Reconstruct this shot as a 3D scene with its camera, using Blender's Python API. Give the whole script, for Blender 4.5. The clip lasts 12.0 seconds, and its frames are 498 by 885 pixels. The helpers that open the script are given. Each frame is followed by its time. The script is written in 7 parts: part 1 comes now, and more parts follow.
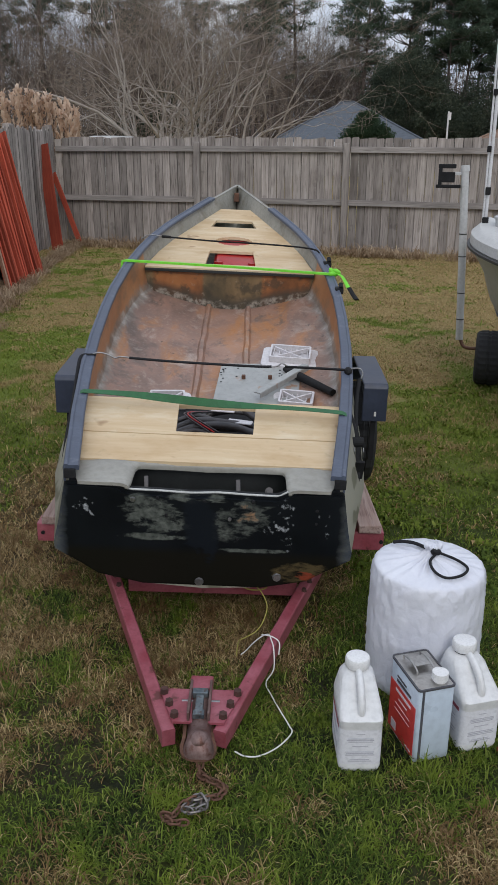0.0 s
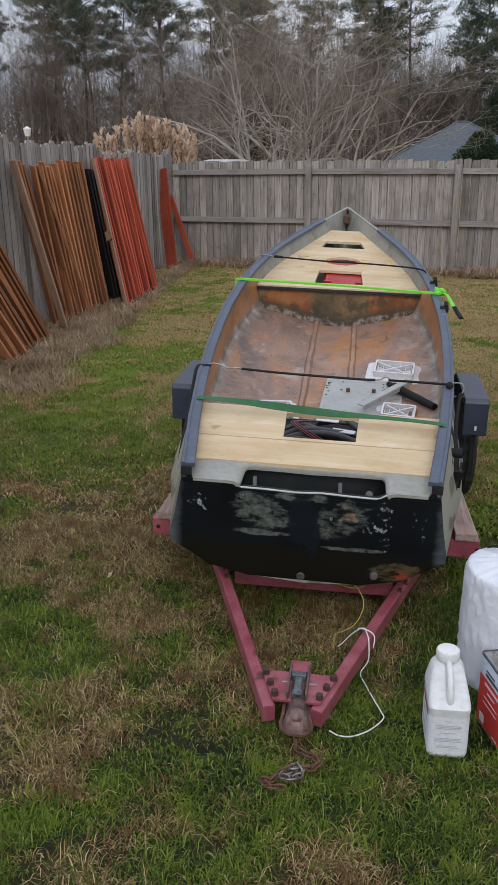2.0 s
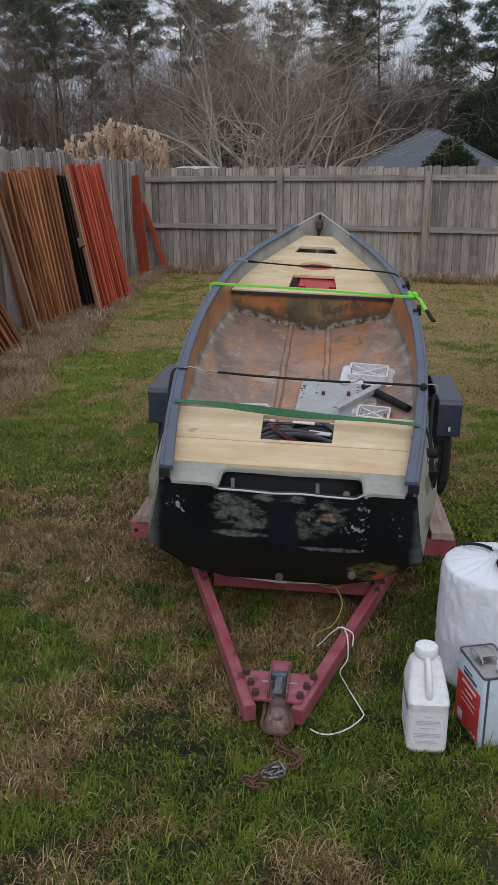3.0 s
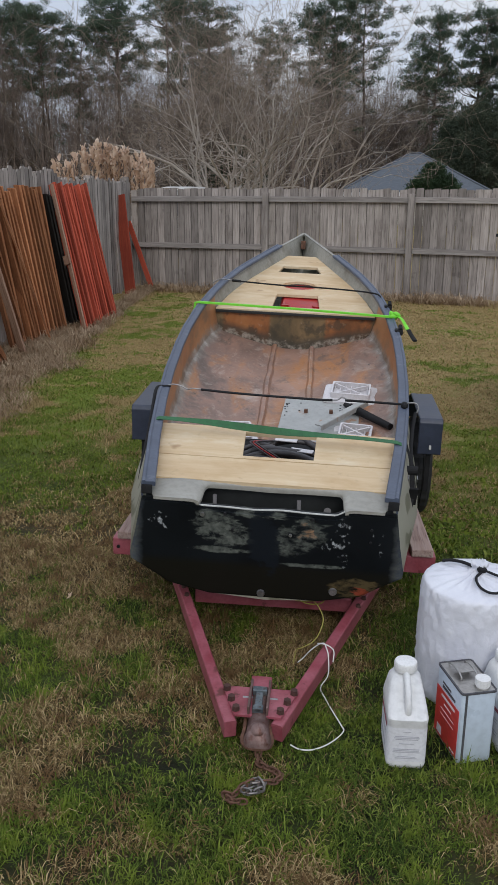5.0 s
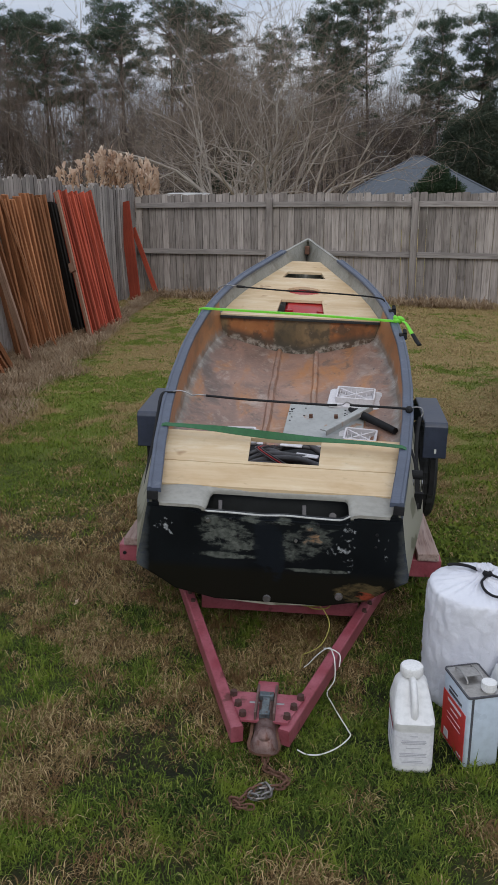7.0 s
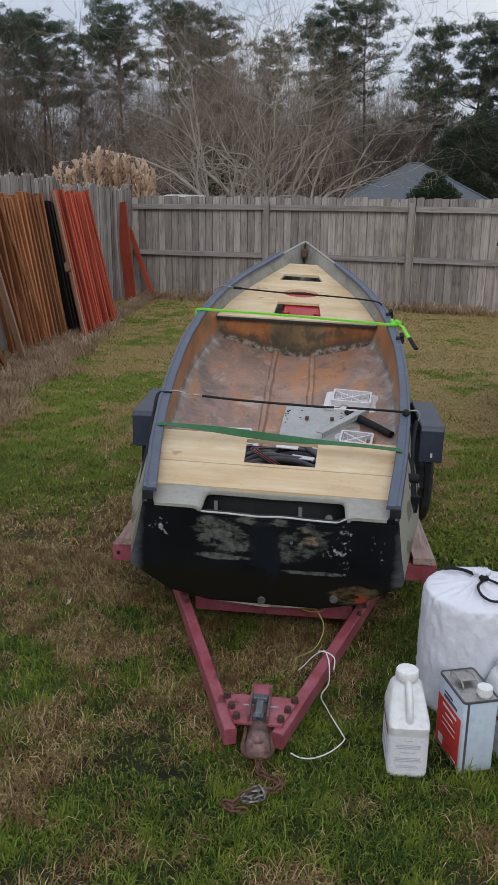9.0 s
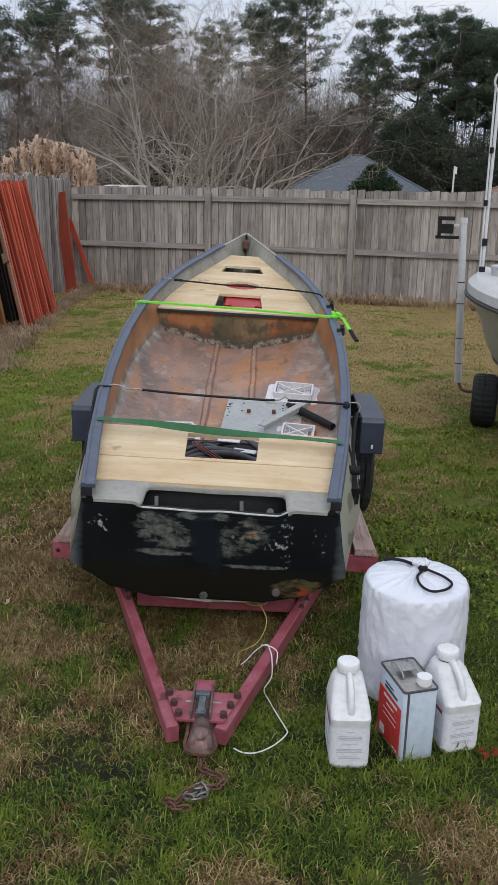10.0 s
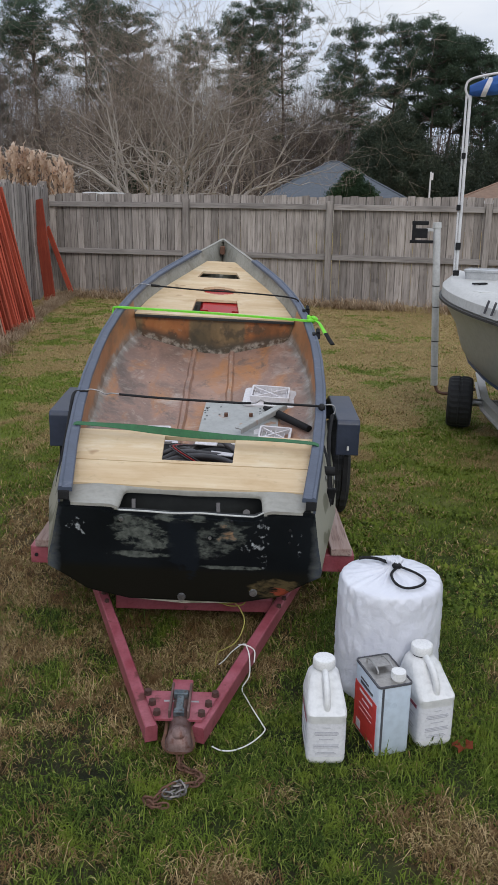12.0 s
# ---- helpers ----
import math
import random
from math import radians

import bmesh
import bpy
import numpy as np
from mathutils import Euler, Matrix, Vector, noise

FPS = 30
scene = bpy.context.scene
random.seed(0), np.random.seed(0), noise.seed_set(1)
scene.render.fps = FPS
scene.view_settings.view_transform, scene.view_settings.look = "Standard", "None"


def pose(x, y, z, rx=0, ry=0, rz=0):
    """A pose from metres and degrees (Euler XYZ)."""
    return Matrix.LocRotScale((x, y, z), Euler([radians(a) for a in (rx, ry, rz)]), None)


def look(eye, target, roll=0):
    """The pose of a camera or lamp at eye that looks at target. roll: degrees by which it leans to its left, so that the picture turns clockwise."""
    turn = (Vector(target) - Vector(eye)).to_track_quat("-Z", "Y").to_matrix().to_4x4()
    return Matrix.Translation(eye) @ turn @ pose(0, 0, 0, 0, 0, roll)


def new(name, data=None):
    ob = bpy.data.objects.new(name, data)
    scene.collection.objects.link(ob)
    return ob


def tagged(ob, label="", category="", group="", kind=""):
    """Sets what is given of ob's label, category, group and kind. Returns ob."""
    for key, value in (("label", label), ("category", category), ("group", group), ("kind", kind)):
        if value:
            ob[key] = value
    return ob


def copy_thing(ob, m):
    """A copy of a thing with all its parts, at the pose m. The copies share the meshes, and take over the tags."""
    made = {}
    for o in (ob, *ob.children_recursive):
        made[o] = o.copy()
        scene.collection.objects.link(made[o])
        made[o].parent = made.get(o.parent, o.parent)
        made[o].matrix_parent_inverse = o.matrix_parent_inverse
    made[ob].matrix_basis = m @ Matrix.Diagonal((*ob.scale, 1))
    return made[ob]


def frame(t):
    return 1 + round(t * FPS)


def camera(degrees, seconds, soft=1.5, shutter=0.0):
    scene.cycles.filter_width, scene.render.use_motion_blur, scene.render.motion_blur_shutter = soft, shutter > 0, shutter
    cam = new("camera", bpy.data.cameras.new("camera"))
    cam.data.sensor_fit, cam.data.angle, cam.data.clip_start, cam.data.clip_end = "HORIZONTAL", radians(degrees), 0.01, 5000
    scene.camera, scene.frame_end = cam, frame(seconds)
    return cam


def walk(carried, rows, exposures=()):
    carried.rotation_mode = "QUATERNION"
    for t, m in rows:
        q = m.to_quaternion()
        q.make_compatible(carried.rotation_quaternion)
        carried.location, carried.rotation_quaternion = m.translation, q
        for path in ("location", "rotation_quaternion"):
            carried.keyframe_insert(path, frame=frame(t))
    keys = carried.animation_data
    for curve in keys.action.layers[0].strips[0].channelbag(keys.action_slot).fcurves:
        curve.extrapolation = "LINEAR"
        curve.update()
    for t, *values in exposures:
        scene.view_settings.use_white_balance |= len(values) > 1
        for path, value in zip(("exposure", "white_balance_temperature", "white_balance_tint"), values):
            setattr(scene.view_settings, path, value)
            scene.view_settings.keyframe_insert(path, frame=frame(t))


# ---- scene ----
cam = camera(34.0, 12.0)
PATH = [
    (0, (0.644, 0.233, 1.689), (0.145, 2.043, 1.001), 0.2),
    (0.5, (0.662, 0.081, 1.716), (0.101, 1.881, 1.05), 1.8),
    (1, (0.695, 0.004, 1.729), (0.062, 1.783, 1.073), 0.8),
    (1.5, (0.715, 0.02, 1.717), (0.024, 1.779, 1.063), 0.2),
    (2, (0.703, 0.012, 1.711), (-0.036, 1.755, 1.068), -0.4),
    (2.5, (0.702, 0.004, 1.701), (-0.031, 1.755, 1.07), -0.8),
    (3, (0.699, -0.013, 1.699), (0.017, 1.759, 1.071), -0.4),
    (5, (0.718, -0.034, 1.699), (0.066, 1.764, 1.115), 0.2),
    (5.5, (0.725, -0.025, 1.696), (0.142, 1.796, 1.109), 0.7),
    (6, (0.72, -0.035, 1.705), (0.105, 1.776, 1.119), 0.4),
    (6.5, (0.729, -0.029, 1.707), (0.086, 1.773, 1.124), -0.0),
    (7, (0.727, -0.041, 1.706), (0.059, 1.755, 1.133), -0.4),
    (9, (0.706, -0.033, 1.691), (0.055, 1.771, 1.126), 0.6),
    (9.5, (0.697, -0.013, 1.687), (0.083, 1.806, 1.127), 0.9),
    (10, (0.721, -0.005, 1.694), (0.197, 1.835, 1.111), 1.0),
    (10.5, (0.75, -0.018, 1.693), (0.286, 1.84, 1.114), 0.9),
    (11, (0.758, -0.031, 1.692), (0.287, 1.827, 1.124), 0.6),
    (11.5, (0.752, -0.035, 1.689), (0.284, 1.824, 1.12), 0.6),
    (12, (0.754, -0.036, 1.689), (0.272, 1.82, 1.121), 0.7),
]
STOPS = [(0.0, -0.16), (0.5, -0.25), (1.0, 0.01), (1.5, 0.02), (2.0, -0.07), (2.5, -0.14), (3.0, -0.25), (5.0, -0.17), (5.5, -0.23), (7.0, -0.23), (9.0, -0.21), (9.5, -0.09), (10.0, -0.02), (10.5, -0.21), (11.0, -0.25), (11.5, -0.11), (12.0, -0.05)]
walk(cam, [(t, look(eye, target, roll)) for t, eye, target, roll in PATH], STOPS)

# ---- world and light ----
world = bpy.data.worlds.new("overcast_sky")
scene.world = world
world.use_nodes = True
wn, wl = world.node_tree.nodes, world.node_tree.links
wn.clear()
w_out, w_bg = wn.new("ShaderNodeOutputWorld"), wn.new("ShaderNodeBackground")
sky = wn.new("ShaderNodeTexSky")
sky.sky_type, sky.sun_disc = "NISHITA", False
sky.sun_elevation, sky.sun_rotation = radians(38), radians(205)
w_co, w_map, w_noise, w_ramp, w_mix, w_mul = (wn.new(k) for k in ("ShaderNodeTexCoord", "ShaderNodeMapping", "ShaderNodeTexNoise", "ShaderNodeValToRGB", "ShaderNodeMix", "ShaderNodeMix"))
w_map.inputs["Scale"].default_value = (1.0, 1.0, 3.2)
w_noise.inputs["Scale"].default_value, w_noise.inputs["Detail"].default_value = 2.3, 6
w_ramp.color_ramp.elements[0].position, w_ramp.color_ramp.elements[0].color = 0.36, (5.2, 6.0, 7.6, 1)
w_ramp.color_ramp.elements[1].position, w_ramp.color_ramp.elements[1].color = 0.66, (8.6, 8.8, 9.3, 1)
w_mix.data_type = "RGBA"
w_mix.inputs["Factor"].default_value = 0.86
wl.new(w_co.outputs["Generated"], w_map.inputs["Vector"])
wl.new(w_map.outputs["Vector"], w_noise.inputs["Vector"])
wl.new(w_noise.outputs["Fac"], w_ramp.inputs["Fac"])
wl.new(sky.outputs["Color"], w_mix.inputs[6])
wl.new(w_ramp.outputs["Color"], w_mix.inputs[7])
w_sep, w_up = wn.new("ShaderNodeSeparateXYZ"), wn.new("ShaderNodeMapRange")
w_up.inputs["To Min"].default_value, w_up.inputs["To Max"].default_value = 1.0, 1.85
w_mul.data_type, w_mul.blend_type = "RGBA", "MULTIPLY"
w_mul.inputs["Factor"].default_value = 1.0
wl.new(w_co.outputs["Generated"], w_sep.inputs[0])
wl.new(w_sep.outputs["Z"], w_up.inputs["Value"])
wl.new(w_mix.outputs[2], w_mul.inputs[6])
wl.new(w_up.outputs["Result"], w_mul.inputs[7])
wl.new(w_mul.outputs[2], w_bg.inputs["Color"])
wl.new(w_bg.outputs["Background"], w_out.inputs["Surface"])
w_bg.inputs["Strength"].default_value = 0.095

sun = new("sun", bpy.data.lights.new("sun", "SUN"))
sun.data.energy, sun.data.angle, sun.data.color = 1.0, radians(25), (1.0, 0.96, 0.9)
sun.rotation_euler = (radians(52), 0, radians(25))


# ---- materials ----
def shader(name):
    m = bpy.data.materials.new(name)
    m.use_nodes = True
    n, l = m.node_tree.nodes, m.node_tree.links
    return m, n, l, n["Principled BSDF"]


def ramp(n, l, fac, stops):
    r = n.new("ShaderNodeValToRGB")
    e = r.color_ramp.elements
    while len(e) < len(stops):
        e.new(0.5)
    for k, (p, c) in zip(e, stops):
        k.position, k.color = p, (*c, 1)
    l.new(fac, r.inputs["Fac"])
    return r.outputs["Color"]


def noise_tex(n, l, scale, detail=4, stretch=(1, 1, 1), where="Object", rough=0.55, warp=0.0):
    co, mp, t = n.new("ShaderNodeTexCoord"), n.new("ShaderNodeMapping"), n.new("ShaderNodeTexNoise")
    mp.inputs["Scale"].default_value = stretch
    t.inputs["Scale"].default_value, t.inputs["Detail"].default_value, t.inputs["Roughness"].default_value = scale, detail, rough
    t.inputs["Distortion"].default_value = warp
    if where == "World":
        g = n.new("ShaderNodeNewGeometry")
        l.new(g.outputs["Position"], mp.inputs["Vector"])
    else:
        l.new(co.outputs[where], mp.inputs["Vector"])
    l.new(mp.outputs["Vector"], t.inputs["Vector"])
    return t.outputs["Fac"]


def blend(n, l, fac, a, b, how="MIX"):
    m = n.new("ShaderNodeMix")
    m.data_type, m.blend_type = "RGBA", how
    for sock, v in ((m.inputs["Factor"], fac), (m.inputs[6], a), (m.inputs[7], b)):
        if isinstance(v, (int, float)):
            sock.default_value = v
        elif isinstance(v, tuple):
            sock.default_value = (*v, 1)
        else:
            l.new(v, sock)
    return m.outputs[2]


def mask(n, l, fac, lo, hi):
    r = n.new("ShaderNodeMapRange")
    r.inputs["From Min"].default_value, r.inputs["From Max"].default_value = lo, hi
    l.new(fac, r.inputs["Value"])
    return r.outputs["Result"]


def times(n, l, a, b):
    m = n.new("ShaderNodeMath")
    m.operation = "MULTIPLY"
    for sock, v in zip(m.inputs, (a, b)):
        if isinstance(v, (int, float)):
            sock.default_value = v
        else:
            l.new(v, sock)
    return m.outputs[0]


def bump(n, l, b, height, strength=0.3, distance=0.01):
    k = n.new("ShaderNodeBump")
    k.inputs["Strength"].default_value, k.inputs["Distance"].default_value = strength, distance
    l.new(height, k.inputs["Height"])
    l.new(k.outputs["Normal"], b.inputs["Normal"])


def surf(name, c1, c2, scale=8, rough=0.6, metal=0.0, relief=0.15, stretch=(1, 1, 1), vary=0.0, grime=None, where="Object", spec=0.5, dirt_lo=0.52, dirt_hi=0.68):
    """Two tones at a broad scale, fine grain over them, optional grime and change from piece to piece."""
    m, n, l, b = shader(name)
    big = noise_tex(n, l, scale, 5, stretch, where)
    fine = noise_tex(n, l, scale * 9, 4, stretch, where)
    col = ramp(n, l, big, [(0.3, c1), (0.7, c2)])
    col = blend(n, l, times(n, l, mask(n, l, fine, 0.42, 0.75), 0.35), col, tuple(0.55 * v for v in c1))
    if grime:
        g = noise_tex(n, l, scale * 1.7, 6, (1, 1, 1), where, 0.65)
        col = blend(n, l, mask(n, l, g, dirt_lo, dirt_hi), col, grime)
    if vary:
        o, h = n.new("ShaderNodeObjectInfo"), n.new("ShaderNodeHueSaturation")
        l.new(mask(n, l, o.outputs["Random"], 0, 1), h.inputs["Value"])
        k = h.inputs["Value"].links[0].from_node
        k.inputs["To Min"].default_value, k.inputs["To Max"].default_value = 1 - vary, 1 + vary
        l.new(col, h.inputs["Color"])
        col = h.outputs["Color"]
    l.new(col, b.inputs["Base Color"])
    rr = n.new("ShaderNodeMapRange")
    rr.inputs["To Min"].default_value, rr.inputs["To Max"].default_value = max(0.05, rough - 0.12), min(1, rough + 0.12)
    l.new(big, rr.inputs["Value"])
    l.new(rr.outputs["Result"], b.inputs["Roughness"])
    b.inputs["Metallic"].default_value = metal
    b.inputs["Specular IOR Level"].default_value = spec
    if relief:
        bump(n, l, b, fine, relief, 0.004)
    return m


def grain_wood(name, c1, c2, dark, along="Z", rough=0.85, vary=0.2, scale=6.0, relief=0.5, knots=0.0, streak=0.7, cloud=0.55, edge=0.0):
    m, n, l, b = shader(name)
    st = {"X": (0.06, 1, 1), "Y": (1, 0.06, 1), "Z": (1, 1, 0.06)}[along]
    o = n.new("ShaderNodeObjectInfo")
    co, mp, ad = n.new("ShaderNodeTexCoord"), n.new("ShaderNodeMapping"), n.new("ShaderNodeVectorMath")
    sc = n.new("ShaderNodeVectorMath")
    sc.operation, sc.inputs[3].default_value = "SCALE", 37.0
    cb = n.new("ShaderNodeCombineXYZ")
    for k in range(3):
        l.new(o.outputs["Random"], cb.inputs[k])
    l.new(cb.outputs[0], sc.inputs[0])
    l.new(co.outputs["Object"], ad.inputs[0])
    l.new(sc.outputs[0], ad.inputs[1])
    mp.inputs["Scale"].default_value = st
    l.new(ad.outputs[0], mp.inputs["Vector"])

    def tex(s, d, src, warp=0.0):
        t = n.new("ShaderNodeTexNoise")
        t.inputs["Scale"].default_value, t.inputs["Detail"].default_value, t.inputs["Distortion"].default_value = s, d, warp
        l.new(src, t.inputs["Vector"])
        return t.outputs["Fac"]
    g1, g2, big = tex(scale * 5, 5, mp.outputs["Vector"], 0.6), tex(scale * 22, 3, mp.outputs["Vector"]), tex(1.6, 4, ad.outputs[0])
    col = ramp(n, l, g1, [(0.3, c1), (0.7, c2)])
    col = blend(n, l, times(n, l, mask(n, l, g2, 0.5, 0.72), streak), col, dark)
    col = blend(n, l, times(n, l, mask(n, l, big, 0.5, 0.78), cloud), col, dark)
    if knots:
        kn = tex(7.0, 1, ad.outputs[0])
        col = blend(n, l, times(n, l, mask(n, l, kn, 0.70, 0.76), knots), col, dark)
    if edge:
        # shade of the gaps between boards, put into the colour along both edges
        sp, ab, wd = n.new("ShaderNodeSeparateXYZ"), n.new("ShaderNodeMath"), n.new("ShaderNodeMath")
        ab.operation, wd.operation = "ABSOLUTE", "MULTIPLY_ADD"
        wd.inputs[1].default_value = 0.022
        l.new(co.outputs["Object"], sp.inputs[0])
        l.new(sp.outputs["X"], ab.inputs[0])
        l.new(g1, wd.inputs[0])
        l.new(ab.outputs[0], wd.inputs[2])
        col = blend(n, l, times(n, l, mask(n, l, wd.outputs[0], edge, edge + 0.012), 0.85), col, tuple(0.45 * v for v in dark))
    h = n.new("ShaderNodeHueSaturation")
    r = mask(n, l, o.outputs["Random"], 0, 1)
    r.node.inputs["To Min"].default_value, r.node.inputs["To Max"].default_value = 1 - vary, 1 + vary
    l.new(r, h.inputs["Value"])
    l.new(col, h.inputs["Color"])
    l.new(h.outputs["Color"], b.inputs["Base Color"])
    b.inputs["Roughness"].default_value, b.inputs["Specular IOR Level"].default_value = rough, 0.25
    bump(n, l, b, g1, relief, 0.004)
    return m


def pine_deck():
    m, n, l, b = shader("fresh_pine_deck")
    g1, g2 = noise_tex(n, l, 16, 4, (0.10, 1, 1), warp=0.5), noise_tex(n, l, 60, 3, (0.05, 1, 1))
    blot, fine_, spot_ = noise_tex(n, l, 5, 5, (0.6, 1, 1), rough=0.65), noise_tex(n, l, 22, 5), noise_tex(n, l, 9, 2)
    col = ramp(n, l, g1, [(0.3, (0.56, 0.405, 0.235)), (0.7, (0.66, 0.52, 0.335))])
    col = blend(n, l, times(n, l, mask(n, l, g2, 0.5, 0.75), 0.25), col, (0.46, 0.30, 0.14))
    col = blend(n, l, times(n, l, mask(n, l, blot, 0.50, 0.66), 0.7), col, (0.50, 0.34, 0.18))
    col = blend(n, l, times(n, l, mask(n, l, blot, 0.44, 0.30), 0.6), col, (0.72, 0.63, 0.47))
    col = blend(n, l, times(n, l, mask(n, l, spot_, 0.66, 0.74), 0.7), col, (0.30, 0.17, 0.08))
    col = blend(n, l, times(n, l, mask(n, l, fine_, 0.62, 0.75), 0.35), col, (0.36, 0.26, 0.15))
    l.new(col, b.inputs["Base Color"])
    b.inputs["Roughness"].default_value, b.inputs["Specular IOR Level"].default_value = 0.6, 0.3
    bump(n, l, b, g1, 0.1, 0.003)
    return m


M = {}
M["picket"] = grain_wood("weathered_grey_wood", (0.255, 0.226, 0.206), (0.41, 0.368, 0.338), (0.085, 0.070, 0.062), "Z", vary=0.34, scale=3.2, knots=0.3, streak=0.68, cloud=0.6, edge=0.068)
M["post"] = grain_wood("weathered_grey_post", (0.235, 0.208, 0.19), (0.375, 0.34, 0.315), (0.09, 0.075, 0.067), "Z", vary=0.1, scale=3.2, streak=0.6)
M["rail"] = grain_wood("weathered_grey_rail", (0.215, 0.195, 0.182), (0.36, 0.33, 0.31), (0.10, 0.087, 0.08), "X", vary=0.12, scale=4, streak=0.5)
M["red_plank"] = grain_wood("red_painted_wood", (0.36, 0.058, 0.032), (0.45, 0.095, 0.055), (0.19, 0.034, 0.022), "Z", vary=0.36, relief=0.3, streak=0.5)
M["brown_plank"] = grain_wood("brown_stained_wood", (0.31, 0.125, 0.056), (0.47, 0.215, 0.105), (0.15, 0.060, 0.032), "Z", vary=0.34, relief=0.4)
# near black, for added planks that stand for deep shade behind the stacks
M["gap_shade_plank"] = grain_wood("gap_shade_black_wood", (0.012, 0.010, 0.009), (0.03, 0.025, 0.022), (0.006, 0.005, 0.005), "Z", vary=0.3, relief=0.4)
M["bare_plank"] = grain_wood("bare_grey_brown_wood", (0.24, 0.14, 0.095), (0.36, 0.24, 0.175), (0.12, 0.06, 0.04), "Z", vary=0.15, relief=0.4)
M["pine"] = pine_deck()
M["pine_edge"] = surf("cut_pine_edge", (0.55, 0.38, 0.18), (0.66, 0.48, 0.26), 20, 0.7)
M["bunk"] = grain_wood("worn_bunk_board", (0.28, 0.19, 0.16), (0.42, 0.33, 0.30), (0.15, 0.09, 0.08), "Y", vary=0.1)
M["gunwale"] = surf("blue_grey_painted_wood", (0.052, 0.066, 0.100), (0.084, 0.102, 0.145), 9, 0.5, relief=0.1, grime=(0.15, 0.17, 0.20), dirt_lo=0.58, dirt_hi=0.8)
M["black"] = surf("black_rubber", (0.008, 0.008, 0.009), (0.02, 0.02, 0.021), 20, 0.75, relief=0.1, spec=0.25)
M["tyre"] = surf("tyre_rubber", (0.014, 0.014, 0.015), (0.03, 0.03, 0.03), 12, 0.8)
M["fender"] = surf("dark_blue_grey_plastic", (0.020, 0.026, 0.046), (0.038, 0.048, 0.078), 5, 0.4, relief=0.05)
M["trailer"] = surf("faded_red_trailer_paint", (0.23, 0.042, 0.056), (0.37, 0.115, 0.145), 9, 0.40, relief=0.12, grime=(0.12, 0.030, 0.028), dirt_lo=0.60, dirt_hi=0.68)
M["rust"] = surf("rusty_steel", (0.10, 0.05, 0.032), (0.20, 0.10, 0.065), 40, 0.75, 0.35, relief=0.4)
M["bolt"] = surf("rusty_bolt", (0.06, 0.03, 0.025), (0.12, 0.06, 0.05), 60, 0.7, 0.4)
M["steel"] = surf("galvanised_steel", (0.24, 0.235, 0.235), (0.42, 0.415, 0.41), 30, 0.4, 0.9)
M["chain"] = surf("dull_galvanised_chain", (0.15, 0.14, 0.135), (0.30, 0.285, 0.27), 40, 0.5, 0.8, grime=(0.12, 0.06, 0.035))
M["coupler"] = surf("worn_coupler_steel", (0.14, 0.085, 0.075), (0.25, 0.17, 0.155), 25, 0.5, 0.6, relief=0.25, grime=(0.12, 0.05, 0.035))
M["lever"] = surf("worn_blue_grey_steel", (0.10, 0.13, 0.15), (0.24, 0.27, 0.28), 40, 0.45, 0.7, relief=0.2, grime=(0.10, 0.05, 0.03))
M["white_plastic"] = surf("white_jug_plastic", (0.66, 0.66, 0.655), (0.72, 0.72, 0.715), 6, 0.42, relief=0.03)
M["cap"] = surf("white_cap_plastic", (0.70, 0.70, 0.69), (0.75, 0.75, 0.745), 20, 0.4, relief=0.02)
M["label"] = surf("white_paper_label", (0.66, 0.66, 0.69), (0.72, 0.72, 0.75), 12, 0.7, relief=0.05)
M["print"] = surf("grey_label_print", (0.40, 0.40, 0.44), (0.50, 0.50, 0.54), 30, 0.8, relief=0)
M["print_dark"] = surf("dark_label_print", (0.05, 0.05, 0.06), (0.1, 0.1, 0.11), 30, 0.7, relief=0)
M["maroon"] = surf("maroon_label_band", (0.22, 0.04, 0.06), (0.30, 0.07, 0.09), 30, 0.6, relief=0)
M["red_label"] = surf("red_can_paint", (0.62, 0.05, 0.045), (0.68, 0.07, 0.06), 6, 0.35, relief=0.02)
M["can_blue"] = surf("pale_blue_white_can_paint", (0.50, 0.58, 0.67), (0.56, 0.64, 0.72), 4, 0.3, relief=0.02)
M["tin"] = surf("tinplate", (0.30, 0.28, 0.26), (0.55, 0.54, 0.52), 14, 0.33, 0.9, relief=0.08)
M["bow_grey"] = surf("grubby_bow_gelcoat", (0.22, 0.215, 0.18), (0.34, 0.33, 0.29), 6, 0.55, relief=0.08, grime=(0.16, 0.135, 0.10), dirt_lo=0.52, dirt_hi=0.75)
M["gelcoat"] = surf("grey_gelcoat", (0.27, 0.26, 0.225), (0.36, 0.35, 0.31), 5, 0.5, relief=0.05, grime=(0.25, 0.235, 0.19), dirt_lo=0.56, dirt_hi=0.75)
M["lip"] = surf("chipped_white_lip", (0.40, 0.40, 0.37), (0.60, 0.60, 0.575), 18, 0.5, relief=0.2)
M["well"] = surf("dark_well", (0.010, 0.012, 0.012), (0.022, 0.025, 0.025), 6, 0.6)
M["alu"] = surf("dull_grey_panel", (0.33, 0.34, 0.33), (0.42, 0.43, 0.42), 5, 0.5, 0.1, relief=0.08, grime=(0.35, 0.16, 0.06), dirt_lo=0.6, dirt_hi=0.7)
M["neon"] = surf("neon_green_webbing", (0.16, 0.62, 0.03), (0.22, 0.74, 0.05), 30, 0.6)
M["green_strap"] = surf("green_webbing", (0.018, 0.095, 0.035), (0.03, 0.14, 0.05), 30, 0.7)
M["cable"] = surf("grey_cable_sheath", (0.035, 0.032, 0.034), (0.075, 0.07, 0.075), 20, 0.45)
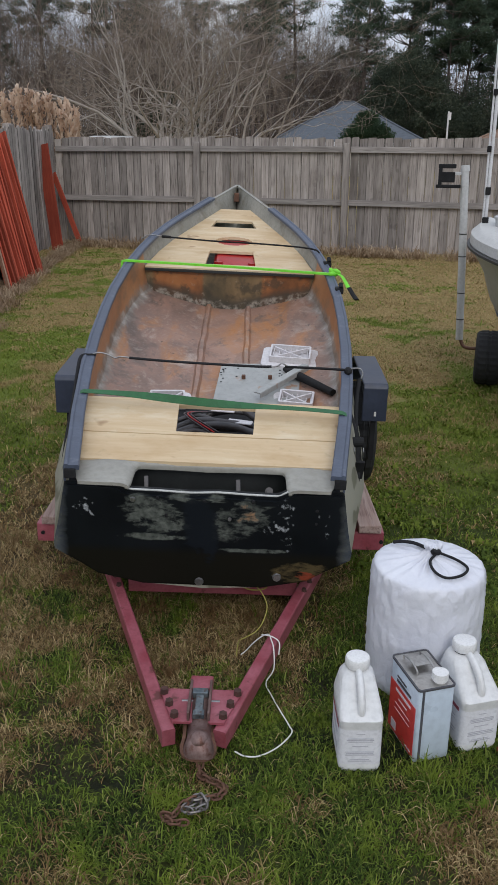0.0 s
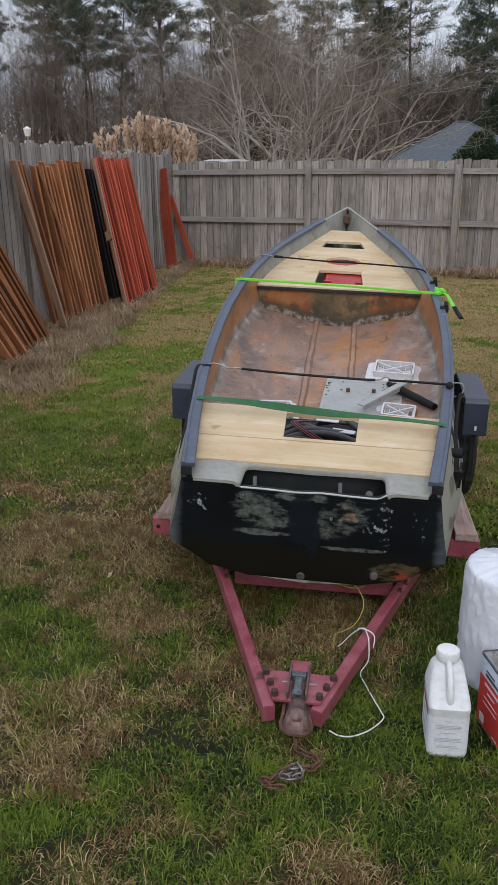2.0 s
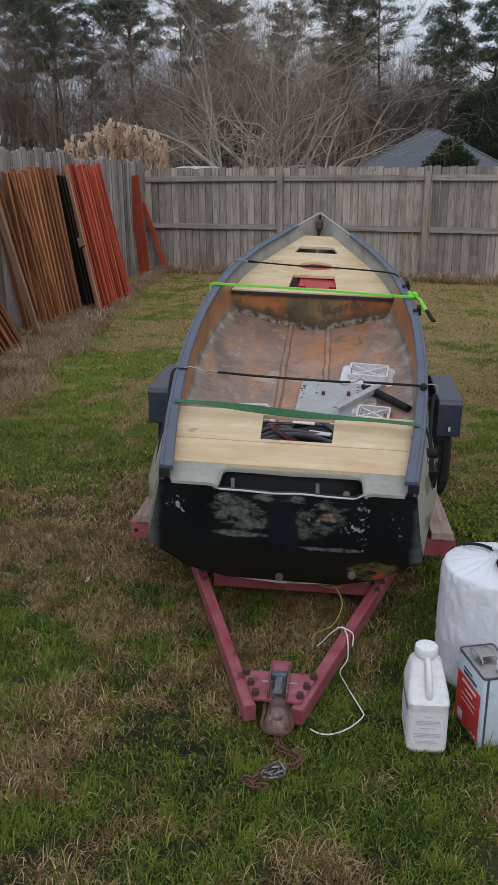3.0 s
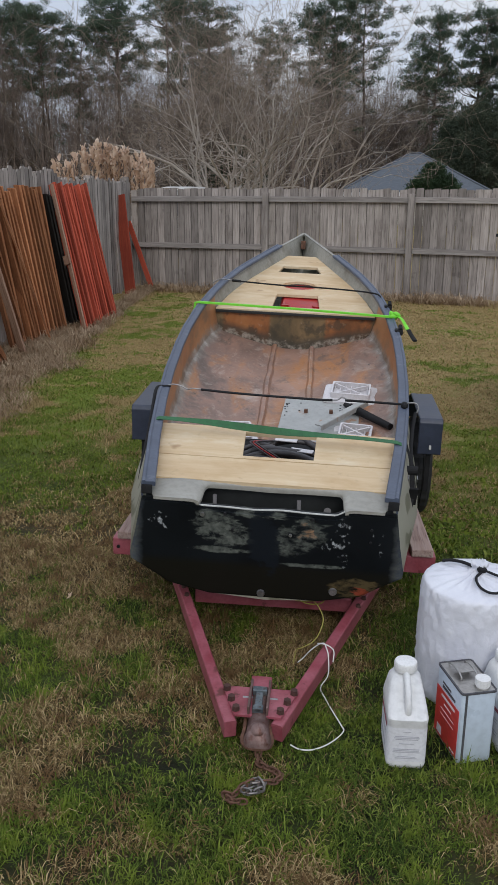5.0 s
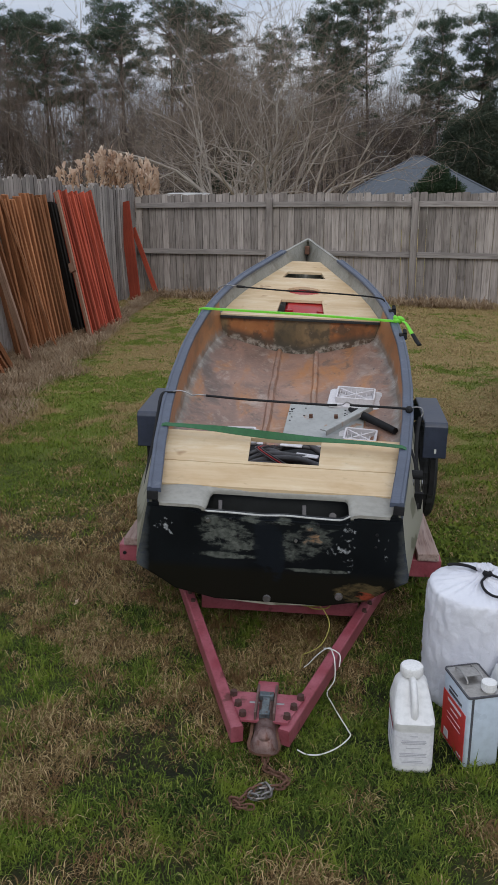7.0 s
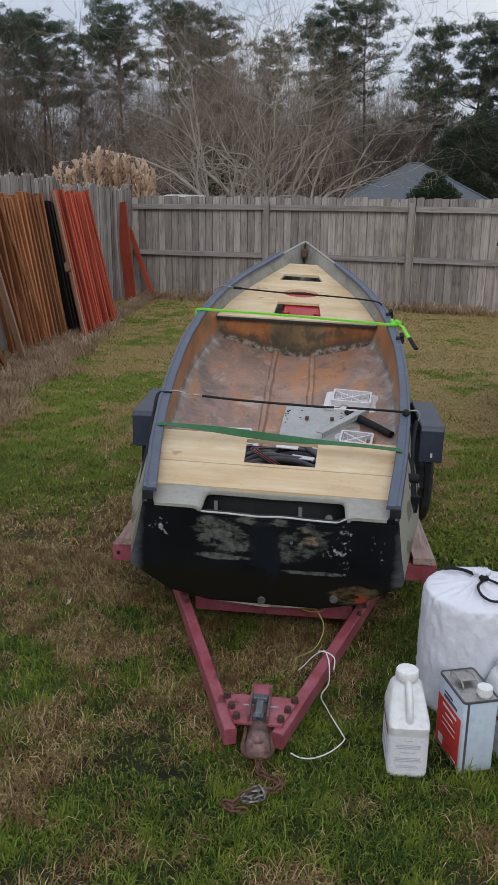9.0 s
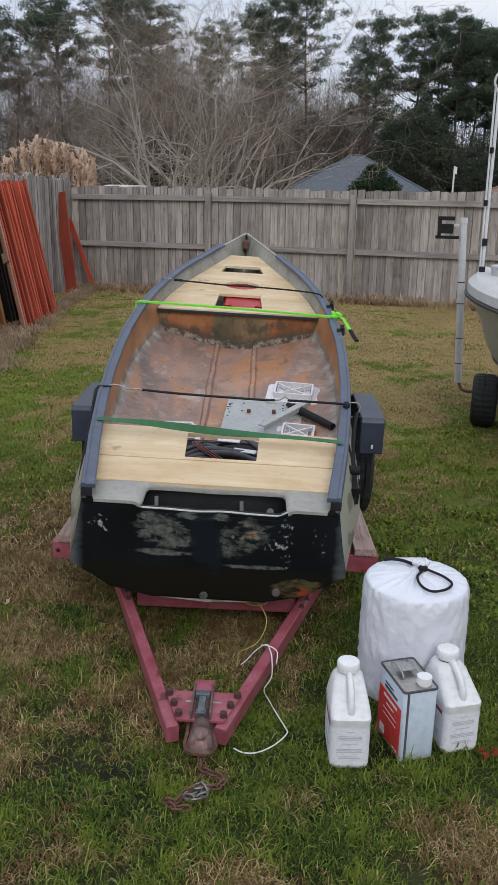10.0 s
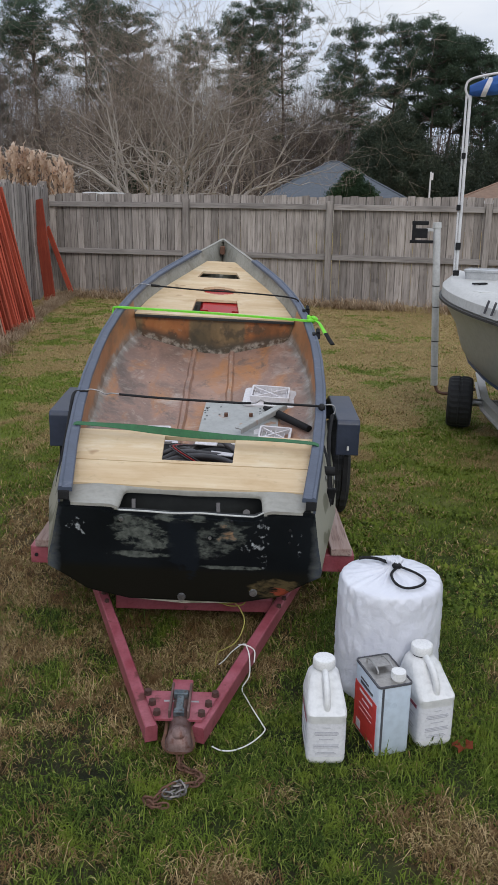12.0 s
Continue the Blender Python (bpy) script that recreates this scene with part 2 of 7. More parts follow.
M["wire_white"] = surf("white_wire", (0.62, 0.62, 0.58), (0.70, 0.70, 0.66), 40, 0.5, relief=0)
M["wire_yellow"] = surf("yellow_wire", (0.30, 0.27, 0.05), (0.38, 0.34, 0.08), 40, 0.5, relief=0)
M["red_tank"] = surf("red_fuel_tank", (0.33, 0.008, 0.010), (0.42, 0.012, 0.014), 5, 0.35, relief=0.03)
M["white_lid"] = surf("off_white_plastic", (0.60, 0.58, 0.60), (0.72, 0.70, 0.71), 8, 0.5, relief=0.05)
M["pvc"] = surf("grey_white_pvc", (0.52, 0.52, 0.51), (0.62, 0.62, 0.61), 6, 0.5, grime=(0.40, 0.40, 0.38), dirt_lo=0.55, dirt_hi=0.85)
# grubby white, greyed further: the hull's shadow is put into the base colour
M["hull_white"] = surf("grubby_shade_greyed_white_hull", (0.34, 0.335, 0.315), (0.43, 0.425, 0.40), 2.2, 0.4, relief=0.04, grime=(0.36, 0.34, 0.30), dirt_lo=0.5, dirt_hi=0.8)
M["deck_white"] = surf("white_foredeck", (0.50, 0.495, 0.475), (0.58, 0.575, 0.555), 5, 0.45, relief=0.05)
M["rub_rail"] = surf("black_rub_rail", (0.03, 0.03, 0.03), (0.06, 0.06, 0.06), 9, 0.5)
M["stripe"] = surf("navy_stripe", (0.05, 0.075, 0.13), (0.07, 0.10, 0.17), 9, 0.4)
M["blue_canvas"] = surf("blue_canvas", (0.015, 0.07, 0.26), (0.03, 0.11, 0.36), 12, 0.75, relief=0.3)
M["white_pole"] = surf("white_aluminium_tube", (0.62, 0.62, 0.63), (0.72, 0.72, 0.73), 9, 0.35, 0.2)
M["clear_box"] = surf("cloudy_clear_box", (0.36, 0.37, 0.38), (0.48, 0.49, 0.50), 9, 0.25, relief=0.1)
M["shingle"] = surf("slate_blue_shingles", (0.075, 0.088, 0.105), (0.11, 0.125, 0.148), 4, 0.9, stretch=(1, 1, 4), relief=0.4, where="World")
M["shingle_brown"] = surf("brown_shingles", (0.20, 0.13, 0.095), (0.27, 0.18, 0.13), 4, 0.9, where="World")
M["siding"] = surf("pale_siding", (0.36, 0.34, 0.31), (0.44, 0.42, 0.38), 3, 0.8, where="World")
M["bark"] = surf("grey_brown_bark", (0.10, 0.083, 0.07), (0.17, 0.147, 0.13), 3, 0.9, relief=0.4, where="World", spec=0.2)
M["bark_pale"] = surf("pale_smooth_bark", (0.30, 0.265, 0.23), (0.44, 0.40, 0.355), 3, 0.85, relief=0.2, where="World", spec=0.2)
M["twig_pale"] = surf("pale_twigs", (0.225, 0.185, 0.15), (0.33, 0.28, 0.235), 2, 0.9, relief=0, where="World", spec=0.2)
M["twig"] = surf("brown_twigs", (0.15, 0.118, 0.10), (0.23, 0.185, 0.16), 2, 0.9, relief=0, where="World", spec=0.2)
M["pine_bark"] = surf("pine_bark", (0.075, 0.06, 0.052), (0.12, 0.098, 0.088), 4, 0.95, relief=0.5, where="World", spec=0.2)


def leaf_mat(name, c1, c2, c3, scale=0.8, thin=0.45):
    m, n, l, b = shader(name)
    g = n.new("ShaderNodeNewGeometry")
    col = ramp(n, l, g.outputs["Random Per Island"], [(0.0, c1), (0.6, c2), (1.0, c3)])
    col = blend(n, l, mask(n, l, noise_tex(n, l, scale, 3, where="World"), 0.4, 0.65), col, c1)
    l.new(col, b.inputs["Base Color"])
    b.inputs["Roughness"].default_value, b.inputs["Specular IOR Level"].default_value = 0.65, 0.25
    tr, mx = n.new("ShaderNodeBsdfTranslucent"), n.new("ShaderNodeMixShader")
    l.new(col, tr.inputs["Color"])
    mx.inputs[0].default_value = thin
    l.new(b.outputs[0], mx.inputs[1])
    l.new(tr.outputs[0], mx.inputs[2])
    l.new(mx.outputs[0], n["Material Output"].inputs["Surface"])
    return m


# needles and evergreen leaves are lightened: distance haze is put into their colours
M["needles"] = leaf_mat("hazed_pine_needles", (0.050, 0.080, 0.054), (0.086, 0.125, 0.080), (0.14, 0.18, 0.118))
M["evergreen"] = leaf_mat("hazed_evergreen_leaves", (0.055, 0.075, 0.054), (0.092, 0.115, 0.078), (0.15, 0.165, 0.11))
M["shrub"] = leaf_mat("shrub_leaves", (0.028, 0.052, 0.026), (0.045, 0.08, 0.036), (0.07, 0.115, 0.05))
M["dead_leaf"] = leaf_mat("dry_tan_leaves", (0.58, 0.42, 0.31), (0.71, 0.56, 0.44), (0.82, 0.71, 0.60), 3.0)
M["hay"] = leaf_mat("matted_dead_grass", (0.25, 0.165, 0.095), (0.43, 0.315, 0.205), (0.64, 0.52, 0.37), 2.5, 0.3)
M["brush"] = leaf_mat("brown_undergrowth", (0.070, 0.058, 0.046), (0.115, 0.094, 0.076), (0.165, 0.135, 0.11), 0.25)
M["orange_leaf"] = leaf_mat("fallen_orange_leaf", (0.20, 0.045, 0.018), (0.27, 0.065, 0.025), (0.32, 0.095, 0.045))


def grass_mat(name, blades):
    m, n, l, b = shader(name)
    a = n.new("ShaderNodeAttribute")
    a.attribute_name = "dry"
    f1, f2 = noise_tex(n, l, 9, 5, where="World"), noise_tex(n, l, 60, 3, where="World")
    if blades:
        g = n.new("ShaderNodeNewGeometry")
        rnd = g.outputs["Random Per Island"]
        green = ramp(n, l, rnd, [(0.0, (0.008, 0.022, 0.003)), (0.45, (0.040, 0.082, 0.009)), (0.8, (0.108, 0.168, 0.020)), (1.0, (0.25, 0.30, 0.06))])
        straw = ramp(n, l, rnd, [(0.0, (0.080, 0.047, 0.019)), (0.55, (0.245, 0.160, 0.070)), (1.0, (0.56, 0.425, 0.23))])
    else:
        # soil and thatch near black: shade between the blades is put into the colour
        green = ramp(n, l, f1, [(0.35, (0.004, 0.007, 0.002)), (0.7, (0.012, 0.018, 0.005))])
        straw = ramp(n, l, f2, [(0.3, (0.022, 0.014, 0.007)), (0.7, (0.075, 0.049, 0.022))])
    patch = noise_tex(n, l, 1.7, 4, where="World")
    green = blend(n, l, times(n, l, mask(n, l, patch, 0.42, 0.66), 0.75), green, (0.120, 0.185, 0.014) if blades else (0.045, 0.062, 0.010))
    tuft = noise_tex(n, l, 8.5, 4, where="World", rough=0.6)
    green = blend(n, l, times(n, l, mask(n, l, tuft, 0.52, 0.62), 0.85), green, (0.150, 0.205, 0.020) if blades else (0.05, 0.065, 0.010))
    straw = blend(n, l, times(n, l, mask(n, l, tuft, 0.49, 0.38), 0.8), straw, (0.155, 0.082, 0.036) if blades else (0.05, 0.028, 0.013))
    # mix towards a paler lawn colour, rising between y 2.8 and 6
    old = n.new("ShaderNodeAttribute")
    old.attribute_name = "pale_amount"
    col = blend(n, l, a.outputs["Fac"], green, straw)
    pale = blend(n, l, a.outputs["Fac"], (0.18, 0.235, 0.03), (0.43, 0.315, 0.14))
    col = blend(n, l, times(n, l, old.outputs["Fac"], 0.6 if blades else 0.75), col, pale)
    l.new(col, b.inputs["Base Color"])
    b.inputs["Roughness"].default_value, b.inputs["Specular IOR Level"].default_value = 0.75, 0.2
    if not blades:
        bump(n, l, b, f2, 0.8, 0.02)
        return m
    tr, mx = n.new("ShaderNodeBsdfTranslucent"), n.new("ShaderNodeMixShader")
    l.new(col, tr.inputs["Color"])
    mx.inputs[0].default_value = 0.18
    l.new(b.outputs[0], mx.inputs[1])
    l.new(tr.outputs[0], mx.inputs[2])
    l.new(mx.outputs[0], n["Material Output"].inputs["Surface"])
    return m


M["ground"], M["grass"] = grass_mat("lawn_soil_thatch_and_gap_shade", False), grass_mat("grass_blades", True)


def hull_camo():
    m, n, l, b = shader("olive_camo_hull")
    a, c = noise_tex(n, l, 3.2, 2, where="Object", warp=0.8), noise_tex(n, l, 2.3, 2, (1, 1, 1.6), warp=0.5)
    col = blend(n, l, mask(n, l, a, 0.50, 0.53), (0.34, 0.325, 0.265), (0.17, 0.165, 0.12))
    col = blend(n, l, mask(n, l, c, 0.60, 0.63), col, (0.055, 0.05, 0.04))
    f = noise_tex(n, l, 40, 4)
    col = blend(n, l, times(n, l, mask(n, l, f, 0.5, 0.8), 0.4), col, (0.30, 0.29, 0.25))
    l.new(col, b.inputs["Base Color"])
    b.inputs["Roughness"].default_value = 0.5
    return m


def transom_paint():
    m, n, l, b = shader("black_transom_with_sanded_patches")
    co = n.new("ShaderNodeTexCoord")

    def blob(x, z, sx, sz):
        mp, le = n.new("ShaderNodeMapping"), n.new("ShaderNodeVectorMath")
        mp.vector_type = "POINT"
        mp.inputs["Location"].default_value = (-x / sx, 0, -z / sz)
        mp.inputs["Scale"].default_value = (1 / sx, 0, 1 / sz)
        le.operation = "LENGTH"
        l.new(co.outputs["Object"], mp.inputs["Vector"])
        l.new(mp.outputs["Vector"], le.inputs[0])
        wob, add = n.new("ShaderNodeMath"), n.new("ShaderNodeMath")
        wob.operation, add.operation = "MULTIPLY_ADD", "ADD"
        wob.inputs[1].default_value, wob.inputs[2].default_value = 3.2, -1.6
        l.new(rough_edge, wob.inputs[0])
        l.new(le.outputs["Value"], add.inputs[0])
        l.new(wob.outputs[0], add.inputs[1])
        return mask(n, l, add.outputs[0], 1.05, 0.80)
    rough_edge = noise_tex(n, l, 11, 5, (0.7, 1, 1.8), rough=0.65, warp=0.5)
    ragged, fine = noise_tex(n, l, 14, 6, (1, 1, 2.2), rough=0.7), noise_tex(n, l, 50, 4)
    col = ramp(n, l, noise_tex(n, l, 4, 4), [(0.35, (0.002, 0.003, 0.004)), (0.7, (0.006, 0.008, 0.010))])
    low = n.new("ShaderNodeSeparateXYZ")
    l.new(co.outputs["Object"], low.inputs[0])
    col = blend(n, l, mask(n, l, low.outputs["Z"], 0.36, 0.33), col, (0.006, 0.0055, 0.0035))
    grey = ramp(n, l, fine, [(0.3, (0.035, 0.040, 0.036)), (0.7, (0.115, 0.125, 0.108))])
    for x, z, sx, sz, lo, hi in ((-0.20, 0.50, 0.075, 0.055, 0.36, 0.50), (-0.13, 0.455, 0.065, 0.05, 0.38, 0.50), (0.10, 0.445, 0.075, 0.055, 0.40, 0.58), (0.17, 0.50, 0.06, 0.045, 0.42, 0.58), (-0.17, 0.395, 0.11, 0.012, 0.34, 0.42), (-0.03, 0.545, 0.09, 0.014, 0.44, 0.54), (0.19, 0.355, 0.12, 0.008, 0.40, 0.5)):
        col = blend(n, l, times(n, l, blob(x, z, sx, sz), mask(n, l, ragged, lo, hi)), col, grey)
    for x, z, sx, sz in ((-0.02, 0.46, 0.045, 0.13), (0.02, 0.40, 0.03, 0.10)):
        col = blend(n, l, times(n, l, blob(x, z, sx, sz), 0.92), col, (0.006, 0.0085, 0.012))
    white = (0.42, 0.44, 0.45)
    for x, z, sx, sz in ((0.28, 0.49, 0.032, 0.065), (0.245, 0.44, 0.03, 0.02), (0.30, 0.40, 0.010, 0.05), (-0.405, 0.505, 0.04, 0.035), (0.435, 0.45, 0.012, 0.05), (0.415, 0.50, 0.03, 0.012)):
        col = blend(n, l, times(n, l, blob(x, z, sx, sz), mask(n, l, fine, 0.56, 0.74)), col, white)
    col = blend(n, l, times(n, l, blob(0.15, 0.49, 0.035, 0.03), mask(n, l, ragged, 0.48, 0.68)), col, (0.33, 0.18, 0.09))
    col = blend(n, l, times(n, l, blob(0.36, 0.265, 0.09, 0.05), mask(n, l, ragged, 0.40, 0.55)), col, (0.075, 0.055, 0.025))
    col = blend(n, l, times(n, l, blob(0.37, 0.262, 0.03, 0.018), mask(n, l, ragged, 0.40, 0.5)), col, (0.20, 0.04, 0.02))
    ab, wd = n.new("ShaderNodeMath"), n.new("ShaderNodeMath")
    ab.operation, wd.operation = "ABSOLUTE", "MULTIPLY_ADD"
    l.new(low.outputs["X"], ab.inputs[0])
    wd.inputs[1].default_value = 0.05
    l.new(rough_edge, wd.inputs[0])
    l.new(ab.outputs[0], wd.inputs[2])
    col = blend(n, l, times(n, l, mask(n, l, wd.outputs[0], 0.495, 0.535), 0.9), col, ramp(n, l, ragged, [(0.35, (0.05, 0.062, 0.085)), (0.65, (0.115, 0.12, 0.105))]))
    l.new(col, b.inputs["Base Color"])
    b.inputs["Roughness"].default_value, b.inputs["Specular IOR Level"].default_value = 0.45, 0.18
    bump(n, l, b, fine, 0.12, 0.003)
    return m


def resin_over(n, l, col, f):
    """Chalky resin where the laminate was patched, with a ragged edge."""
    at, add = n.new("ShaderNodeAttribute"), n.new("ShaderNodeMath")
    at.attribute_name = "resin"
    add.operation = "ADD"
    l.new(at.outputs["Fac"], add.inputs[0])
    l.new(noise_tex(n, l, 13, 5, rough=0.65, warp=0.4), add.inputs[1])
    tone = ramp(n, l, noise_tex(n, l, 7, 5, rough=0.7), [(0.34, (0.12, 0.095, 0.075)), (0.52, (0.25, 0.225, 0.195)), (0.70, (0.52, 0.50, 0.46))])
    return blend(n, l, times(n, l, mask(n, l, add.outputs[0], 1.02, 1.36), 0.85), col, blend(n, l, times(n, l, mask(n, l, f, 0.5, 0.7), 0.5), tone, (0.17, 0.14, 0.11)))


def liner_paint():
    """Bare fibreglass: mauve-brown with rust-orange and chalky grey patches and dark specks."""
    m, n, l, b = shader("stained_bare_fibreglass")
    a, c, d = noise_tex(n, l, 2.4, 5, (1.5, 0.7, 1), rough=0.6, warp=0.6), noise_tex(n, l, 3.3, 5, (1.5, 0.6, 1), rough=0.6, warp=0.5), noise_tex(n, l, 6, 6, (1, 0.7, 1), rough=0.72, warp=0.5)
    f, k, v = noise_tex(n, l, 45, 4), noise_tex(n, l, 24, 3), noise_tex(n, l, 3.2, 4, (1.2, 0.8, 1), rough=0.5, warp=1.2)
    col = ramp(n, l, a, [(0.30, (0.13, 0.088, 0.070)), (0.42, (0.225, 0.140, 0.108)), (0.56, (0.305, 0.178, 0.130)), (0.72, (0.37, 0.225, 0.165))])
    col = blend(n, l, times(n, l, mask(n, l, c, 0.50, 0.64), 0.8), col, (0.42, 0.18, 0.06))
    col = blend(n, l, times(n, l, mask(n, l, d, 0.55, 0.68), 0.65), col, (0.50, 0.41, 0.35))
    col = blend(n, l, times(n, l, mask(n, l, d, 0.44, 0.33), 0.75), col, (0.10, 0.08, 0.068))
    col = blend(n, l, times(n, l, mask(n, l, v, 0.56, 0.60), 0.45), col, (0.20, 0.135, 0.11))
    col = blend(n, l, times(n, l, mask(n, l, k, 0.68, 0.74), 0.8), col, (0.06, 0.045, 0.035))
    col = blend(n, l, times(n, l, mask(n, l, f, 0.55, 0.75), 0.3), col, (0.46, 0.38, 0.33))
    l.new(resin_over(n, l, col, f), b.inputs["Base Color"])
    b.inputs["Roughness"].default_value, b.inputs["Specular IOR Level"].default_value = 0.4, 0.35
    bump(n, l, b, d, 0.35, 0.008)
    return m


def side_paint():
    m, n, l, b = shader("orange_brown_fibreglass_side")
    a, d, f = noise_tex(n, l, 3, 5, (1, 0.6, 1)), noise_tex(n, l, 6, 6, (1, 0.7, 1), rough=0.7), noise_tex(n, l, 50, 4)
    col = ramp(n, l, a, [(0.3, (0.34, 0.135, 0.048)), (0.7, (0.46, 0.225, 0.10))])
    col = blend(n, l, times(n, l, mask(n, l, d, 0.52, 0.66), 0.65), col, (0.19, 0.13, 0.085))
    col = blend(n, l, times(n, l, mask(n, l, d, 0.42, 0.32), 0.6), col, (0.42, 0.30, 0.21))
    l.new(resin_over(n, l, col, f), b.inputs["Base Color"])
    b.inputs["Roughness"].default_value = 0.45
    bump(n, l, b, f, 0.2, 0.003)
    return m


def bulkhead_paint():
    """Rust-orange panels to both sides of an olive-black stain, darker towards the foot and scuffed along it."""
    m, n, l, b = shader("stained_bulkhead")
    co, sp = n.new("ShaderNodeTexCoord"), n.new("ShaderNodeSeparateXYZ")
    l.new(co.outputs["Object"], sp.inputs[0])
    a, d, e = noise_tex(n, l, 5, 5, (1, 1, 0.6), warp=0.5), noise_tex(n, l, 26, 5, rough=0.65), noise_tex(n, l, 9, 5, rough=0.6)

    def band(x0, x1, soft=0.02):
        return times(n, l, mask(n, l, sp.outputs["X"], x0, x0 + soft), mask(n, l, sp.outputs["X"], x1, x1 - soft))
    col = ramp(n, l, a, [(0.35, (0.10, 0.075, 0.040)), (0.55, (0.19, 0.125, 0.060)), (0.7, (0.26, 0.17, 0.085))])
    rust = ramp(n, l, a, [(0.35, (0.17, 0.065, 0.022)), (0.55, (0.36, 0.125, 0.038)), (0.72, (0.43, 0.18, 0.06))])
    for x0, x1, k in ((-0.50, -0.16, 0.85), (0.20, 0.53, 0.9)):
        col = blend(n, l, times(n, l, band(x0, x1), k), col, rust)
    col = blend(n, l, times(n, l, mask(n, l, e, 0.50, 0.62), 0.75), col, (0.05, 0.042, 0.028))
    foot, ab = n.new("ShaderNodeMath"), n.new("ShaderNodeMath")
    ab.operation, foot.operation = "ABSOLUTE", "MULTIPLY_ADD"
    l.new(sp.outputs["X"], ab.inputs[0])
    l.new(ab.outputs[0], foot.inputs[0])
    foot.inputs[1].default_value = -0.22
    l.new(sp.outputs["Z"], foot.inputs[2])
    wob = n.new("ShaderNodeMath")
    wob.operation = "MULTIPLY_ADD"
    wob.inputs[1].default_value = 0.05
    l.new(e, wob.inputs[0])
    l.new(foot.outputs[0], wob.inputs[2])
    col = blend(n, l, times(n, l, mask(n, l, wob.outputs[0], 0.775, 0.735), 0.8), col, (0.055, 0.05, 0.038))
    col = blend(n, l, times(n, l, times(n, l, mask(n, l, wob.outputs[0], 0.735, 0.715), mask(n, l, d, 0.44, 0.62)), 0.8), col, (0.42, 0.38, 0.32))
    col = blend(n, l, times(n, l, mask(n, l, d, 0.60, 0.72), 0.5), col, (0.38, 0.30, 0.22))
    l.new(col, b.inputs["Base Color"])
    b.inputs["Roughness"].default_value = 0.4
    return m


def bag_plastic():
    m, n, l, b = shader("white_crumpled_bag")
    a, c, v = noise_tex(n, l, 9, 5, warp=1.2), noise_tex(n, l, 26, 4, (1, 1, 0.7), warp=0.6), n.new("ShaderNodeTexVoronoi")
    v.feature = "DISTANCE_TO_EDGE"
    v.inputs["Scale"].default_value = 34
    co = n.new("ShaderNodeTexCoord")
    l.new(co.outputs["Object"], v.inputs["Vector"])
    l.new(ramp(n, l, a, [(0.3, (0.62, 0.63, 0.69)), (0.7, (0.70, 0.71, 0.76))]), b.inputs["Base Color"])
    b.inputs["Roughness"].default_value = 0.38
    b.inputs["Subsurface Weight"].default_value = 0.095
    b.inputs["Subsurface Radius"].default_value = (0.02, 0.02, 0.02)
    k1, k2 = n.new("ShaderNodeBump"), n.new("ShaderNodeBump")
    k1.inputs["Strength"].default_value, k1.inputs["Distance"].default_value = 0.4, 0.010
    k2.inputs["Strength"].default_value, k2.inputs["Distance"].default_value = 0.18, 0.010
    l.new(c, k1.inputs["Height"])
    l.new(v.outputs["Distance"], k2.inputs["Height"])
    l.new(k1.outputs["Normal"], k2.inputs["Normal"])
    l.new(k2.outputs["Normal"], b.inputs["Normal"])
    return m


M["camo"], M["transom"], M["liner"], M["side"], M["bulkhead"], M["bag"] = hull_camo(), transom_paint(), liner_paint(), side_paint(), bulkhead_paint(), bag_plastic()


# ---- building helpers ----
def part(name, bm, material, parent=None, label=""):
    """Links a bmesh as one mesh object, under a thing or a part."""
    me = bpy.data.meshes.new(name)
    bm.normal_update()
    bm.to_mesh(me)
    bm.free()
    me.materials.append(material)
    ob = new(name, me)
    ob.parent = parent
    if label:
        ob["label"] = label
    return ob


def empty(name, m, label, category, group=""):
    ob = new(name)
    ob.empty_display_size = 0.1
    ob.matrix_world = m
    return tagged(ob, label, category, group)


def box(bm, x0, x1, y0, y1, z0, z1, bevel=0.0, m=None):
    r = bmesh.ops.create_cube(bm, size=1, matrix=Matrix.LocRotScale(((x0 + x1) / 2, (y0 + y1) / 2, (z0 + z1) / 2), None, (abs(x1 - x0), abs(y1 - y0), abs(z1 - z0))))
    vs = r["verts"]
    if bevel:
        es = list({e for v in vs for e in v.link_edges})
        b = bmesh.ops.bevel(bm, geom=es, offset=bevel, segments=2, profile=0.6, affect="EDGES")
        vs = list({v for f in b["faces"] for v in f.verts} | {v for v in vs if v.is_valid})
    if m is not None:
        bmesh.ops.transform(bm, matrix=m, verts=vs)
    return vs


def cyl(bm, p0, p1, r0, r1=None, n=14, caps=True):
    p0, p1 = Vector(p0), Vector(p1)
    d = p1 - p0
    m = Matrix.Translation((p0 + p1) / 2) @ d.to_track_quat("Z", "Y").to_matrix().to_4x4()
    return bmesh.ops.create_cone(bm, cap_ends=caps, segments=n, radius1=r0, radius2=r0 if r1 is None else r1, depth=d.length, matrix=m)["verts"]


def shade(ob, angle=40):
    """Rounds the shading, but keeps edges sharper than the angle."""
    me = ob.data
    b = bmesh.new()
    b.from_mesh(me)
    for f in b.faces:
        f.smooth = True
    for e in b.edges:
        e.smooth = len(e.link_faces) == 2 and e.calc_face_angle(0) < radians(angle)
    b.to_mesh(me)
    b.free()
    return ob


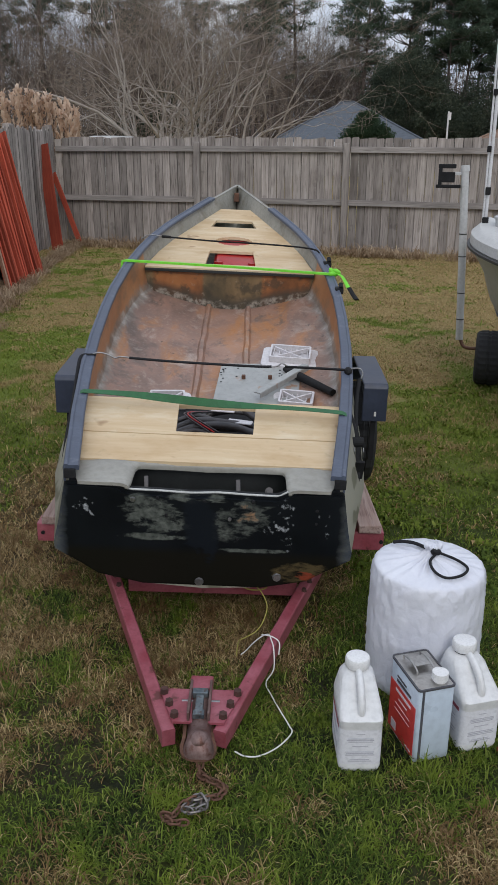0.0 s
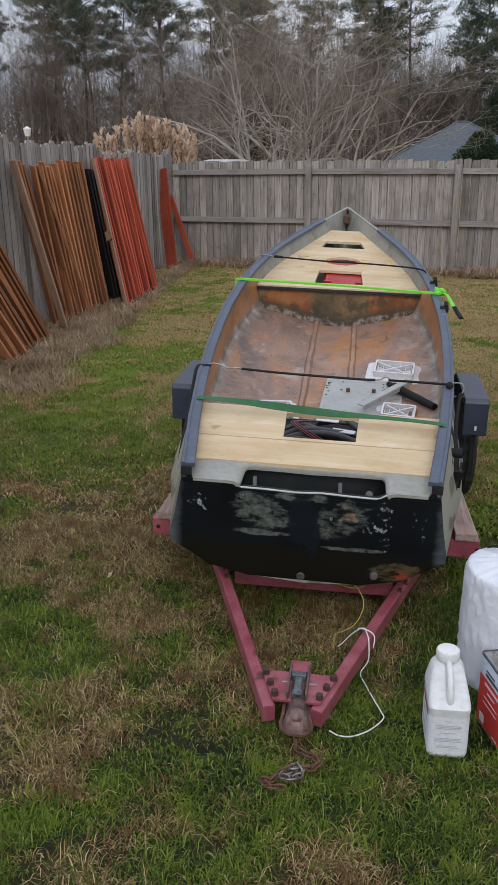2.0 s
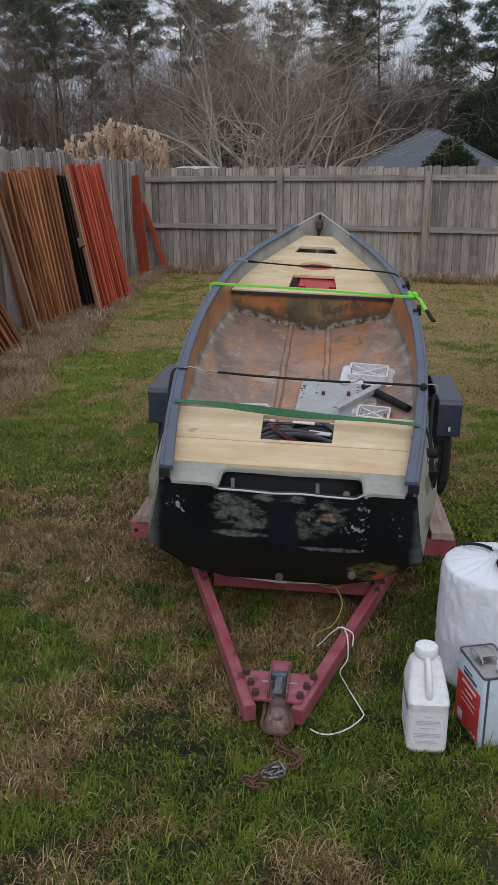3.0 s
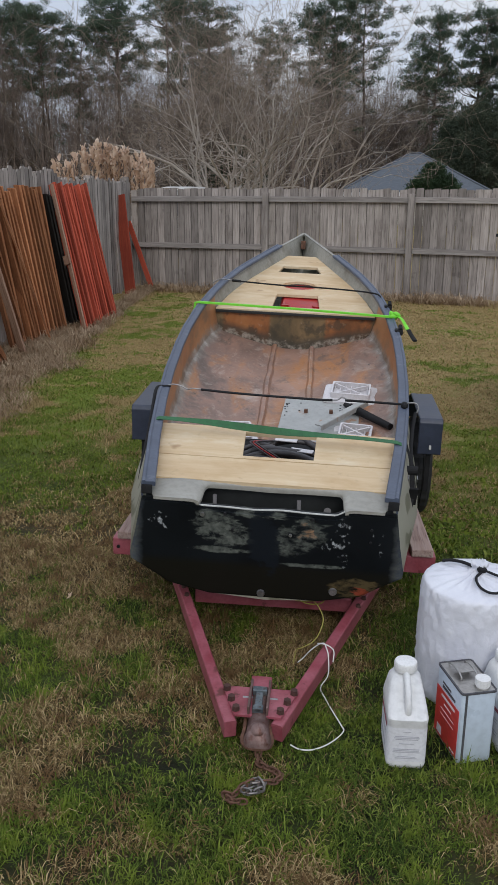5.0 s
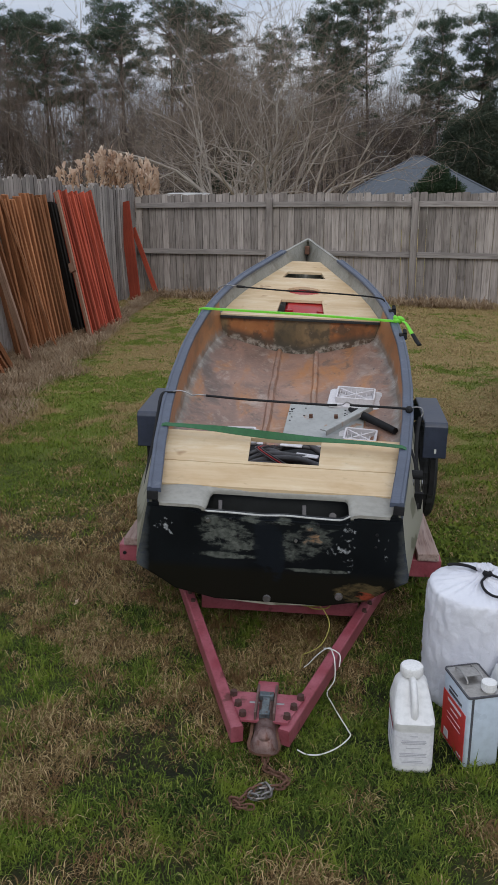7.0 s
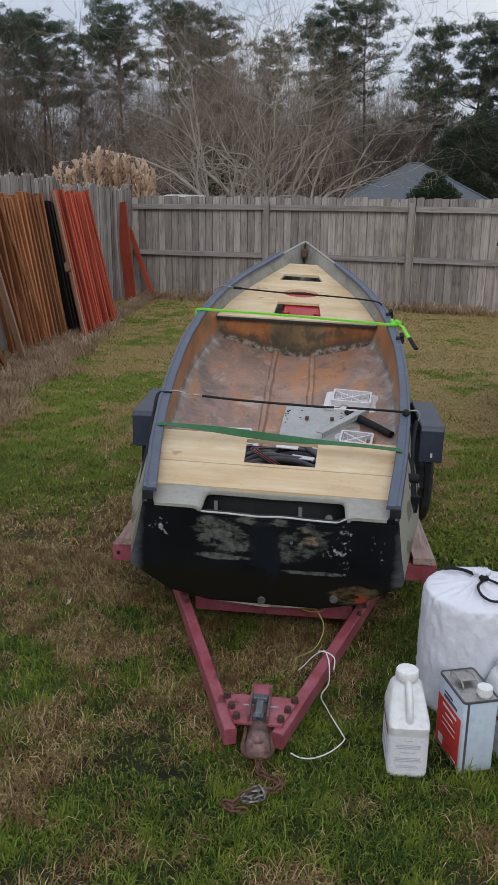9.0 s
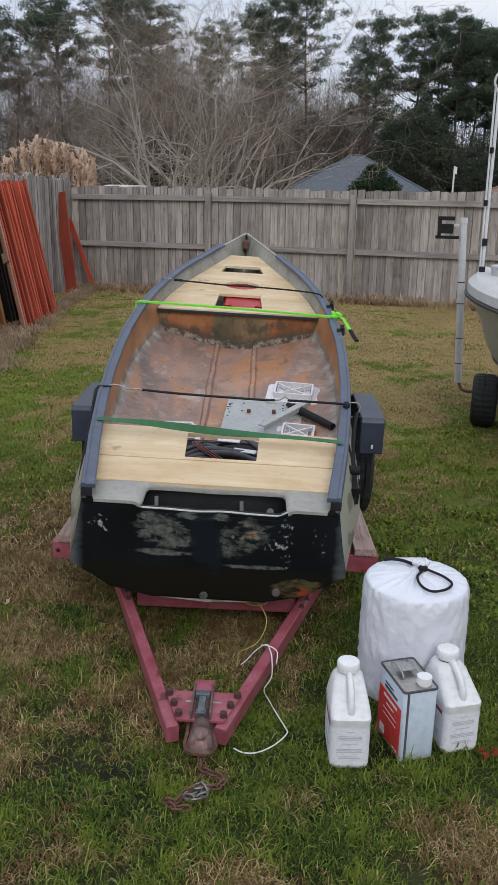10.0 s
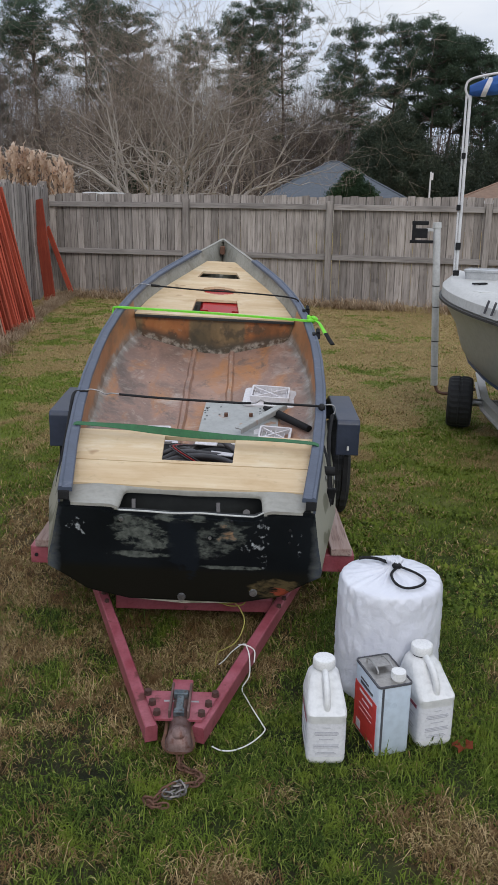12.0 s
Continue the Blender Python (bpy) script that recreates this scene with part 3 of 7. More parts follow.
def smooth_line(points, steps=8):
    """A rounded line through the points."""
    p = [Vector(q) for q in points]
    p = [2 * p[0] - p[1], *p, 2 * p[-1] - p[-2]]
    out = []
    for a, b, c, d in zip(p, p[1:], p[2:], p[3:]):
        for k in range(steps):
            t = k / steps
            out.append(0.5 * (2 * b + (c - a) * t + (2 * a - 5 * b + 4 * c - d) * t * t + (3 * b - a - 3 * c + d) * t ** 3))
    return out + [p[-2]]


def sweep(bm, line, section, up=(0, 0, 1), closed=False, size=None):
    """Carries a closed section (side, up) along a line."""
    rings, up = [], Vector(up)
    for k, p in enumerate(line):
        a, b = line[max(0, k - 1)], line[min(len(line) - 1, k + 1)]
        if closed:
            a, b = line[k - 1], line[(k + 1) % len(line)]
        d = (b - a).normalized()
        side = d.cross(up)
        side = side.normalized() if side.length > 1e-4 else Vector((1, 0, 0))
        top = side.cross(d)
        g = size(k / max(1, len(line) - 1)) if size else 1
        rings.append([bm.verts.new(p + side * u * g + top * v * g) for u, v in section])
    n = len(section)
    for k in range(len(rings) - (0 if closed else 1)):
        r, q = rings[k], rings[(k + 1) % len(rings)]
        for i in range(n):
            bm.faces.new((r[i], r[(i + 1) % n], q[(i + 1) % n], q[i]))
    if not closed:
        bm.faces.new(rings[0][::-1])
        bm.faces.new(rings[-1])


def ring(r, n=8, flat=1.0):
    return [(r * math.cos(2 * math.pi * k / n), r * flat * math.sin(2 * math.pi * k / n)) for k in range(n)]


def rope(name, points, r, material, parent=None, steps=8, flat=1.0, n=8, up=(0, 0, 1), label=""):
    bm = bmesh.new()
    sweep(bm, smooth_line(points, steps), ring(r, n, flat), up)
    bmesh.ops.recalc_face_normals(bm, faces=bm.faces)
    return shade(part(name, bm, material, parent, label), 60)


def np_mesh(name, verts, tris, material, attrs=()):
    me = bpy.data.meshes.new(name)
    me.vertices.add(len(verts))
    me.vertices.foreach_set("co", np.ascontiguousarray(verts, np.float32).ravel())
    me.loops.add(tris.size)
    me.loops.foreach_set("vertex_index", np.ascontiguousarray(tris, np.int32).ravel())
    me.polygons.add(len(tris))
    me.polygons.foreach_set("loop_start", np.arange(0, tris.size, tris.shape[1], dtype=np.int32))
    me.polygons.foreach_set("loop_total", np.full(len(tris), tris.shape[1], np.int32))
    for key, values in attrs:
        me.attributes.new(key, "FLOAT", "POINT").data.foreach_set("value", np.ascontiguousarray(values, np.float32))
    me.update(calc_edges=True)
    me.materials.append(material)
    return me


def sstep(a, b, v):
    t = np.clip((v - a) / (b - a), 0, 1)
    return t * t * (3 - 2 * t)


LATTICE = np.random.RandomState(5).rand(256, 256)


def vnoise(x, y, s):
    """Smooth noise of 0 to 1 over the plan, with features s metres wide."""
    x, y = np.asarray(x, float) / s, np.asarray(y, float) / s
    i, j = np.floor(x).astype(int), np.floor(y).astype(int)
    u, v = x - i, y - j
    u, v = u * u * (3 - 2 * u), v * v * (3 - 2 * v)
    g = lambda a, b: LATTICE[a % 256, b % 256]
    return (g(i, j) * (1 - u) + g(i + 1, j) * u) * (1 - v) + (g(i, j + 1) * (1 - u) + g(i + 1, j + 1) * u) * v


def gz(x, y):
    """Height of the lawn."""
    x, y = np.asarray(x, float), np.asarray(y, float)
    return 0.018 * (vnoise(x, y, 0.7) - 0.5) + 0.03 * (vnoise(x + 40, y, 2.3) - 0.5) * sstep(3.0, 6.0, y)


def spot(x, y, cx, cy, rx, ry):
    return np.exp(-(((x - cx) / rx) ** 2 + ((y - cy) / ry) ** 2))


def dryness(x, y):
    """0 for green turf, 1 for straw."""
    d = 0.43 - 0.02 * sstep(3.0, 5.0, y) + 0.65 * (vnoise(x, y, 1.1) - 0.5) + 1.05 * (vnoise(x + 9, y + 3, 0.36) - 0.5) + 0.95 * (vnoise(x + 5, y, 0.13) - 0.5) + 0.6 * (vnoise(x + 1, y + 6, 0.06) - 0.5) + 0.7 * sstep(3.5, 6.0, y) * (vnoise(x * 0.5 + 3, y + 8, 0.22) - 0.5)
    d += 0.26 * spot(x, y, -1.35, 3.2, 0.75, 0.9) + 0.20 * spot(x, y, -0.1, 2.75, 0.45, 0.5) - 0.16 * spot(x, y, 0.1, 1.85, 0.5, 0.3) - 0.30 * spot(x, y, 0.36, 2.55, 0.28, 0.5) - 0.22 * spot(x, y, 0.15, 2.15, 0.35, 0.3) + 0.12 * spot(x, y, 0.75, 1.55, 0.5, 0.4) + 0.40 * spot(x, y, 0.95, 1.9, 0.5, 0.45)
    d += 0.42 * sstep(6.5, 9.0, y) * sstep(-2.5, -0.5, x) + 0.7 * sstep(-4.0, -4.8, x + 0.26 * (y - 7.3)) + 0.5 * sstep(12.4, 13.4, y)
    d += 0.16 * sstep(4.5, 7.0, y) - 0.62 * spot(x, y, 0.75, 4.6, 0.6, 2.0) - 0.50 * spot(x, y, -3.3, 6.6, 1.1, 0.9) - 0.32 * spot(x, y, -1.9, 4.6, 0.7, 0.8) - 0.24 * spot(x, y, -2.6, 5.9, 1.2, 1.6) - 0.18 * spot(x, y, -0.3, 1.6, 1.1, 0.4) - 0.3 * spot(x, y, -1.2, 2.2, 0.5, 0.3)
    d += 0.12 * spot(x, y, -1.05, 1.75, 0.4, 0.35) + 0.25 * spot(x, y, 0.75, 1.7, 0.5, 0.3)
    return np.clip(d, 0, 1)


# ---- the lawn ----
def axis_lines(lo, hi, step, far):
    out, k = list(np.arange(lo, hi + step / 2, step)), step
    a, b = lo, hi
    while b < far or a > -far:
        k *= 1.5
        a, b = a - k, b + k
        out = [a, *out, b]
    return np.array(out)


gx, gy = axis_lines(-7.0, 5.0, 0.12, 700), axis_lines(0.0, 14.5, 0.12, 700)
XX, YY = np.meshgrid(gx, gy)
idx = np.arange(XX.size).reshape(XX.shape)
quads = np.stack([idx[:-1, :-1], idx[:-1, 1:], idx[1:, 1:], idx[1:, :-1]], -1).reshape(-1, 4)
near = sstep(30, 16, np.hypot(XX, YY - 6))
g_me = np_mesh("ground", np.stack([XX, YY, gz(XX, YY) * near], -1).reshape(-1, 3), quads, M["ground"], [("dry", dryness(XX, YY).ravel()), ("pale_amount", np.maximum(sstep(2.8, 6.0, YY), 0.45 * sstep(0.0, 1.2, np.maximum(np.maximum(0.35 - 0.95 * YY - XX, XX - 1.1 - 0.30 * YY), 1.05 - YY))).ravel())])
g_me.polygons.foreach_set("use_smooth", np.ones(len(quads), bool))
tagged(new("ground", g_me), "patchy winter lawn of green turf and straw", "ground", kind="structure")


def blades(count, x0, x1, y0, y1, height, width, rs, keep=None, lean=0.6, dry_add=0.0, even=0.0):
    """Grass blades of two bent pieces each."""
    x, y = rs.uniform(x0, x1, count), rs.uniform(y0, y1, count)
    if keep is not None:
        k = keep(x, y, rs)
        x, y = x[k], y[k]
    n = len(x)
    thick = 0.11 + 1.8 * vnoise(x + 2, y + 7, 0.12) ** 1.25 * (0.25 + 1.1 * vnoise(x, y + 1, 0.05))
    thick = np.maximum(thick, even)
    k = rs.rand(n) < thick
    x, y = x[k], y[k]
    n = len(x)
    d = np.clip(dryness(x, y) + dry_add, 0, 1)
    d = np.clip((rs.rand(n) < np.clip((d - 0.47) * 2.3 + 0.46, 0.04, 0.95)).astype(float) * 0.9 + rs.rand(n) * 0.12, 0, 1)
    h = height * (0.5 + 0.9 * rs.rand(n)) * (0.35 + 0.5 * vnoise(x, y, 0.25) + 0.85 * vnoise(x + 6, y + 2, 0.09))
    a, w = rs.rand(n) * 2 * np.pi, width * (0.6 + 0.8 * rs.rand(n))
    tilt = np.minimum(lean * (0.4 + 1.2 * rs.rand(n)) + 0.45 * d, 1.05 + 0.4 * rs.rand(n))
    ca, sa = np.cos(a), np.sin(a)
    z = gz(x, y)
    px, py = -sa * w / 2, ca * w / 2
    r1, r2 = h * 0.5 * np.sin(tilt * 0.7), h * np.sin(tilt) * 0.9
    h1, h2 = h * 0.55 * np.cos(tilt * 0.7), h * np.cos(np.minimum(tilt * 1.15, 1.45))
    v = np.empty((n, 5, 3))
    v[:, 0], v[:, 1] = np.stack([x - px, y - py, z - 0.004], -1), np.stack([x + px, y + py, z - 0.004], -1)
    v[:, 2] = np.stack([x + ca * r1 + px * 0.8, y + sa * r1 + py * 0.8, z + h1], -1)
    v[:, 3] = np.stack([x + ca * r1 - px * 0.8, y + sa * r1 - py * 0.8, z + h1], -1)
    v[:, 4] = np.stack([x + ca * r2, y + sa * r2, z + h2], -1)
    b = np.arange(n)[:, None, None] * 5
    t = (b + np.array([[0, 1, 2], [0, 2, 3], [3, 2, 4]])[None]).reshape(-1, 3)
    return v.reshape(-1, 3), t, np.repeat(d, 5)


def in_yard(x, y, rs):
    """The stretch of lawn that the walk looks over."""
    return (x > -5.05 - 0.26 * (y - 7.3)) & (y < 13.9) & (x > 0.35 - 0.95 * y) & (x < 1.1 + 0.30 * y)


def beside(x, y, rs):
    return (x > -5.05 - 0.26 * (y - 7.3)) & (y < 13.9) & ~(in_yard(x, y, rs) & (y > 1.05))


rs = np.random.RandomState(11)
sets = [
    blades(370000, -2.7, 2.1, 1.05, 3.2, 0.034, 0.0031, rs, in_yard, 1.25, 0.10),
    blades(26000, -2.7, 2.1, 1.05, 3.2, 0.060, 0.0036, rs, lambda x, y, r: in_yard(x, y, r) & (vnoise(x + 3, y, 0.16) > 0.54), 1.0, -0.1),
    blades(190000, -2.7, 2.1, 1.05, 3.2, 0.068, 0.0024, rs, lambda x, y, r: in_yard(x, y, r) & (r.rand(len(x)) < (dryness(x, y) - 0.16) * 1.3), 1.55, 0.5, 0.5),
    blades(80000, -5.2, 3.0, 3.2, 6.0, 0.065, 0.0036, rs, lambda x, y, r: in_yard(x, y, r) & (r.rand(len(x)) < (dryness(x, y) - 0.25) * 1.3), 1.5, 0.5, 0.4),
    blades(300000, -5.2, 3.0, 3.2, 6.0, 0.034, 0.0056, rs, in_yard, 1.35),
    blades(230000, -6.2, 4.1, 6.0, 10.0, 0.026, 0.0105, rs, in_yard, 1.7, 0.04, 0.95),
    blades(140000, -7.0, 5.5, 10.0, 13.95, 0.030, 0.016, rs, in_yard, 1.7, 0.04, 0.95),
    blades(60000, -2.7, 2.1, 1.05, 3.6, 0.030, 0.011, rs, lambda x, y, r: in_yard(x, y, r) & (vnoise(x + 13, y + 2, 0.11) > 0.80), 1.15, -0.6),
    blades(50000, -0.2, 2.2, 3.2, 6.2, 0.036, 0.017, rs, lambda x, y, r: in_yard(x, y, r) & (vnoise(x + 3, y + 5, 0.16) > 0.66) & (spot(x, y, 0.8, 4.7, 0.7, 1.6) > 0.3), 1.15, -0.6),
    blades(90000, -5.2, 3.0, 3.2, 7.5, 0.052, 0.0058, rs, lambda x, y, r: in_yard(x, y, r) & (vnoise(x + 8, y + 1, 0.17) > 0.60), 1.2, 0.55, 0.4),
    blades(50000, -6.2, 4.1, 7.5, 13.5, 0.050, 0.010, rs, lambda x, y, r: in_yard(x, y, r) & (vnoise(x + 5, y + 9, 0.30) > 0.60), 1.2, -0.25, 0.5),
    blades(190000, -5.5, 7.0, -5.0, 13.9, 0.042, 0.017, rs, beside, 1.4, 0.0, 0.7),
]
base, vv, tt, dd = 0, [], [], []
for v, t, d in sets:
    vv.append(v), tt.append(t + base), dd.append(d)
    base += len(v)
grass = new("grass", np_mesh("grass", np.concatenate(vv), np.concatenate(tt), M["grass"], [("dry", np.concatenate(dd)), ("pale_amount", sstep(2.8, 6.0, np.concatenate(vv)[:, 1]))]))
tagged(grass, "short lawn grass, part green, part straw", "grass", kind="stuff")


def tall_dead_grass():
    r = np.random.RandomState(4)
    a = blades(190000, -6.9, -3.0, 5.0, 13.6, 0.17, 0.006, r, lambda x, y, q: (np.abs(x + 4.52 + 0.26 * (y - 7.3)) < 0.80 * q.rand(len(x)) ** 0.8 * (0.35 + vnoise(x, y, 0.5)) * sstep(12.0, 7.0, y) + 0.13) & (y < 13.6), 1.35, 1.0, 0.7)
    b = blades(26000, -6.4, 5.0, 13.2, 13.85, 0.22, 0.009, r, lambda x, y, q: q.rand(len(x)) < np.clip(vnoise(x, y, 0.9) * 1.5 - 0.35, 0, 1), 0.8, 1.0)
    v = np.concatenate([a[0], b[0]])
    me = np_mesh("dead_grass", v, np.concatenate([a[1], b[1] + len(a[0])]), M["hay"])
    tagged(new("dead_grass", me), "tall dead grass matted along the fences", "grass", kind="stuff")


tall_dead_grass()


# ---- fences ----
def picket_mesh(name, w, h, top, seed):
    r = random.Random(seed)
    bm = bmesh.new()
    t = 0.016
    if top == "ear":
        prof = [(-w / 2, 0), (w / 2, 0), (w / 2, h - 0.035), (w / 2 - 0.03, h), (-w / 2 + 0.03, h), (-w / 2, h - 0.035)]
    else:
        c = r.uniform(0.006, 0.018)
        prof = [(-w / 2, 0), (w / 2, 0), (w / 2, h - c), (w / 2 - c * 1.2, h), (-w / 2 + c, h - r.uniform(0, 0.008)), (-w / 2, h - c)]
    f = bm.faces.new([bm.verts.new((x, -t / 2, z)) for x, z in prof])
    g = bmesh.ops.extrude_face_region(bm, geom=[f])
    bmesh.ops.translate(bm, vec=(0, t, 0), verts=[v for v in g["geom"] if isinstance(v, bmesh.types.BMVert)])
    bmesh.ops.recalc_face_normals(bm, faces=bm.faces)
    me = bpy.data.meshes.new(name)
    bm.to_mesh(me)
    bm.free()
    me.materials.append(M["picket"])
    return me


def bar(name, x0, x1, y0, y1, z0, z1, material, parent, bevel=0.006, m=None, label=""):
    bm = bmesh.new()
    box(bm, x0, x1, y0, y1, z0, z1, bevel, m)
    return part(name, bm, material, parent, label)


BACK_Y, LEFT_END, RIGHT_END = 13.95, -6.72, 7.2


def back_fence():
    f = empty("wall_back_fence", pose(0, BACK_Y, 0), "weathered grey wooden board fence with rails and posts", "fence")
    f["kind"] = "structure"
    r = random.Random(2)
    kinds = [picket_mesh("picket", w, 1.755, "flat", k) for k, w in enumerate((0.131, 0.128, 0.124, 0.134, 0.129, 0.132))]
    x = LEFT_END + 0.08
    while x < RIGHT_END:
        p = new("picket", r.choice(kinds))
        p.parent = f
        p.matrix_basis = pose(x, 0.042 + r.choice((-0.008, -0.003, 0.004, 0.009)), float(gz(x, 13.9)) + 0.02 + r.uniform(-0.016, 0.018), 0, r.uniform(-0.18, 0.18), r.uniform(-2.0, 2.0))
        x += 0.1335 + r.uniform(-0.001, 0.002)
    posts = [-6.55, -4.05, -1.53, 1.02, 3.72, 6.2]
    for k, px in enumerate(posts[1:]):
        z = float(gz(px, 13.9))
        bar("post", px - 0.05, px + 0.05, -0.075, 0.025, z - 0.1, z + 1.70, M["post"], f, 0.008)
    ends = [LEFT_END, *posts[1:], RIGHT_END]
    for a, b in zip(ends, ends[1:]):
        za, zb = float(gz(a, 13.9)), float(gz(b, 13.9))
        for h, tall in ((1.60, 0.09), (0.785, 0.09)) + (((0.09, 0.13),) if a > 0.5 else ()):
            tilt = math.degrees(math.atan2(za - zb, b - a))
            bar("rail", -(b - a) / 2 + 0.056, (b - a) / 2 - 0.056, -0.022, 0.022, -tall / 2, tall / 2, M["rail"], f, 0.006,
                pose((a + b) / 2, -0.004 if h > 0.2 else 0.0, (za + zb) / 2 + h, 0, tilt + r.uniform(-0.15, 0.15), 0))
    return f


def left_fence():
    u = math.atan(0.26)
    f = empty("wall_side_fence", pose(LEFT_END, BACK_Y + 0.05, 0, 0, 0, -90 + math.degrees(u)), "weathered grey dog-eared wooden board fence", "fence")
    f["kind"] = "structure"
    r = random.Random(3)
    kinds = [picket_mesh("picket", w, h, "ear", k) for k, (w, h) in enumerate(((0.132, 1.90), (0.128, 1.87), (0.135, 1.92)))]
    taller = [picket_mesh("picket", w, h, "ear", k) for k, (w, h) in enumerate(((0.132, 1.99), (0.128, 1.96), (0.135, 2.01)))]
    x = 0.1
    while x < 11.5:
        p = new("picket", r.choice(kinds if x < 4.2 else taller))
        p.parent = f
        low = 0.0 if x < 3.6 else -0.02
        p.matrix_basis = pose(x, r.uniform(-0.004, 0.004), 0.02 + low + r.uniform(-0.025, 0.02), 0, r.uniform(-0.35, 0.35), r.uniform(-4, 4))
        x += 0.1375 + r.uniform(-0.001, 0.003)
    for px in (0.06, 2.5, 4.95, 7.4, 9.85):
        bar("post", px - 0.05, px + 0.05, -0.125, -0.012, -0.1, 1.99 if px < 1 else 1.96, M["post"], f, 0.008)
    for a, b in ((0.11, 2.45), (2.55, 4.9), (5.0, 7.35), (7.45, 9.8)):
        for h in (1.62, 0.82, 0.25):
            bar("rail", a, b, -0.055, -0.012, h - 0.045, h + 0.045, M["rail"], f)
    return f


back_fence()
left_fence()


def plank(length, wide, thick, seed, name, material):
    bm = bmesh.new()
    box(bm, -wide / 2, wide / 2, -thick / 2, thick / 2, 0, length, 0.003)
    r = random.Random(seed)
    for v in bm.verts:
        v.co.x += 0.010 * math.sin(v.co.z * 1.7 + seed)
        if v.co.z > length * 0.9:
            v.co.z += r.uniform(-0.004, 0.004)
    return part(name, bm, material)


def lean_plank(foot, top, wide, thick, material, label, seed, name="plank", group="planks leaning on the fence", roll=0.0, face=(0.25, -0.97, 0)):
    """A plank that stands at foot and leans with its head at top."""
    a, b = Vector(foot), Vector(top)
    d = b - a
    ob = plank(d.length, wide, thick, seed, name, material)
    x = Vector(face)
    z = d.normalized()
    y = z.cross(x).normalized()
    x = y.cross(z)
    ob.matrix_world = Matrix.Translation(a) @ Matrix((x, y, z)).transposed().to_4x4() @ pose(0, 0, 0, 0, 0, roll)
    return tagged(ob, label, "plank", group)


def leaning_planks():
    r = random.Random(8)
    fx = lambda y, off=0.0: -5.0 - 0.26 * (y - 7.3) + off
    n = 0

    def row(y0, y1, t0, t1, count, off0, off1, mat, label, z=1.76, wide=0.088, thick=0.022, turn=62, loose=0.03):
        nonlocal n
        for k in range(count):
            u = k / (count - 1)
            fy, ty = y0 + (y1 - y0) * u + r.uniform(-loose, loose), t0 + (t1 - t0) * u + r.uniform(-0.8, 0.8) * loose
            o = off0 + (off1 - off0) * u
            foot = (fx(fy, o + r.uniform(-0.03, 0.03)), fy, float(gz(fx(fy, o), fy)) - 0.01)
            lean_plank(foot, (fx(ty, 0.12 + r.uniform(-0.02, 0.03)), ty, z + r.uniform(-0.05, 0.03)), wide * r.uniform(0.85, 1.1), thick, mat, label, n, roll=turn + r.uniform(-16, 16))
            n += 1
    row(5.90, 6.95, 4.70, 5.80, 12, 0.52, 0.44, M["brown_plank"], "brown-stained wooden plank leaning on the side fence", wide=0.11, thick=0.024)
    row(7.58, 9.22, 7.05, 8.90, 17, 0.24, 0.30, M["brown_plank"], "brown-stained wooden plank leaning on the side fence", wide=0.11, thick=0.024, loose=0.085)
    row(9.08, 10.50, 9.36, 10.77, 13, 0.64, 0.61, M["red_plank"], "red-painted wooden plank leaning on the side fence", 1.80, 0.115, 0.022)
    # added planks: their black stands for the shaded gap between brown and red
    row(9.30, 9.72, 9.05, 9.45, 5, 0.36, 0.42, M["gap_shade_plank"], "near-black plank added for the shade in the gap behind the painted ones", 1.70, 0.16, 0.022, 40)
    batten = lean_plank((fx(8.90, 0.70), 8.90, 0), (fx(9.26, 0.18), 9.26, 1.80), 0.055, 0.024, M["bare_plank"], "narrow bare wooden batten with a nailed block", 80, roll=60)
    bm = bmesh.new()
    box(bm, -0.06, 0.05, -0.036, -0.013, 0.90, 1.02, 0.004)
    part("block", bm, M["bare_plank"], batten)
    lean_plank((fx(7.34, 0.46), 7.34, 0), (fx(6.86, 0.20), 6.86, 1.78), 0.10, 0.024, M["bare_plank"], "bare grey-brown plank leaning before the stained ones", 81, roll=60)
    lean_plank((fx(8.25, 0.44), 8.25, 0), (fx(7.5, 0.18), 7.5, 1.74), 0.088, 0.022, M["brown_plank"], "brown plank lying slanted across the others", 70, roll=20)
    lean_plank((-6.19, 12.86, 0), (-6.45, 13.10, 1.67), 0.23, 0.022, M["red_plank"], "wide red-painted board propped in the fence corner", 71, face=(0.98, -0.2, 0))
    lean_plank((-6.41, 12.86, 0), (-6.42, 12.80, 0.9), 0.11, 0.022, M["post"], "short bare grey board propped in the fence corner", 72, face=(0.98, -0.2, 0))
    lean_plank((-6.12, 13.60, 0), (-6.66, 13.78, 1.20), 0.10, 0.022, M["red_plank"], "short red-painted board slanted in the fence corner", 73, face=(0.98, -0.2, 0.1))


leaning_planks()


# ---- the skiff on its trailer ----
TRAILER = pose(-0.205, 2.715, 0, 0, 0, 14.6) @ pose(0, 0, 0.1, 0, 1.2, 0) @ pose(0, 0, -0.1)
BOAT = pose(-0.205, 2.715, 0, 0, 0, 15.2) @ pose(0, 0, 0.4, 0, 2.4, 0) @ pose(0, 0, -0.4)
W_S = (-0.07, 0.4, 0.8, 1.2, 1.6, 1.9, 2.3, 2.66, 2.94, 3.2, 3.4, 3.76, 3.94, 4.42)
W_X = (0.470, 0.538, 0.585, 0.618, 0.636, 0.640, 0.624, 0.585, 0.535, 0.47, 0.405, 0.272, 0.20, 0.0)
LEN = 4.42


def half(s):
    return float(np.interp(s, W_S, W_X))


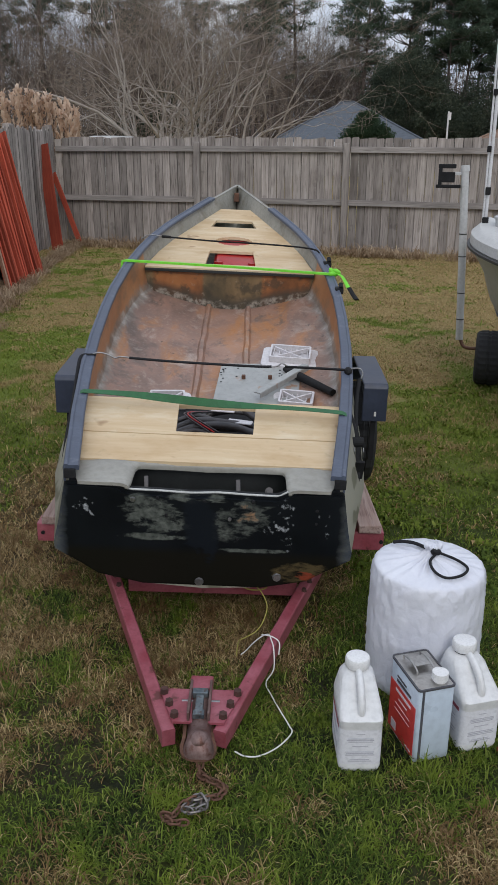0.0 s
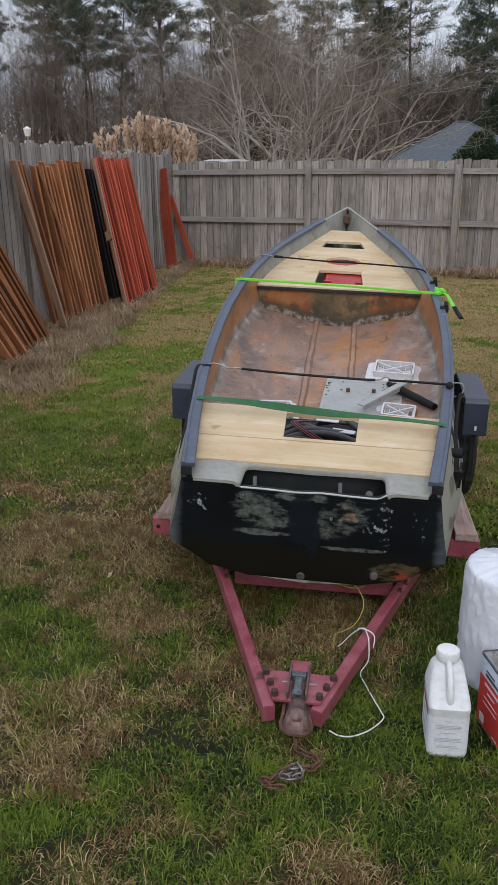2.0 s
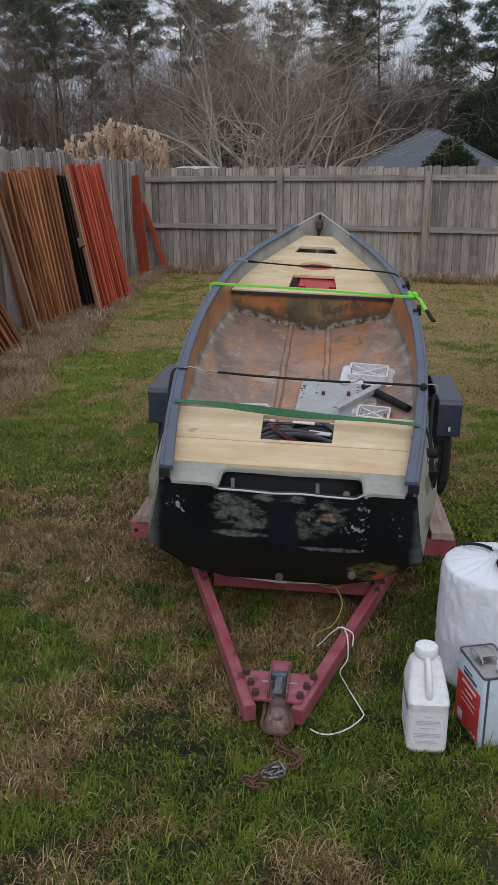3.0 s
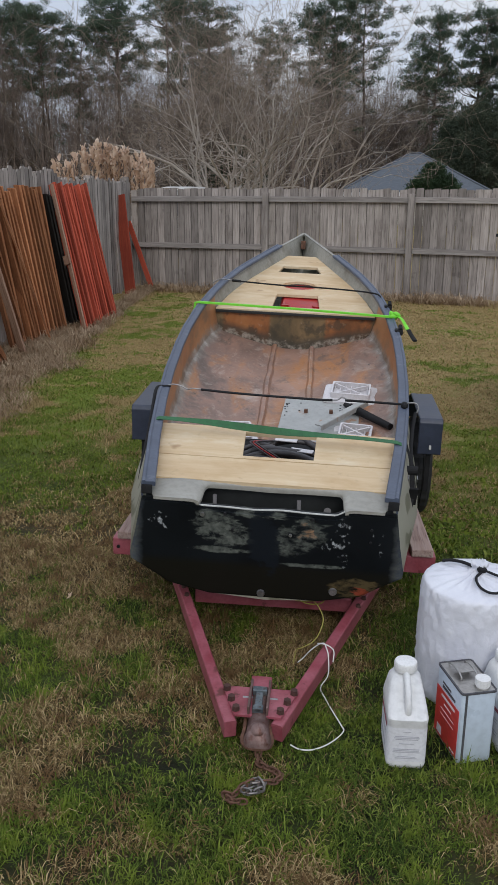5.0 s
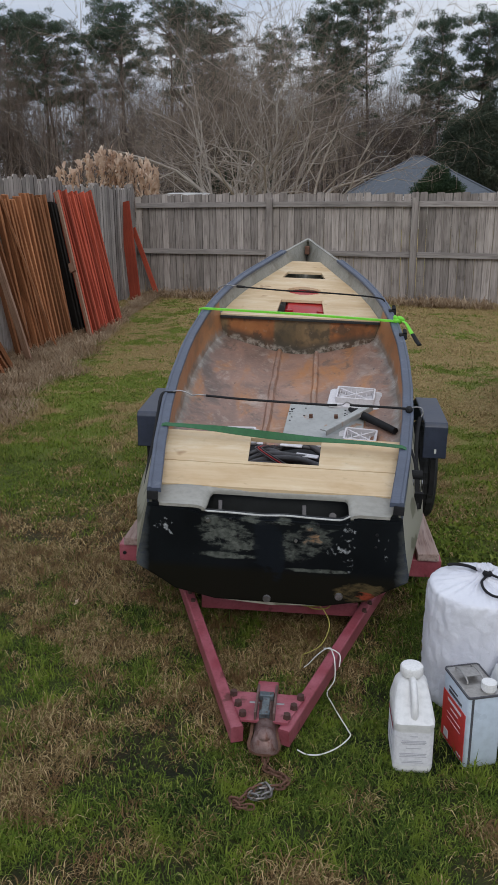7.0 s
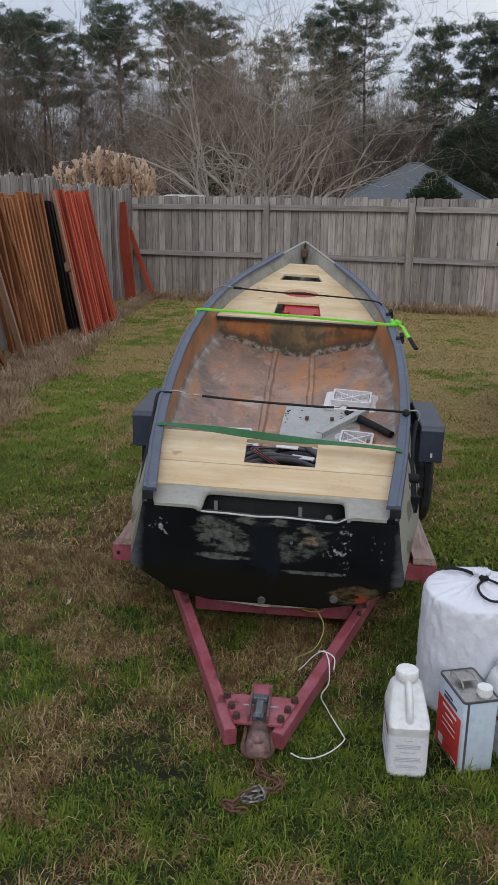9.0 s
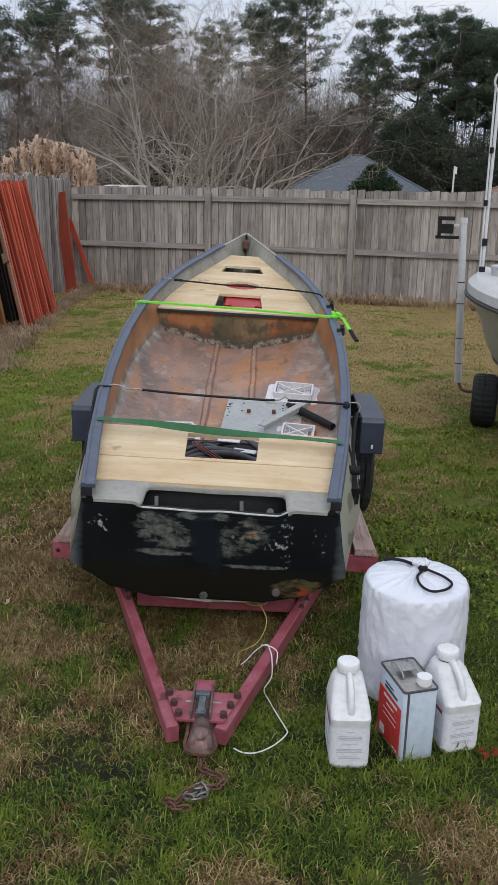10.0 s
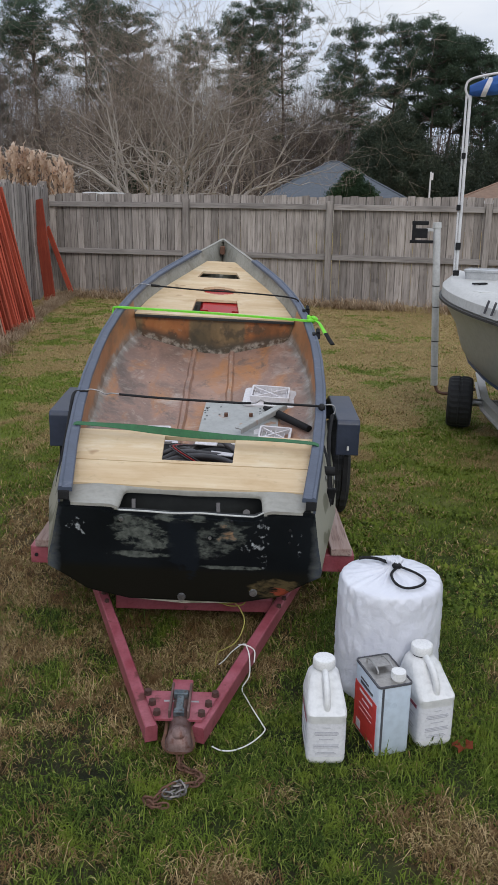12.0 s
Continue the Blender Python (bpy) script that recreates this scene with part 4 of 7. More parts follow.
def sheer(s):
    u = min(max(s / 4.6, 0), 1)
    return 0.63 + s * math.tan(radians(6)) + 0.3 * u ** 1.8


def keel(s):
    if s < 2.5:
        return 0.19 + 0.17 * s
    u = (s - 2.5) / (LEN - 2.5)
    return 0.615 + 0.17 * (s - 2.5) + 0.22 * u ** 2.2


def profile(s, inset=0.0):
    """Half of the hull's section at s, from the gunwale to the keel."""
    w, top, low = half(s), sheer(s), keel(s)
    u = min(max(s / LEN, 0), 1)
    k = float(np.interp(u, (0, 0.10, 0.3, 0.6, 0.85, 1), (1.12, 1.17, 1.06, 0.94, 0.75, 0.6)))
    dz = top - low
    pts = [(w, top), (w * (1 + (k - 1) * 0.55), low + 0.60 * dz), (w * k * 0.99, low + 0.39 * dz), (w * k * 0.985, low + 0.33 * dz), (w * k * 0.81, low + 0.21 * dz), (w * k * 0.70, low + 0.125 * dz), (w * k * 0.4, low + 0.05 * dz), (0, low + 0.02 * dz)]
    return [(max(0, x - inset), z) for x, z in pts]


def fine(s_list, per=3):
    out = []
    for a, b in zip(s_list, s_list[1:]):
        out += [a + (b - a) * k / per for k in range(per)]
    return out + [s_list[-1]]


def skiff():
    th = empty("skiff", BOAT, "old open fibreglass skiff under repair, bare inside, on a red trailer", "boat")
    ss = fine([-0.05, 0.4, 0.9, 1.4, 1.9, 2.4, 2.8, 3.2, 3.6, 3.9, 4.2, LEN])
    bm = bmesh.new()
    rows = []
    for s in ss:
        p = profile(s)
        rows.append([bm.verts.new((x, s, z)) for x, z in p] + [bm.verts.new((-x, s, z)) for x, z in p[-2::-1]])
    for a, b in zip(rows, rows[1:]):
        for i in range(len(a) - 1):
            bm.faces.new((a[i], a[i + 1], b[i + 1], b[i]))
    bmesh.ops.remove_doubles(bm, verts=bm.verts, dist=0.0005)
    bmesh.ops.recalc_face_normals(bm, faces=bm.faces)
    hull = part("hull", bm, M["camo"], th, "hull sides in faded olive and brown camouflage paint")
    shade(hull, 35)
    hull.modifiers.new("shell", "SOLIDIFY").thickness = 0.014

    # inner sides and floor
    def inner(s):
        low, w = keel(s) + 0.045, half(s)
        c = w - float(np.interp(s, (0, 1.2, 2.1, 2.45, 2.67), (0.035, 0.024, 0.026, 0.038, 0.058)))
        hull_x, hull_z = zip(*profile(s)[::-1])
        tuck = lambda x, z: (min(x, float(np.interp(z, hull_z, hull_x)) - 0.022), z)
        pts = [(w - 0.024, sheer(s) - 0.004), (0.5 * (w - 0.026 + c), low + 0.21), (c, low + 0.145), (c - 0.012, low + 0.118), (c - 0.045, low + 0.092), (c - 0.16, low + 0.052), (0.30 * c / 0.53, low + 0.034), (0.150, low + 0.004),
                (0.138, low + 0.020), (0.118, low + 0.020), (0.106, low - 0.001), (0.05, low - 0.005), (0, low - 0.006)]
        return [tuck(x, z) for x, z in pts[:4]] + pts[4:]
    si = fine([0.02, 0.3, 0.6, 0.9, 1.2, 1.5, 1.8, 2.1, 2.4, 2.67], 6)
    side, floor_bm = bmesh.new(), bmesh.new()
    for bm2, lo, hi, tone in ((side, 0, 4, (0.0, 0.15, 0.75, 1.0)), (floor_bm, 3, 13, (1.0, 0.6, 0.05, 0.0, 0.2, 0.5, 0.5, 0.2, 0.0, 0.0))):
        resin = bm2.verts.layers.float.new("resin")
        for sx in (1, -1):
            rows = [[bm2.verts.new((sx * x, s, z)) for x, z in inner(s)[lo:hi]] for s in si]
            for s, row in zip(si, rows):
                for v, e in zip(row, tone):
                    v[resin] = max(e, float(np.interp(s, (2.52, 2.66), (0, 0.5))))
            for a, b in zip(rows, rows[1:]):
                for i in range(len(a) - 1):
                    bm2.faces.new((a[i], a[i + 1], b[i + 1], b[i]))
        bmesh.ops.remove_doubles(bm2, verts=bm2.verts, dist=0.0005)
        bmesh.ops.recalc_face_normals(bm2, faces=bm2.faces)
        for v in bm2.verts:
            v.co.z += 0.007 * noise.noise(v.co * 5) + 0.003 * noise.noise(v.co * 17)
            v.co.x += 0.006 * noise.noise(v.co * 9 + Vector((3, 1, 0)))
    shade(part("inner_side", side, M["side"], th, "orange-brown stained inner sides of bare fibreglass"), 50)
    shade(part("inner_floor", floor_bm, M["liner"], th, "ribbed floor of stained bare fibreglass"), 50)
    # bow above the deck
    bowin = bmesh.new()

    def bow_x(s, drop):
        hull_x, hull_z = zip(*profile(s)[::-1])
        return float(np.interp(sheer(s) - drop, hull_z, hull_x)) - 0.026
    for sx in (1, -1):
        rows = []
        for s in fine([2.67, 3.0, 3.4, 3.8, 4.1, 4.34], 4):
            w = half(s)
            rows.append([bowin.verts.new((sx * max(w - 0.020, 0.0), s, sheer(s) + 0.001)), bowin.verts.new((sx * max(bow_x(s, 0.16), 0.0), s, sheer(s) - 0.16))])
        for a, b in zip(rows, rows[1:]):
            bowin.faces.new((a[0], a[1], b[1], b[0]))
    bmesh.ops.recalc_face_normals(bowin, faces=bowin.faces)
    shade(part("bow_side", bowin, M["bow_grey"], th, "grey gelcoat inner faces of the bow"))
    rim = bmesh.new()
    for sx in (1, -1):
        line = [Vector((sx * (half(s) - 0.008), s, sheer(s))) for s in fine([3.7, 3.9, 4.1, 4.3, 4.40], 4)]
        sweep(rim, line, [(-0.012, -0.012), (0.012, -0.012), (0.012, 0.006), (-0.012, 0.006)])
    bmesh.ops.recalc_face_normals(rim, faces=rim.faces)
    part("bow_rim", rim, M["bow_grey"], th)
    eye = bmesh.new()
    box(eye, -0.02, 0.02, 4.25, 4.29, sheer(4.3) - 0.10, sheer(4.3) - 0.03, 0.006)
    part("bow_plate", eye, M["rust"], th, "rusty bow plate")

    # bulkhead under the foredeck
    bm = bmesh.new()
    top = sheer(2.66) - 0.085
    low = keel(2.66)
    pts = [(-half(2.66) + 0.04, top), (-0.548, low + 0.18), (-0.52, low + 0.10), (-0.2, low + 0.02), (0.2, low + 0.02), (0.52, low + 0.10), (0.548, low + 0.18), (half(2.66) - 0.04, top)]
    f = bm.faces.new([bm.verts.new((x, 2.66, z)) for x, z in pts])
    g = bmesh.ops.extrude_face_region(bm, geom=[f])
    bmesh.ops.translate(bm, vec=(0, 0.02, 0), verts=[v for v in g["geom"] if isinstance(v, bmesh.types.BMVert)])
    bmesh.ops.recalc_face_normals(bm, faces=bm.faces)
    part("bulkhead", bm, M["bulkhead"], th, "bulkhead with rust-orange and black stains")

    # decks
    def deck(name, s0, s1, width, drop, thick, material, holes, label, cell=0.012, oval=()):
        bm = bmesh.new()
        sn = sorted({round(s0 + (s1 - s0) * k / max(1, int((s1 - s0) / cell)), 4) for k in range(int((s1 - s0) / cell) + 1)} | {h[2] for h in holes} | {h[3] for h in holes})
        edges = [(h[0] / width((h[2] + h[3]) / 2), h[1] / width((h[2] + h[3]) / 2), h[2], h[3]) for h in holes]
        un = sorted({round(-1 + 2 * k / 90, 4) for k in range(91)} | {e for h in edges for e in h[:2]})
        grid = [[bm.verts.new((u * width(s), s, sheer(s) - drop)) for u in un] for s in sn]
        for i in range(len(sn) - 1):
            for j in range(len(un) - 1):
                s = (sn[i] + sn[i + 1]) / 2
                x = (un[j] + un[j + 1]) / 2 * width(s)
                if any(a < (un[j] + un[j + 1]) / 2 < b and c < s < d for a, b, c, d in edges) or any(((x - a) / c) ** 2 + ((s - b) / d) ** 2 < 1 for a, b, c, d in oval):
                    continue
                bm.faces.new((grid[i][j], grid[i][j + 1], grid[i + 1][j + 1], grid[i + 1][j]))
        bmesh.ops.delete(bm, geom=[v for v in bm.verts if not v.link_faces], context="VERTS")
        g = bmesh.ops.extrude_face_region(bm, geom=bm.faces[:])
        bmesh.ops.translate(bm, vec=(0, 0, -thick), verts=[v for v in g["geom"] if isinstance(v, bmesh.types.BMVert)])
        bmesh.ops.recalc_face_normals(bm, faces=bm.faces)
        return part(name, bm, material, th, label)
    stern_w = lambda s: half(s) - 0.035
    deck("deck_board", 0.105, 0.319, stern_w, 0.030, 0.018, M["pine"], [], "pale new pine deck board")
    deck("deck_board", 0.327, 0.645, stern_w, 0.030, 0.018, M["pine"], [(-0.140, 0.168, 0.352, 0.60)], "pale new pine deck board with a cut hatch")
    deck("foredeck", 2.65, 4.03, lambda s: max(half(s) - 0.045, 0.01), 0.085, 0.018, M["pine"], [(-0.152, 0.148, 3.570, 3.735), (-0.155, 0.156, 2.745, 3.025)],
         "pale plywood foredeck with cut openings", 0.012, [(0.01, 3.25, 0.125, 0.095)])
    for s in (0.655, 2.645):
        bm = bmesh.new()
        w = half(s) - 0.045
        z = sheer(s) - (0.05 if s < 1 else 0.105)
        box(bm, -w, w, s - 0.008, s + 0.01, z - (0.02 if s < 1 else 0.006), z + 0.012, 0.003)
        part("deck_edge", bm, M["pine_edge"] if s < 1 else M["well"], th)

    # gunwale caps
    for sx in (-1, 1):
        bm = bmesh.new()
        end = 3.93 if sx < 0 else 3.72
        line = [Vector((sx * (half(s) - 0.022), s, sheer(s) + 0.006)) for s in fine([-0.06, 0.4, 0.8, 1.2, 1.6, 2.0, 2.4, 2.8, 3.2, 3.5, end], 5)]
        k = sx
        sec = [(-0.022, 0.002), (-0.022, 0.016), (-0.018, 0.020), (0.012, 0.020), (0.018, 0.025), (0.028, 0.023), (0.031, 0.014), (0.031, -0.040), (0.023, -0.040), (0.022, 0.002)]
        sec = [(u * k, v) for u, v in sec]
        sweep(bm, line, sec)
        bmesh.ops.recalc_face_normals(bm, faces=bm.faces)
        shade(part("gunwale", bm, M["gunwale"], th, "blue-grey painted gunwale cap"), 30)
        bm = bmesh.new()
        x = sx * (half(0) - 0.02)
        box(bm, x - 0.018, x + 0.022, -0.070, -0.059, sheer(-0.06) - 0.020, sheer(-0.06) + 0.014, 0.003)
        part("gunwale_end", bm, M["black"], th)

    # transom
    bm = bmesh.new()
    lower = [(x, z) for x, z in profile(-0.05)[1:]]
    right = [(0.270, 0.566), (0.292, 0.578), (0.325, 0.586), (half(0), 0.588)] + lower
    left = [(-x, z) for x, z in right][::-1]
    mid = [(x, 0.560 + 0.003 * math.sin(x * 40)) for x in (-0.25, -0.15, -0.05, 0.05, 0.15, 0.25)]
    outline = left[1:] + mid + right[:-1]
    f = bm.faces.new([bm.verts.new((x, -0.065, z)) for x, z in outline])
    g = bmesh.ops.extrude_face_region(bm, geom=[f])
    bmesh.ops.translate(bm, vec=(0, 0.05, 0), verts=[v for v in g["geom"] if isinstance(v, bmesh.types.BMVert)])
    bmesh.ops.recalc_face_normals(bm, faces=bm.faces)
    bmesh.ops.bevel(bm, geom=[e for e in bm.edges if all(v.co.y < -0.06 for v in e.verts)], offset=0.012, segments=2, affect="EDGES")
    shade(part("transom", bm, M["transom"], th, "black transom with sanded grey patches"), 35)
    bm = bmesh.new()
    tops = [(x, z) for x, z in left[-3:] + mid + right[:3]]
    sweep(bm, smooth_line([(x, -0.043, z + 0.004) for x, z in tops], 4), [(-0.005, -0.004), (0.005, -0.004), (0.005, -0.001), (-0.005, -0.001)])
    bmesh.ops.recalc_face_normals(bm, faces=bm.faces)
    part("transom_lip", bm, M["lip"], th, "chipped pale gelcoat lip")
    for x, z, r in ((-0.245, 0.535, 0.010), (0.09, 0.475, 0.007), (-0.13, 0.48, 0.006), (-0.01, 0.225, 0.017), (0.265, 0.255, 0.017), (0.0, 0.54, 0.005), (-0.16, 0.545, 0.006), (0.17, 0.545, 0.006), (0.39, 0.52, 0.006), (0.39, 0.47, 0.005), (0.12, 0.40, 0.005)):
        bm = bmesh.new()
        cyl(bm, (x, -0.064, z), (x, -0.072, z), r, r * 0.8, 10)
        part("bolt_head", bm, M["steel"] if r > 0.0065 else M["black"], th)

    # stern moulding round the open well
    bm = bmesh.new()
    xo = half(0.05) - 0.024
    ins = [(-0.262, -0.058), (-0.256, -0.02), (-0.254, 0.05), (-0.246, 0.090), (-0.22, 0.100), (0.0, 0.102), (0.24, 0.098), (0.272, 0.088), (0.282, 0.05), (0.284, -0.02), (0.290, -0.058)]
    ext = [(-xo + 0.030, -0.058), (-xo + 0.010, -0.01), (-xo, 0.05), (-xo + 0.002, 0.118), (-0.20, 0.122), (0.0, 0.124), (0.22, 0.122), (xo - 0.002, 0.118), (xo, 0.05), (xo - 0.010, -0.01), (xo - 0.030, -0.058)]
    lift = lambda x, t: 0.594 + 0.06 * t + 0.012 * math.exp(-((abs(x) - 0.33) / 0.10) ** 2) * (t > 0)
    n_in = 5
    rows = []
    for (xa, ya), (xb, yb) in zip(ins, ext):
        line = []
        for k in range(n_in + 1):
            u = k / n_in
            x, t = xa + (xb - xa) * u, ya + (yb - ya) * u
            line.append(bm.verts.new((x, t, lift(x, t) - (0.010 if k == 0 else 0.0))))
        rim_v = bm.verts.new((xa, ya, lift(xa, ya) - 0.024))
        rows.append([rim_v] + line)
    for ra, rb in zip(rows, rows[1:]):
        for i in range(len(ra) - 1):
            bm.faces.new((ra[i], ra[i + 1], rb[i + 1], rb[i]))
    bmesh.ops.recalc_face_normals(bm, faces=bm.faces)
    if sum(f.normal.z for f in bm.faces) < 0:
        bmesh.ops.reverse_faces(bm, faces=bm.faces)
    bmesh.ops.subdivide_edges(bm, edges=bm.edges[:], cuts=1, use_grid_fill=True, smooth=0.4)
    st = shade(part("stern_moulding", bm, M["gelcoat"], th, "grey gelcoat stern moulding round the open well"), 60)
    md = st.modifiers.new("thick", "SOLIDIFY")
    md.thickness = 0.012
    bm = bmesh.new()
    box(bm, -0.30, 0.31, -0.012, 0.13, 0.40, 0.415)
    box(bm, -0.40, 0.40, 0.14, 0.155, 0.25, 0.575)
    part("well_floor", bm, M["well"], th, "dark splash well")
    for x0, x1 in ((-0.20, -0.225), (0.13, 0.105)):
        bm = bmesh.new()
        box(bm, -0.008, 0.008, -0.07, 0.07, -0.004, 0.004, 0.002, pose((x0 + x1) / 2, 0.05, 0.50, 62, 0, 8))
        part("well_brace", bm, M["cable"], th)
    bm = bmesh.new()
    cyl(bm, (0.225, 0.06, 0.53), (0.225, 0.03, 0.545), 0.014, 0.014, 14)
    cyl(bm, (0.225, 0.03, 0.545), (0.225, 0.027, 0.5465), 0.009, 0.009, 12)
    part("drain_fitting", bm, M["cable"], th, "steel drain fitting")
    return th


skiff()


def trailer():
    th = empty("boat_trailer", TRAILER, "faded red steel boat trailer with its coupler down on the grass", "trailer")
    zt = lambda s: 0.105 + 0.075 * (s + 0.2)
    # A-frame arms as channels
    for sx in (-1, 1):
        bm = bmesh.new()
        line = [Vector((0.012 + sx * x, s, zt(s))) for s, x in ((-0.685, 0.074), (0.20, 0.400), (0.46, 0.496))]
        sec = [(-0.020, -0.038), (0.020, -0.038), (0.020, 0.018), (0.016, 0.022), (-0.016, 0.022), (-0.020, 0.018)]
        sweep(bm, line, sec)
        bmesh.ops.recalc_face_normals(bm, faces=bm.faces)
        arm = part("arm", bm, M["trailer"], th)
        for s in (0.03, 0.09):
            bm = bmesh.new()
            c = Vector((0.02 + sx * (0.370 + (s - 0.1) * 0.381), s, zt(s) + 0.02))
            cyl(bm, c, c + Vector((0, 0, 0.012)), 0.011, 0.009, 6)
            part("bolt", bm, M["bolt"], arm)
    bm = bmesh.new()
    box(bm, -0.30, 0.34, 0.10, 0.15, zt(0.12) - 0.05, zt(0.12) + 0.010, 0.004)
    part("cross_member", bm, M["trailer"], th)
    bm = bmesh.new()
    box(bm, -0.71, 0.70, 0.36, 0.44, 0.148, 0.228, 0.005)
    beam = part("cross_beam", bm, M["trailer"], th)
    for x in (-0.685, 0.69):
        bm = bmesh.new()
        cyl(bm, (x, 0.361, 0.188), (x, 0.354, 0.188), 0.008, 0.008, 8)
        part("bolt", bm, M["black"], beam)
    for sx in (-1, 1):
        bm = bmesh.new()
        box(bm, sx * 0.50 - 0.035, sx * 0.50 + 0.035, 0.44, 3.6, 0.14, 0.20, 0.004, Matrix.Translation((0, 0.44, 0.2)) @ pose(0, 0, 0, 3) @ Matrix.Translation((0, -0.44, -0.2)))
        part("side_rail", bm, M["trailer"], th)
        bm = bmesh.new()
        box(bm, sx * 0.64 - 0.046, sx * 0.64 + 0.046, 0.345, 1.15, 0.230, 0.265, 0.006)
        for v in bm.verts:
            v.co.z += 0.03 * (v.co.y - 0.345)
            v.co.x -= sx * 0.05 * (v.co.y - 0.345)
        part("bunk_board", bm, M["bunk"], th, "worn bare wooden bunk board")
        bm = bmesh.new()
        box(bm, sx * 0.30 - 0.03, sx * 0.30 + 0.03, 0.3, 2.6, 0.20, 0.235, 0.004, Matrix.Translation((0, 0.3, 0.2)) @ pose(0, 0, 0, 8) @ Matrix.Translation((0, -0.3, -0.2)))
        part("bunk", bm, M["bunk"], th)
    # axle, wheels and fenders
    bm = bmesh.new()
    cyl(bm, (-0.80, 1.5, 0.27), (0.80, 1.5, 0.27), 0.025)
    for sx in (-1, 1):
        box(bm, sx * 0.50 - 0.025, sx * 0.50 + 0.025, 1.2, 1.8, 0.24, 0.26)
    part("axle", bm, M["black"], th)
    for sx in (-1, 1):
        wx = sx * 0.735
        wheel = wheel_part(th, wx - sx * 0.012, 1.5, 0.27, 0.27, 0.125, 1)
        bm = bmesh.new()
        sec = [(1.10, 0.455), (1.10, 0.620), (1.115, 0.640), (1.60, 0.652), (1.82, 0.57), (1.88, 0.45)]
        rows = [[bm.verts.new((wx + sx * d, s, z)) for s, z in sec] for d in (-0.060, 0.058)]
        for i in range(len(sec) - 1):
            bm.faces.new((rows[0][i], rows[1][i], rows[1][i + 1], rows[0][i + 1]))
        top = [rows[1][i] for i in range(len(sec))]
        low = [bm.verts.new((v.co.x, v.co.y, max(v.co.z - 0.05, 0.45))) for v in top]
        for i in range(1, len(sec) - 2):
            bm.faces.new((top[i], low[i], low[i + 1], top[i + 1]))
        bmesh.ops.remove_doubles(bm, verts=bm.verts, dist=1e-4)
        bmesh.ops.recalc_face_normals(bm, faces=bm.faces)
        f = part("fender", bm, M["fender"], th, "dark blue-grey plastic fender")
        md = f.modifiers.new("thick", "SOLIDIFY")
        md.thickness = 0.012
        bv = f.modifiers.new("edge", "BEVEL")
        bv.width, bv.segments = 0.008, 2
        bm = bmesh.new()
        box(bm, wx - 0.012, wx + 0.012, 1.12, 1.14, 0.25, 0.50)
        part("fender_stay", bm, M["black"], th)
    bm = bmesh.new()
    box(bm, 0.735 - 0.004, 0.735 + 0.006, 1.088, 1.096, 0.485, 0.505)
    part("reflector", bm, M["wire_white"], th)
    # coupler plate and coupler
    bm = bmesh.new()
    cx = 0.022
    f = bm.faces.new([bm.verts.new((cx + x, s, zt(s) + 0.024)) for x, s in ((-0.075, -0.664), (0.075, -0.664), (0.128, -0.525), (-0.128, -0.525))])
    g = bmesh.ops.extrude_face_region(bm, geom=[f])
    bmesh.ops.translate(bm, vec=(0, 0, 0.008), verts=[v for v in g["geom"] if isinstance(v, bmesh.types.BMVert)])
    bmesh.ops.recalc_face_normals(bm, faces=bm.faces)
    plate = part("hitch_plate", bm, M["trailer"], th, "red hitch plate with rusty bolts")
    for x, s in ((-0.112, -0.542), (-0.092, -0.592), (-0.072, -0.640), (0.112, -0.542), (0.092, -0.592), (0.072, -0.640)):
        bm = bmesh.new()
        c = Vector((cx + x, s, zt(s) + 0.031))
        cyl(bm, c, c + Vector((0, 0, 0.016)), 0.014, 0.012, 6)
        part("bolt", bm, M["bolt"], plate)
    bm = bmesh.new()
    # body rows: station, half width, base height, crown height
    rows = []
    for s, w, z0, z1 in ((-0.49, 0.032, 0.088, 0.118), (-0.54, 0.035, 0.085, 0.120), (-0.60, 0.035, 0.080, 0.116), (-0.66, 0.031, 0.074, 0.112), (-0.695, 0.031, 0.070, 0.112), (-0.725, 0.038, 0.068, 0.122), (-0.752, 0.040, 0.064, 0.114), (-0.768, 0.034, 0.064, 0.098), (-0.778, 0.020, 0.066, 0.084)):
        x = cx + 0.012 * (-0.5 - s) / 0.35
        r = [(-w - 0.006, z0), (-w, z0 + 0.010), (-w * 0.92, z0 + (z1 - z0) * 0.6), (-w * 0.55, z1 - 0.004), (0, z1), (w * 0.55, z1 - 0.004), (w * 0.92, z0 + (z1 - z0) * 0.6), (w, z0 + 0.010), (w + 0.006, z0)]
        rows.append([bm.verts.new((x + a, s, b)) for a, b in r])
    for a, b in zip(rows, rows[1:]):
        for i in range(8):
            bm.faces.new((a[i], a[i + 1], b[i + 1], b[i]))
    bm.faces.new(rows[-1])
    bm.faces.new(rows[0][::-1])
    bmesh.ops.recalc_face_normals(bm, faces=bm.faces)
    coup = shade(part("coupler", bm, M["coupler"], th, "worn rusty ball coupler"), 50)
    bm = bmesh.new()
    lip = smooth_line([(cx - 0.040, -0.62, 0.082), (cx - 0.038, -0.69, 0.072), (cx - 0.042, -0.735, 0.066), (cx - 0.028, -0.766, 0.064), (cx + 0.008, -0.777, 0.064), (cx + 0.042, -0.766, 0.064), (cx + 0.054, -0.735, 0.066), (cx + 0.044, -0.69, 0.072), (cx + 0.040, -0.62, 0.082)], 5)
    sweep(bm, lip, [(-0.005, -0.004), (0.005, -0.004), (0.005, 0.003), (-0.005, 0.003)])
    bmesh.ops.recalc_face_normals(bm, faces=bm.faces)
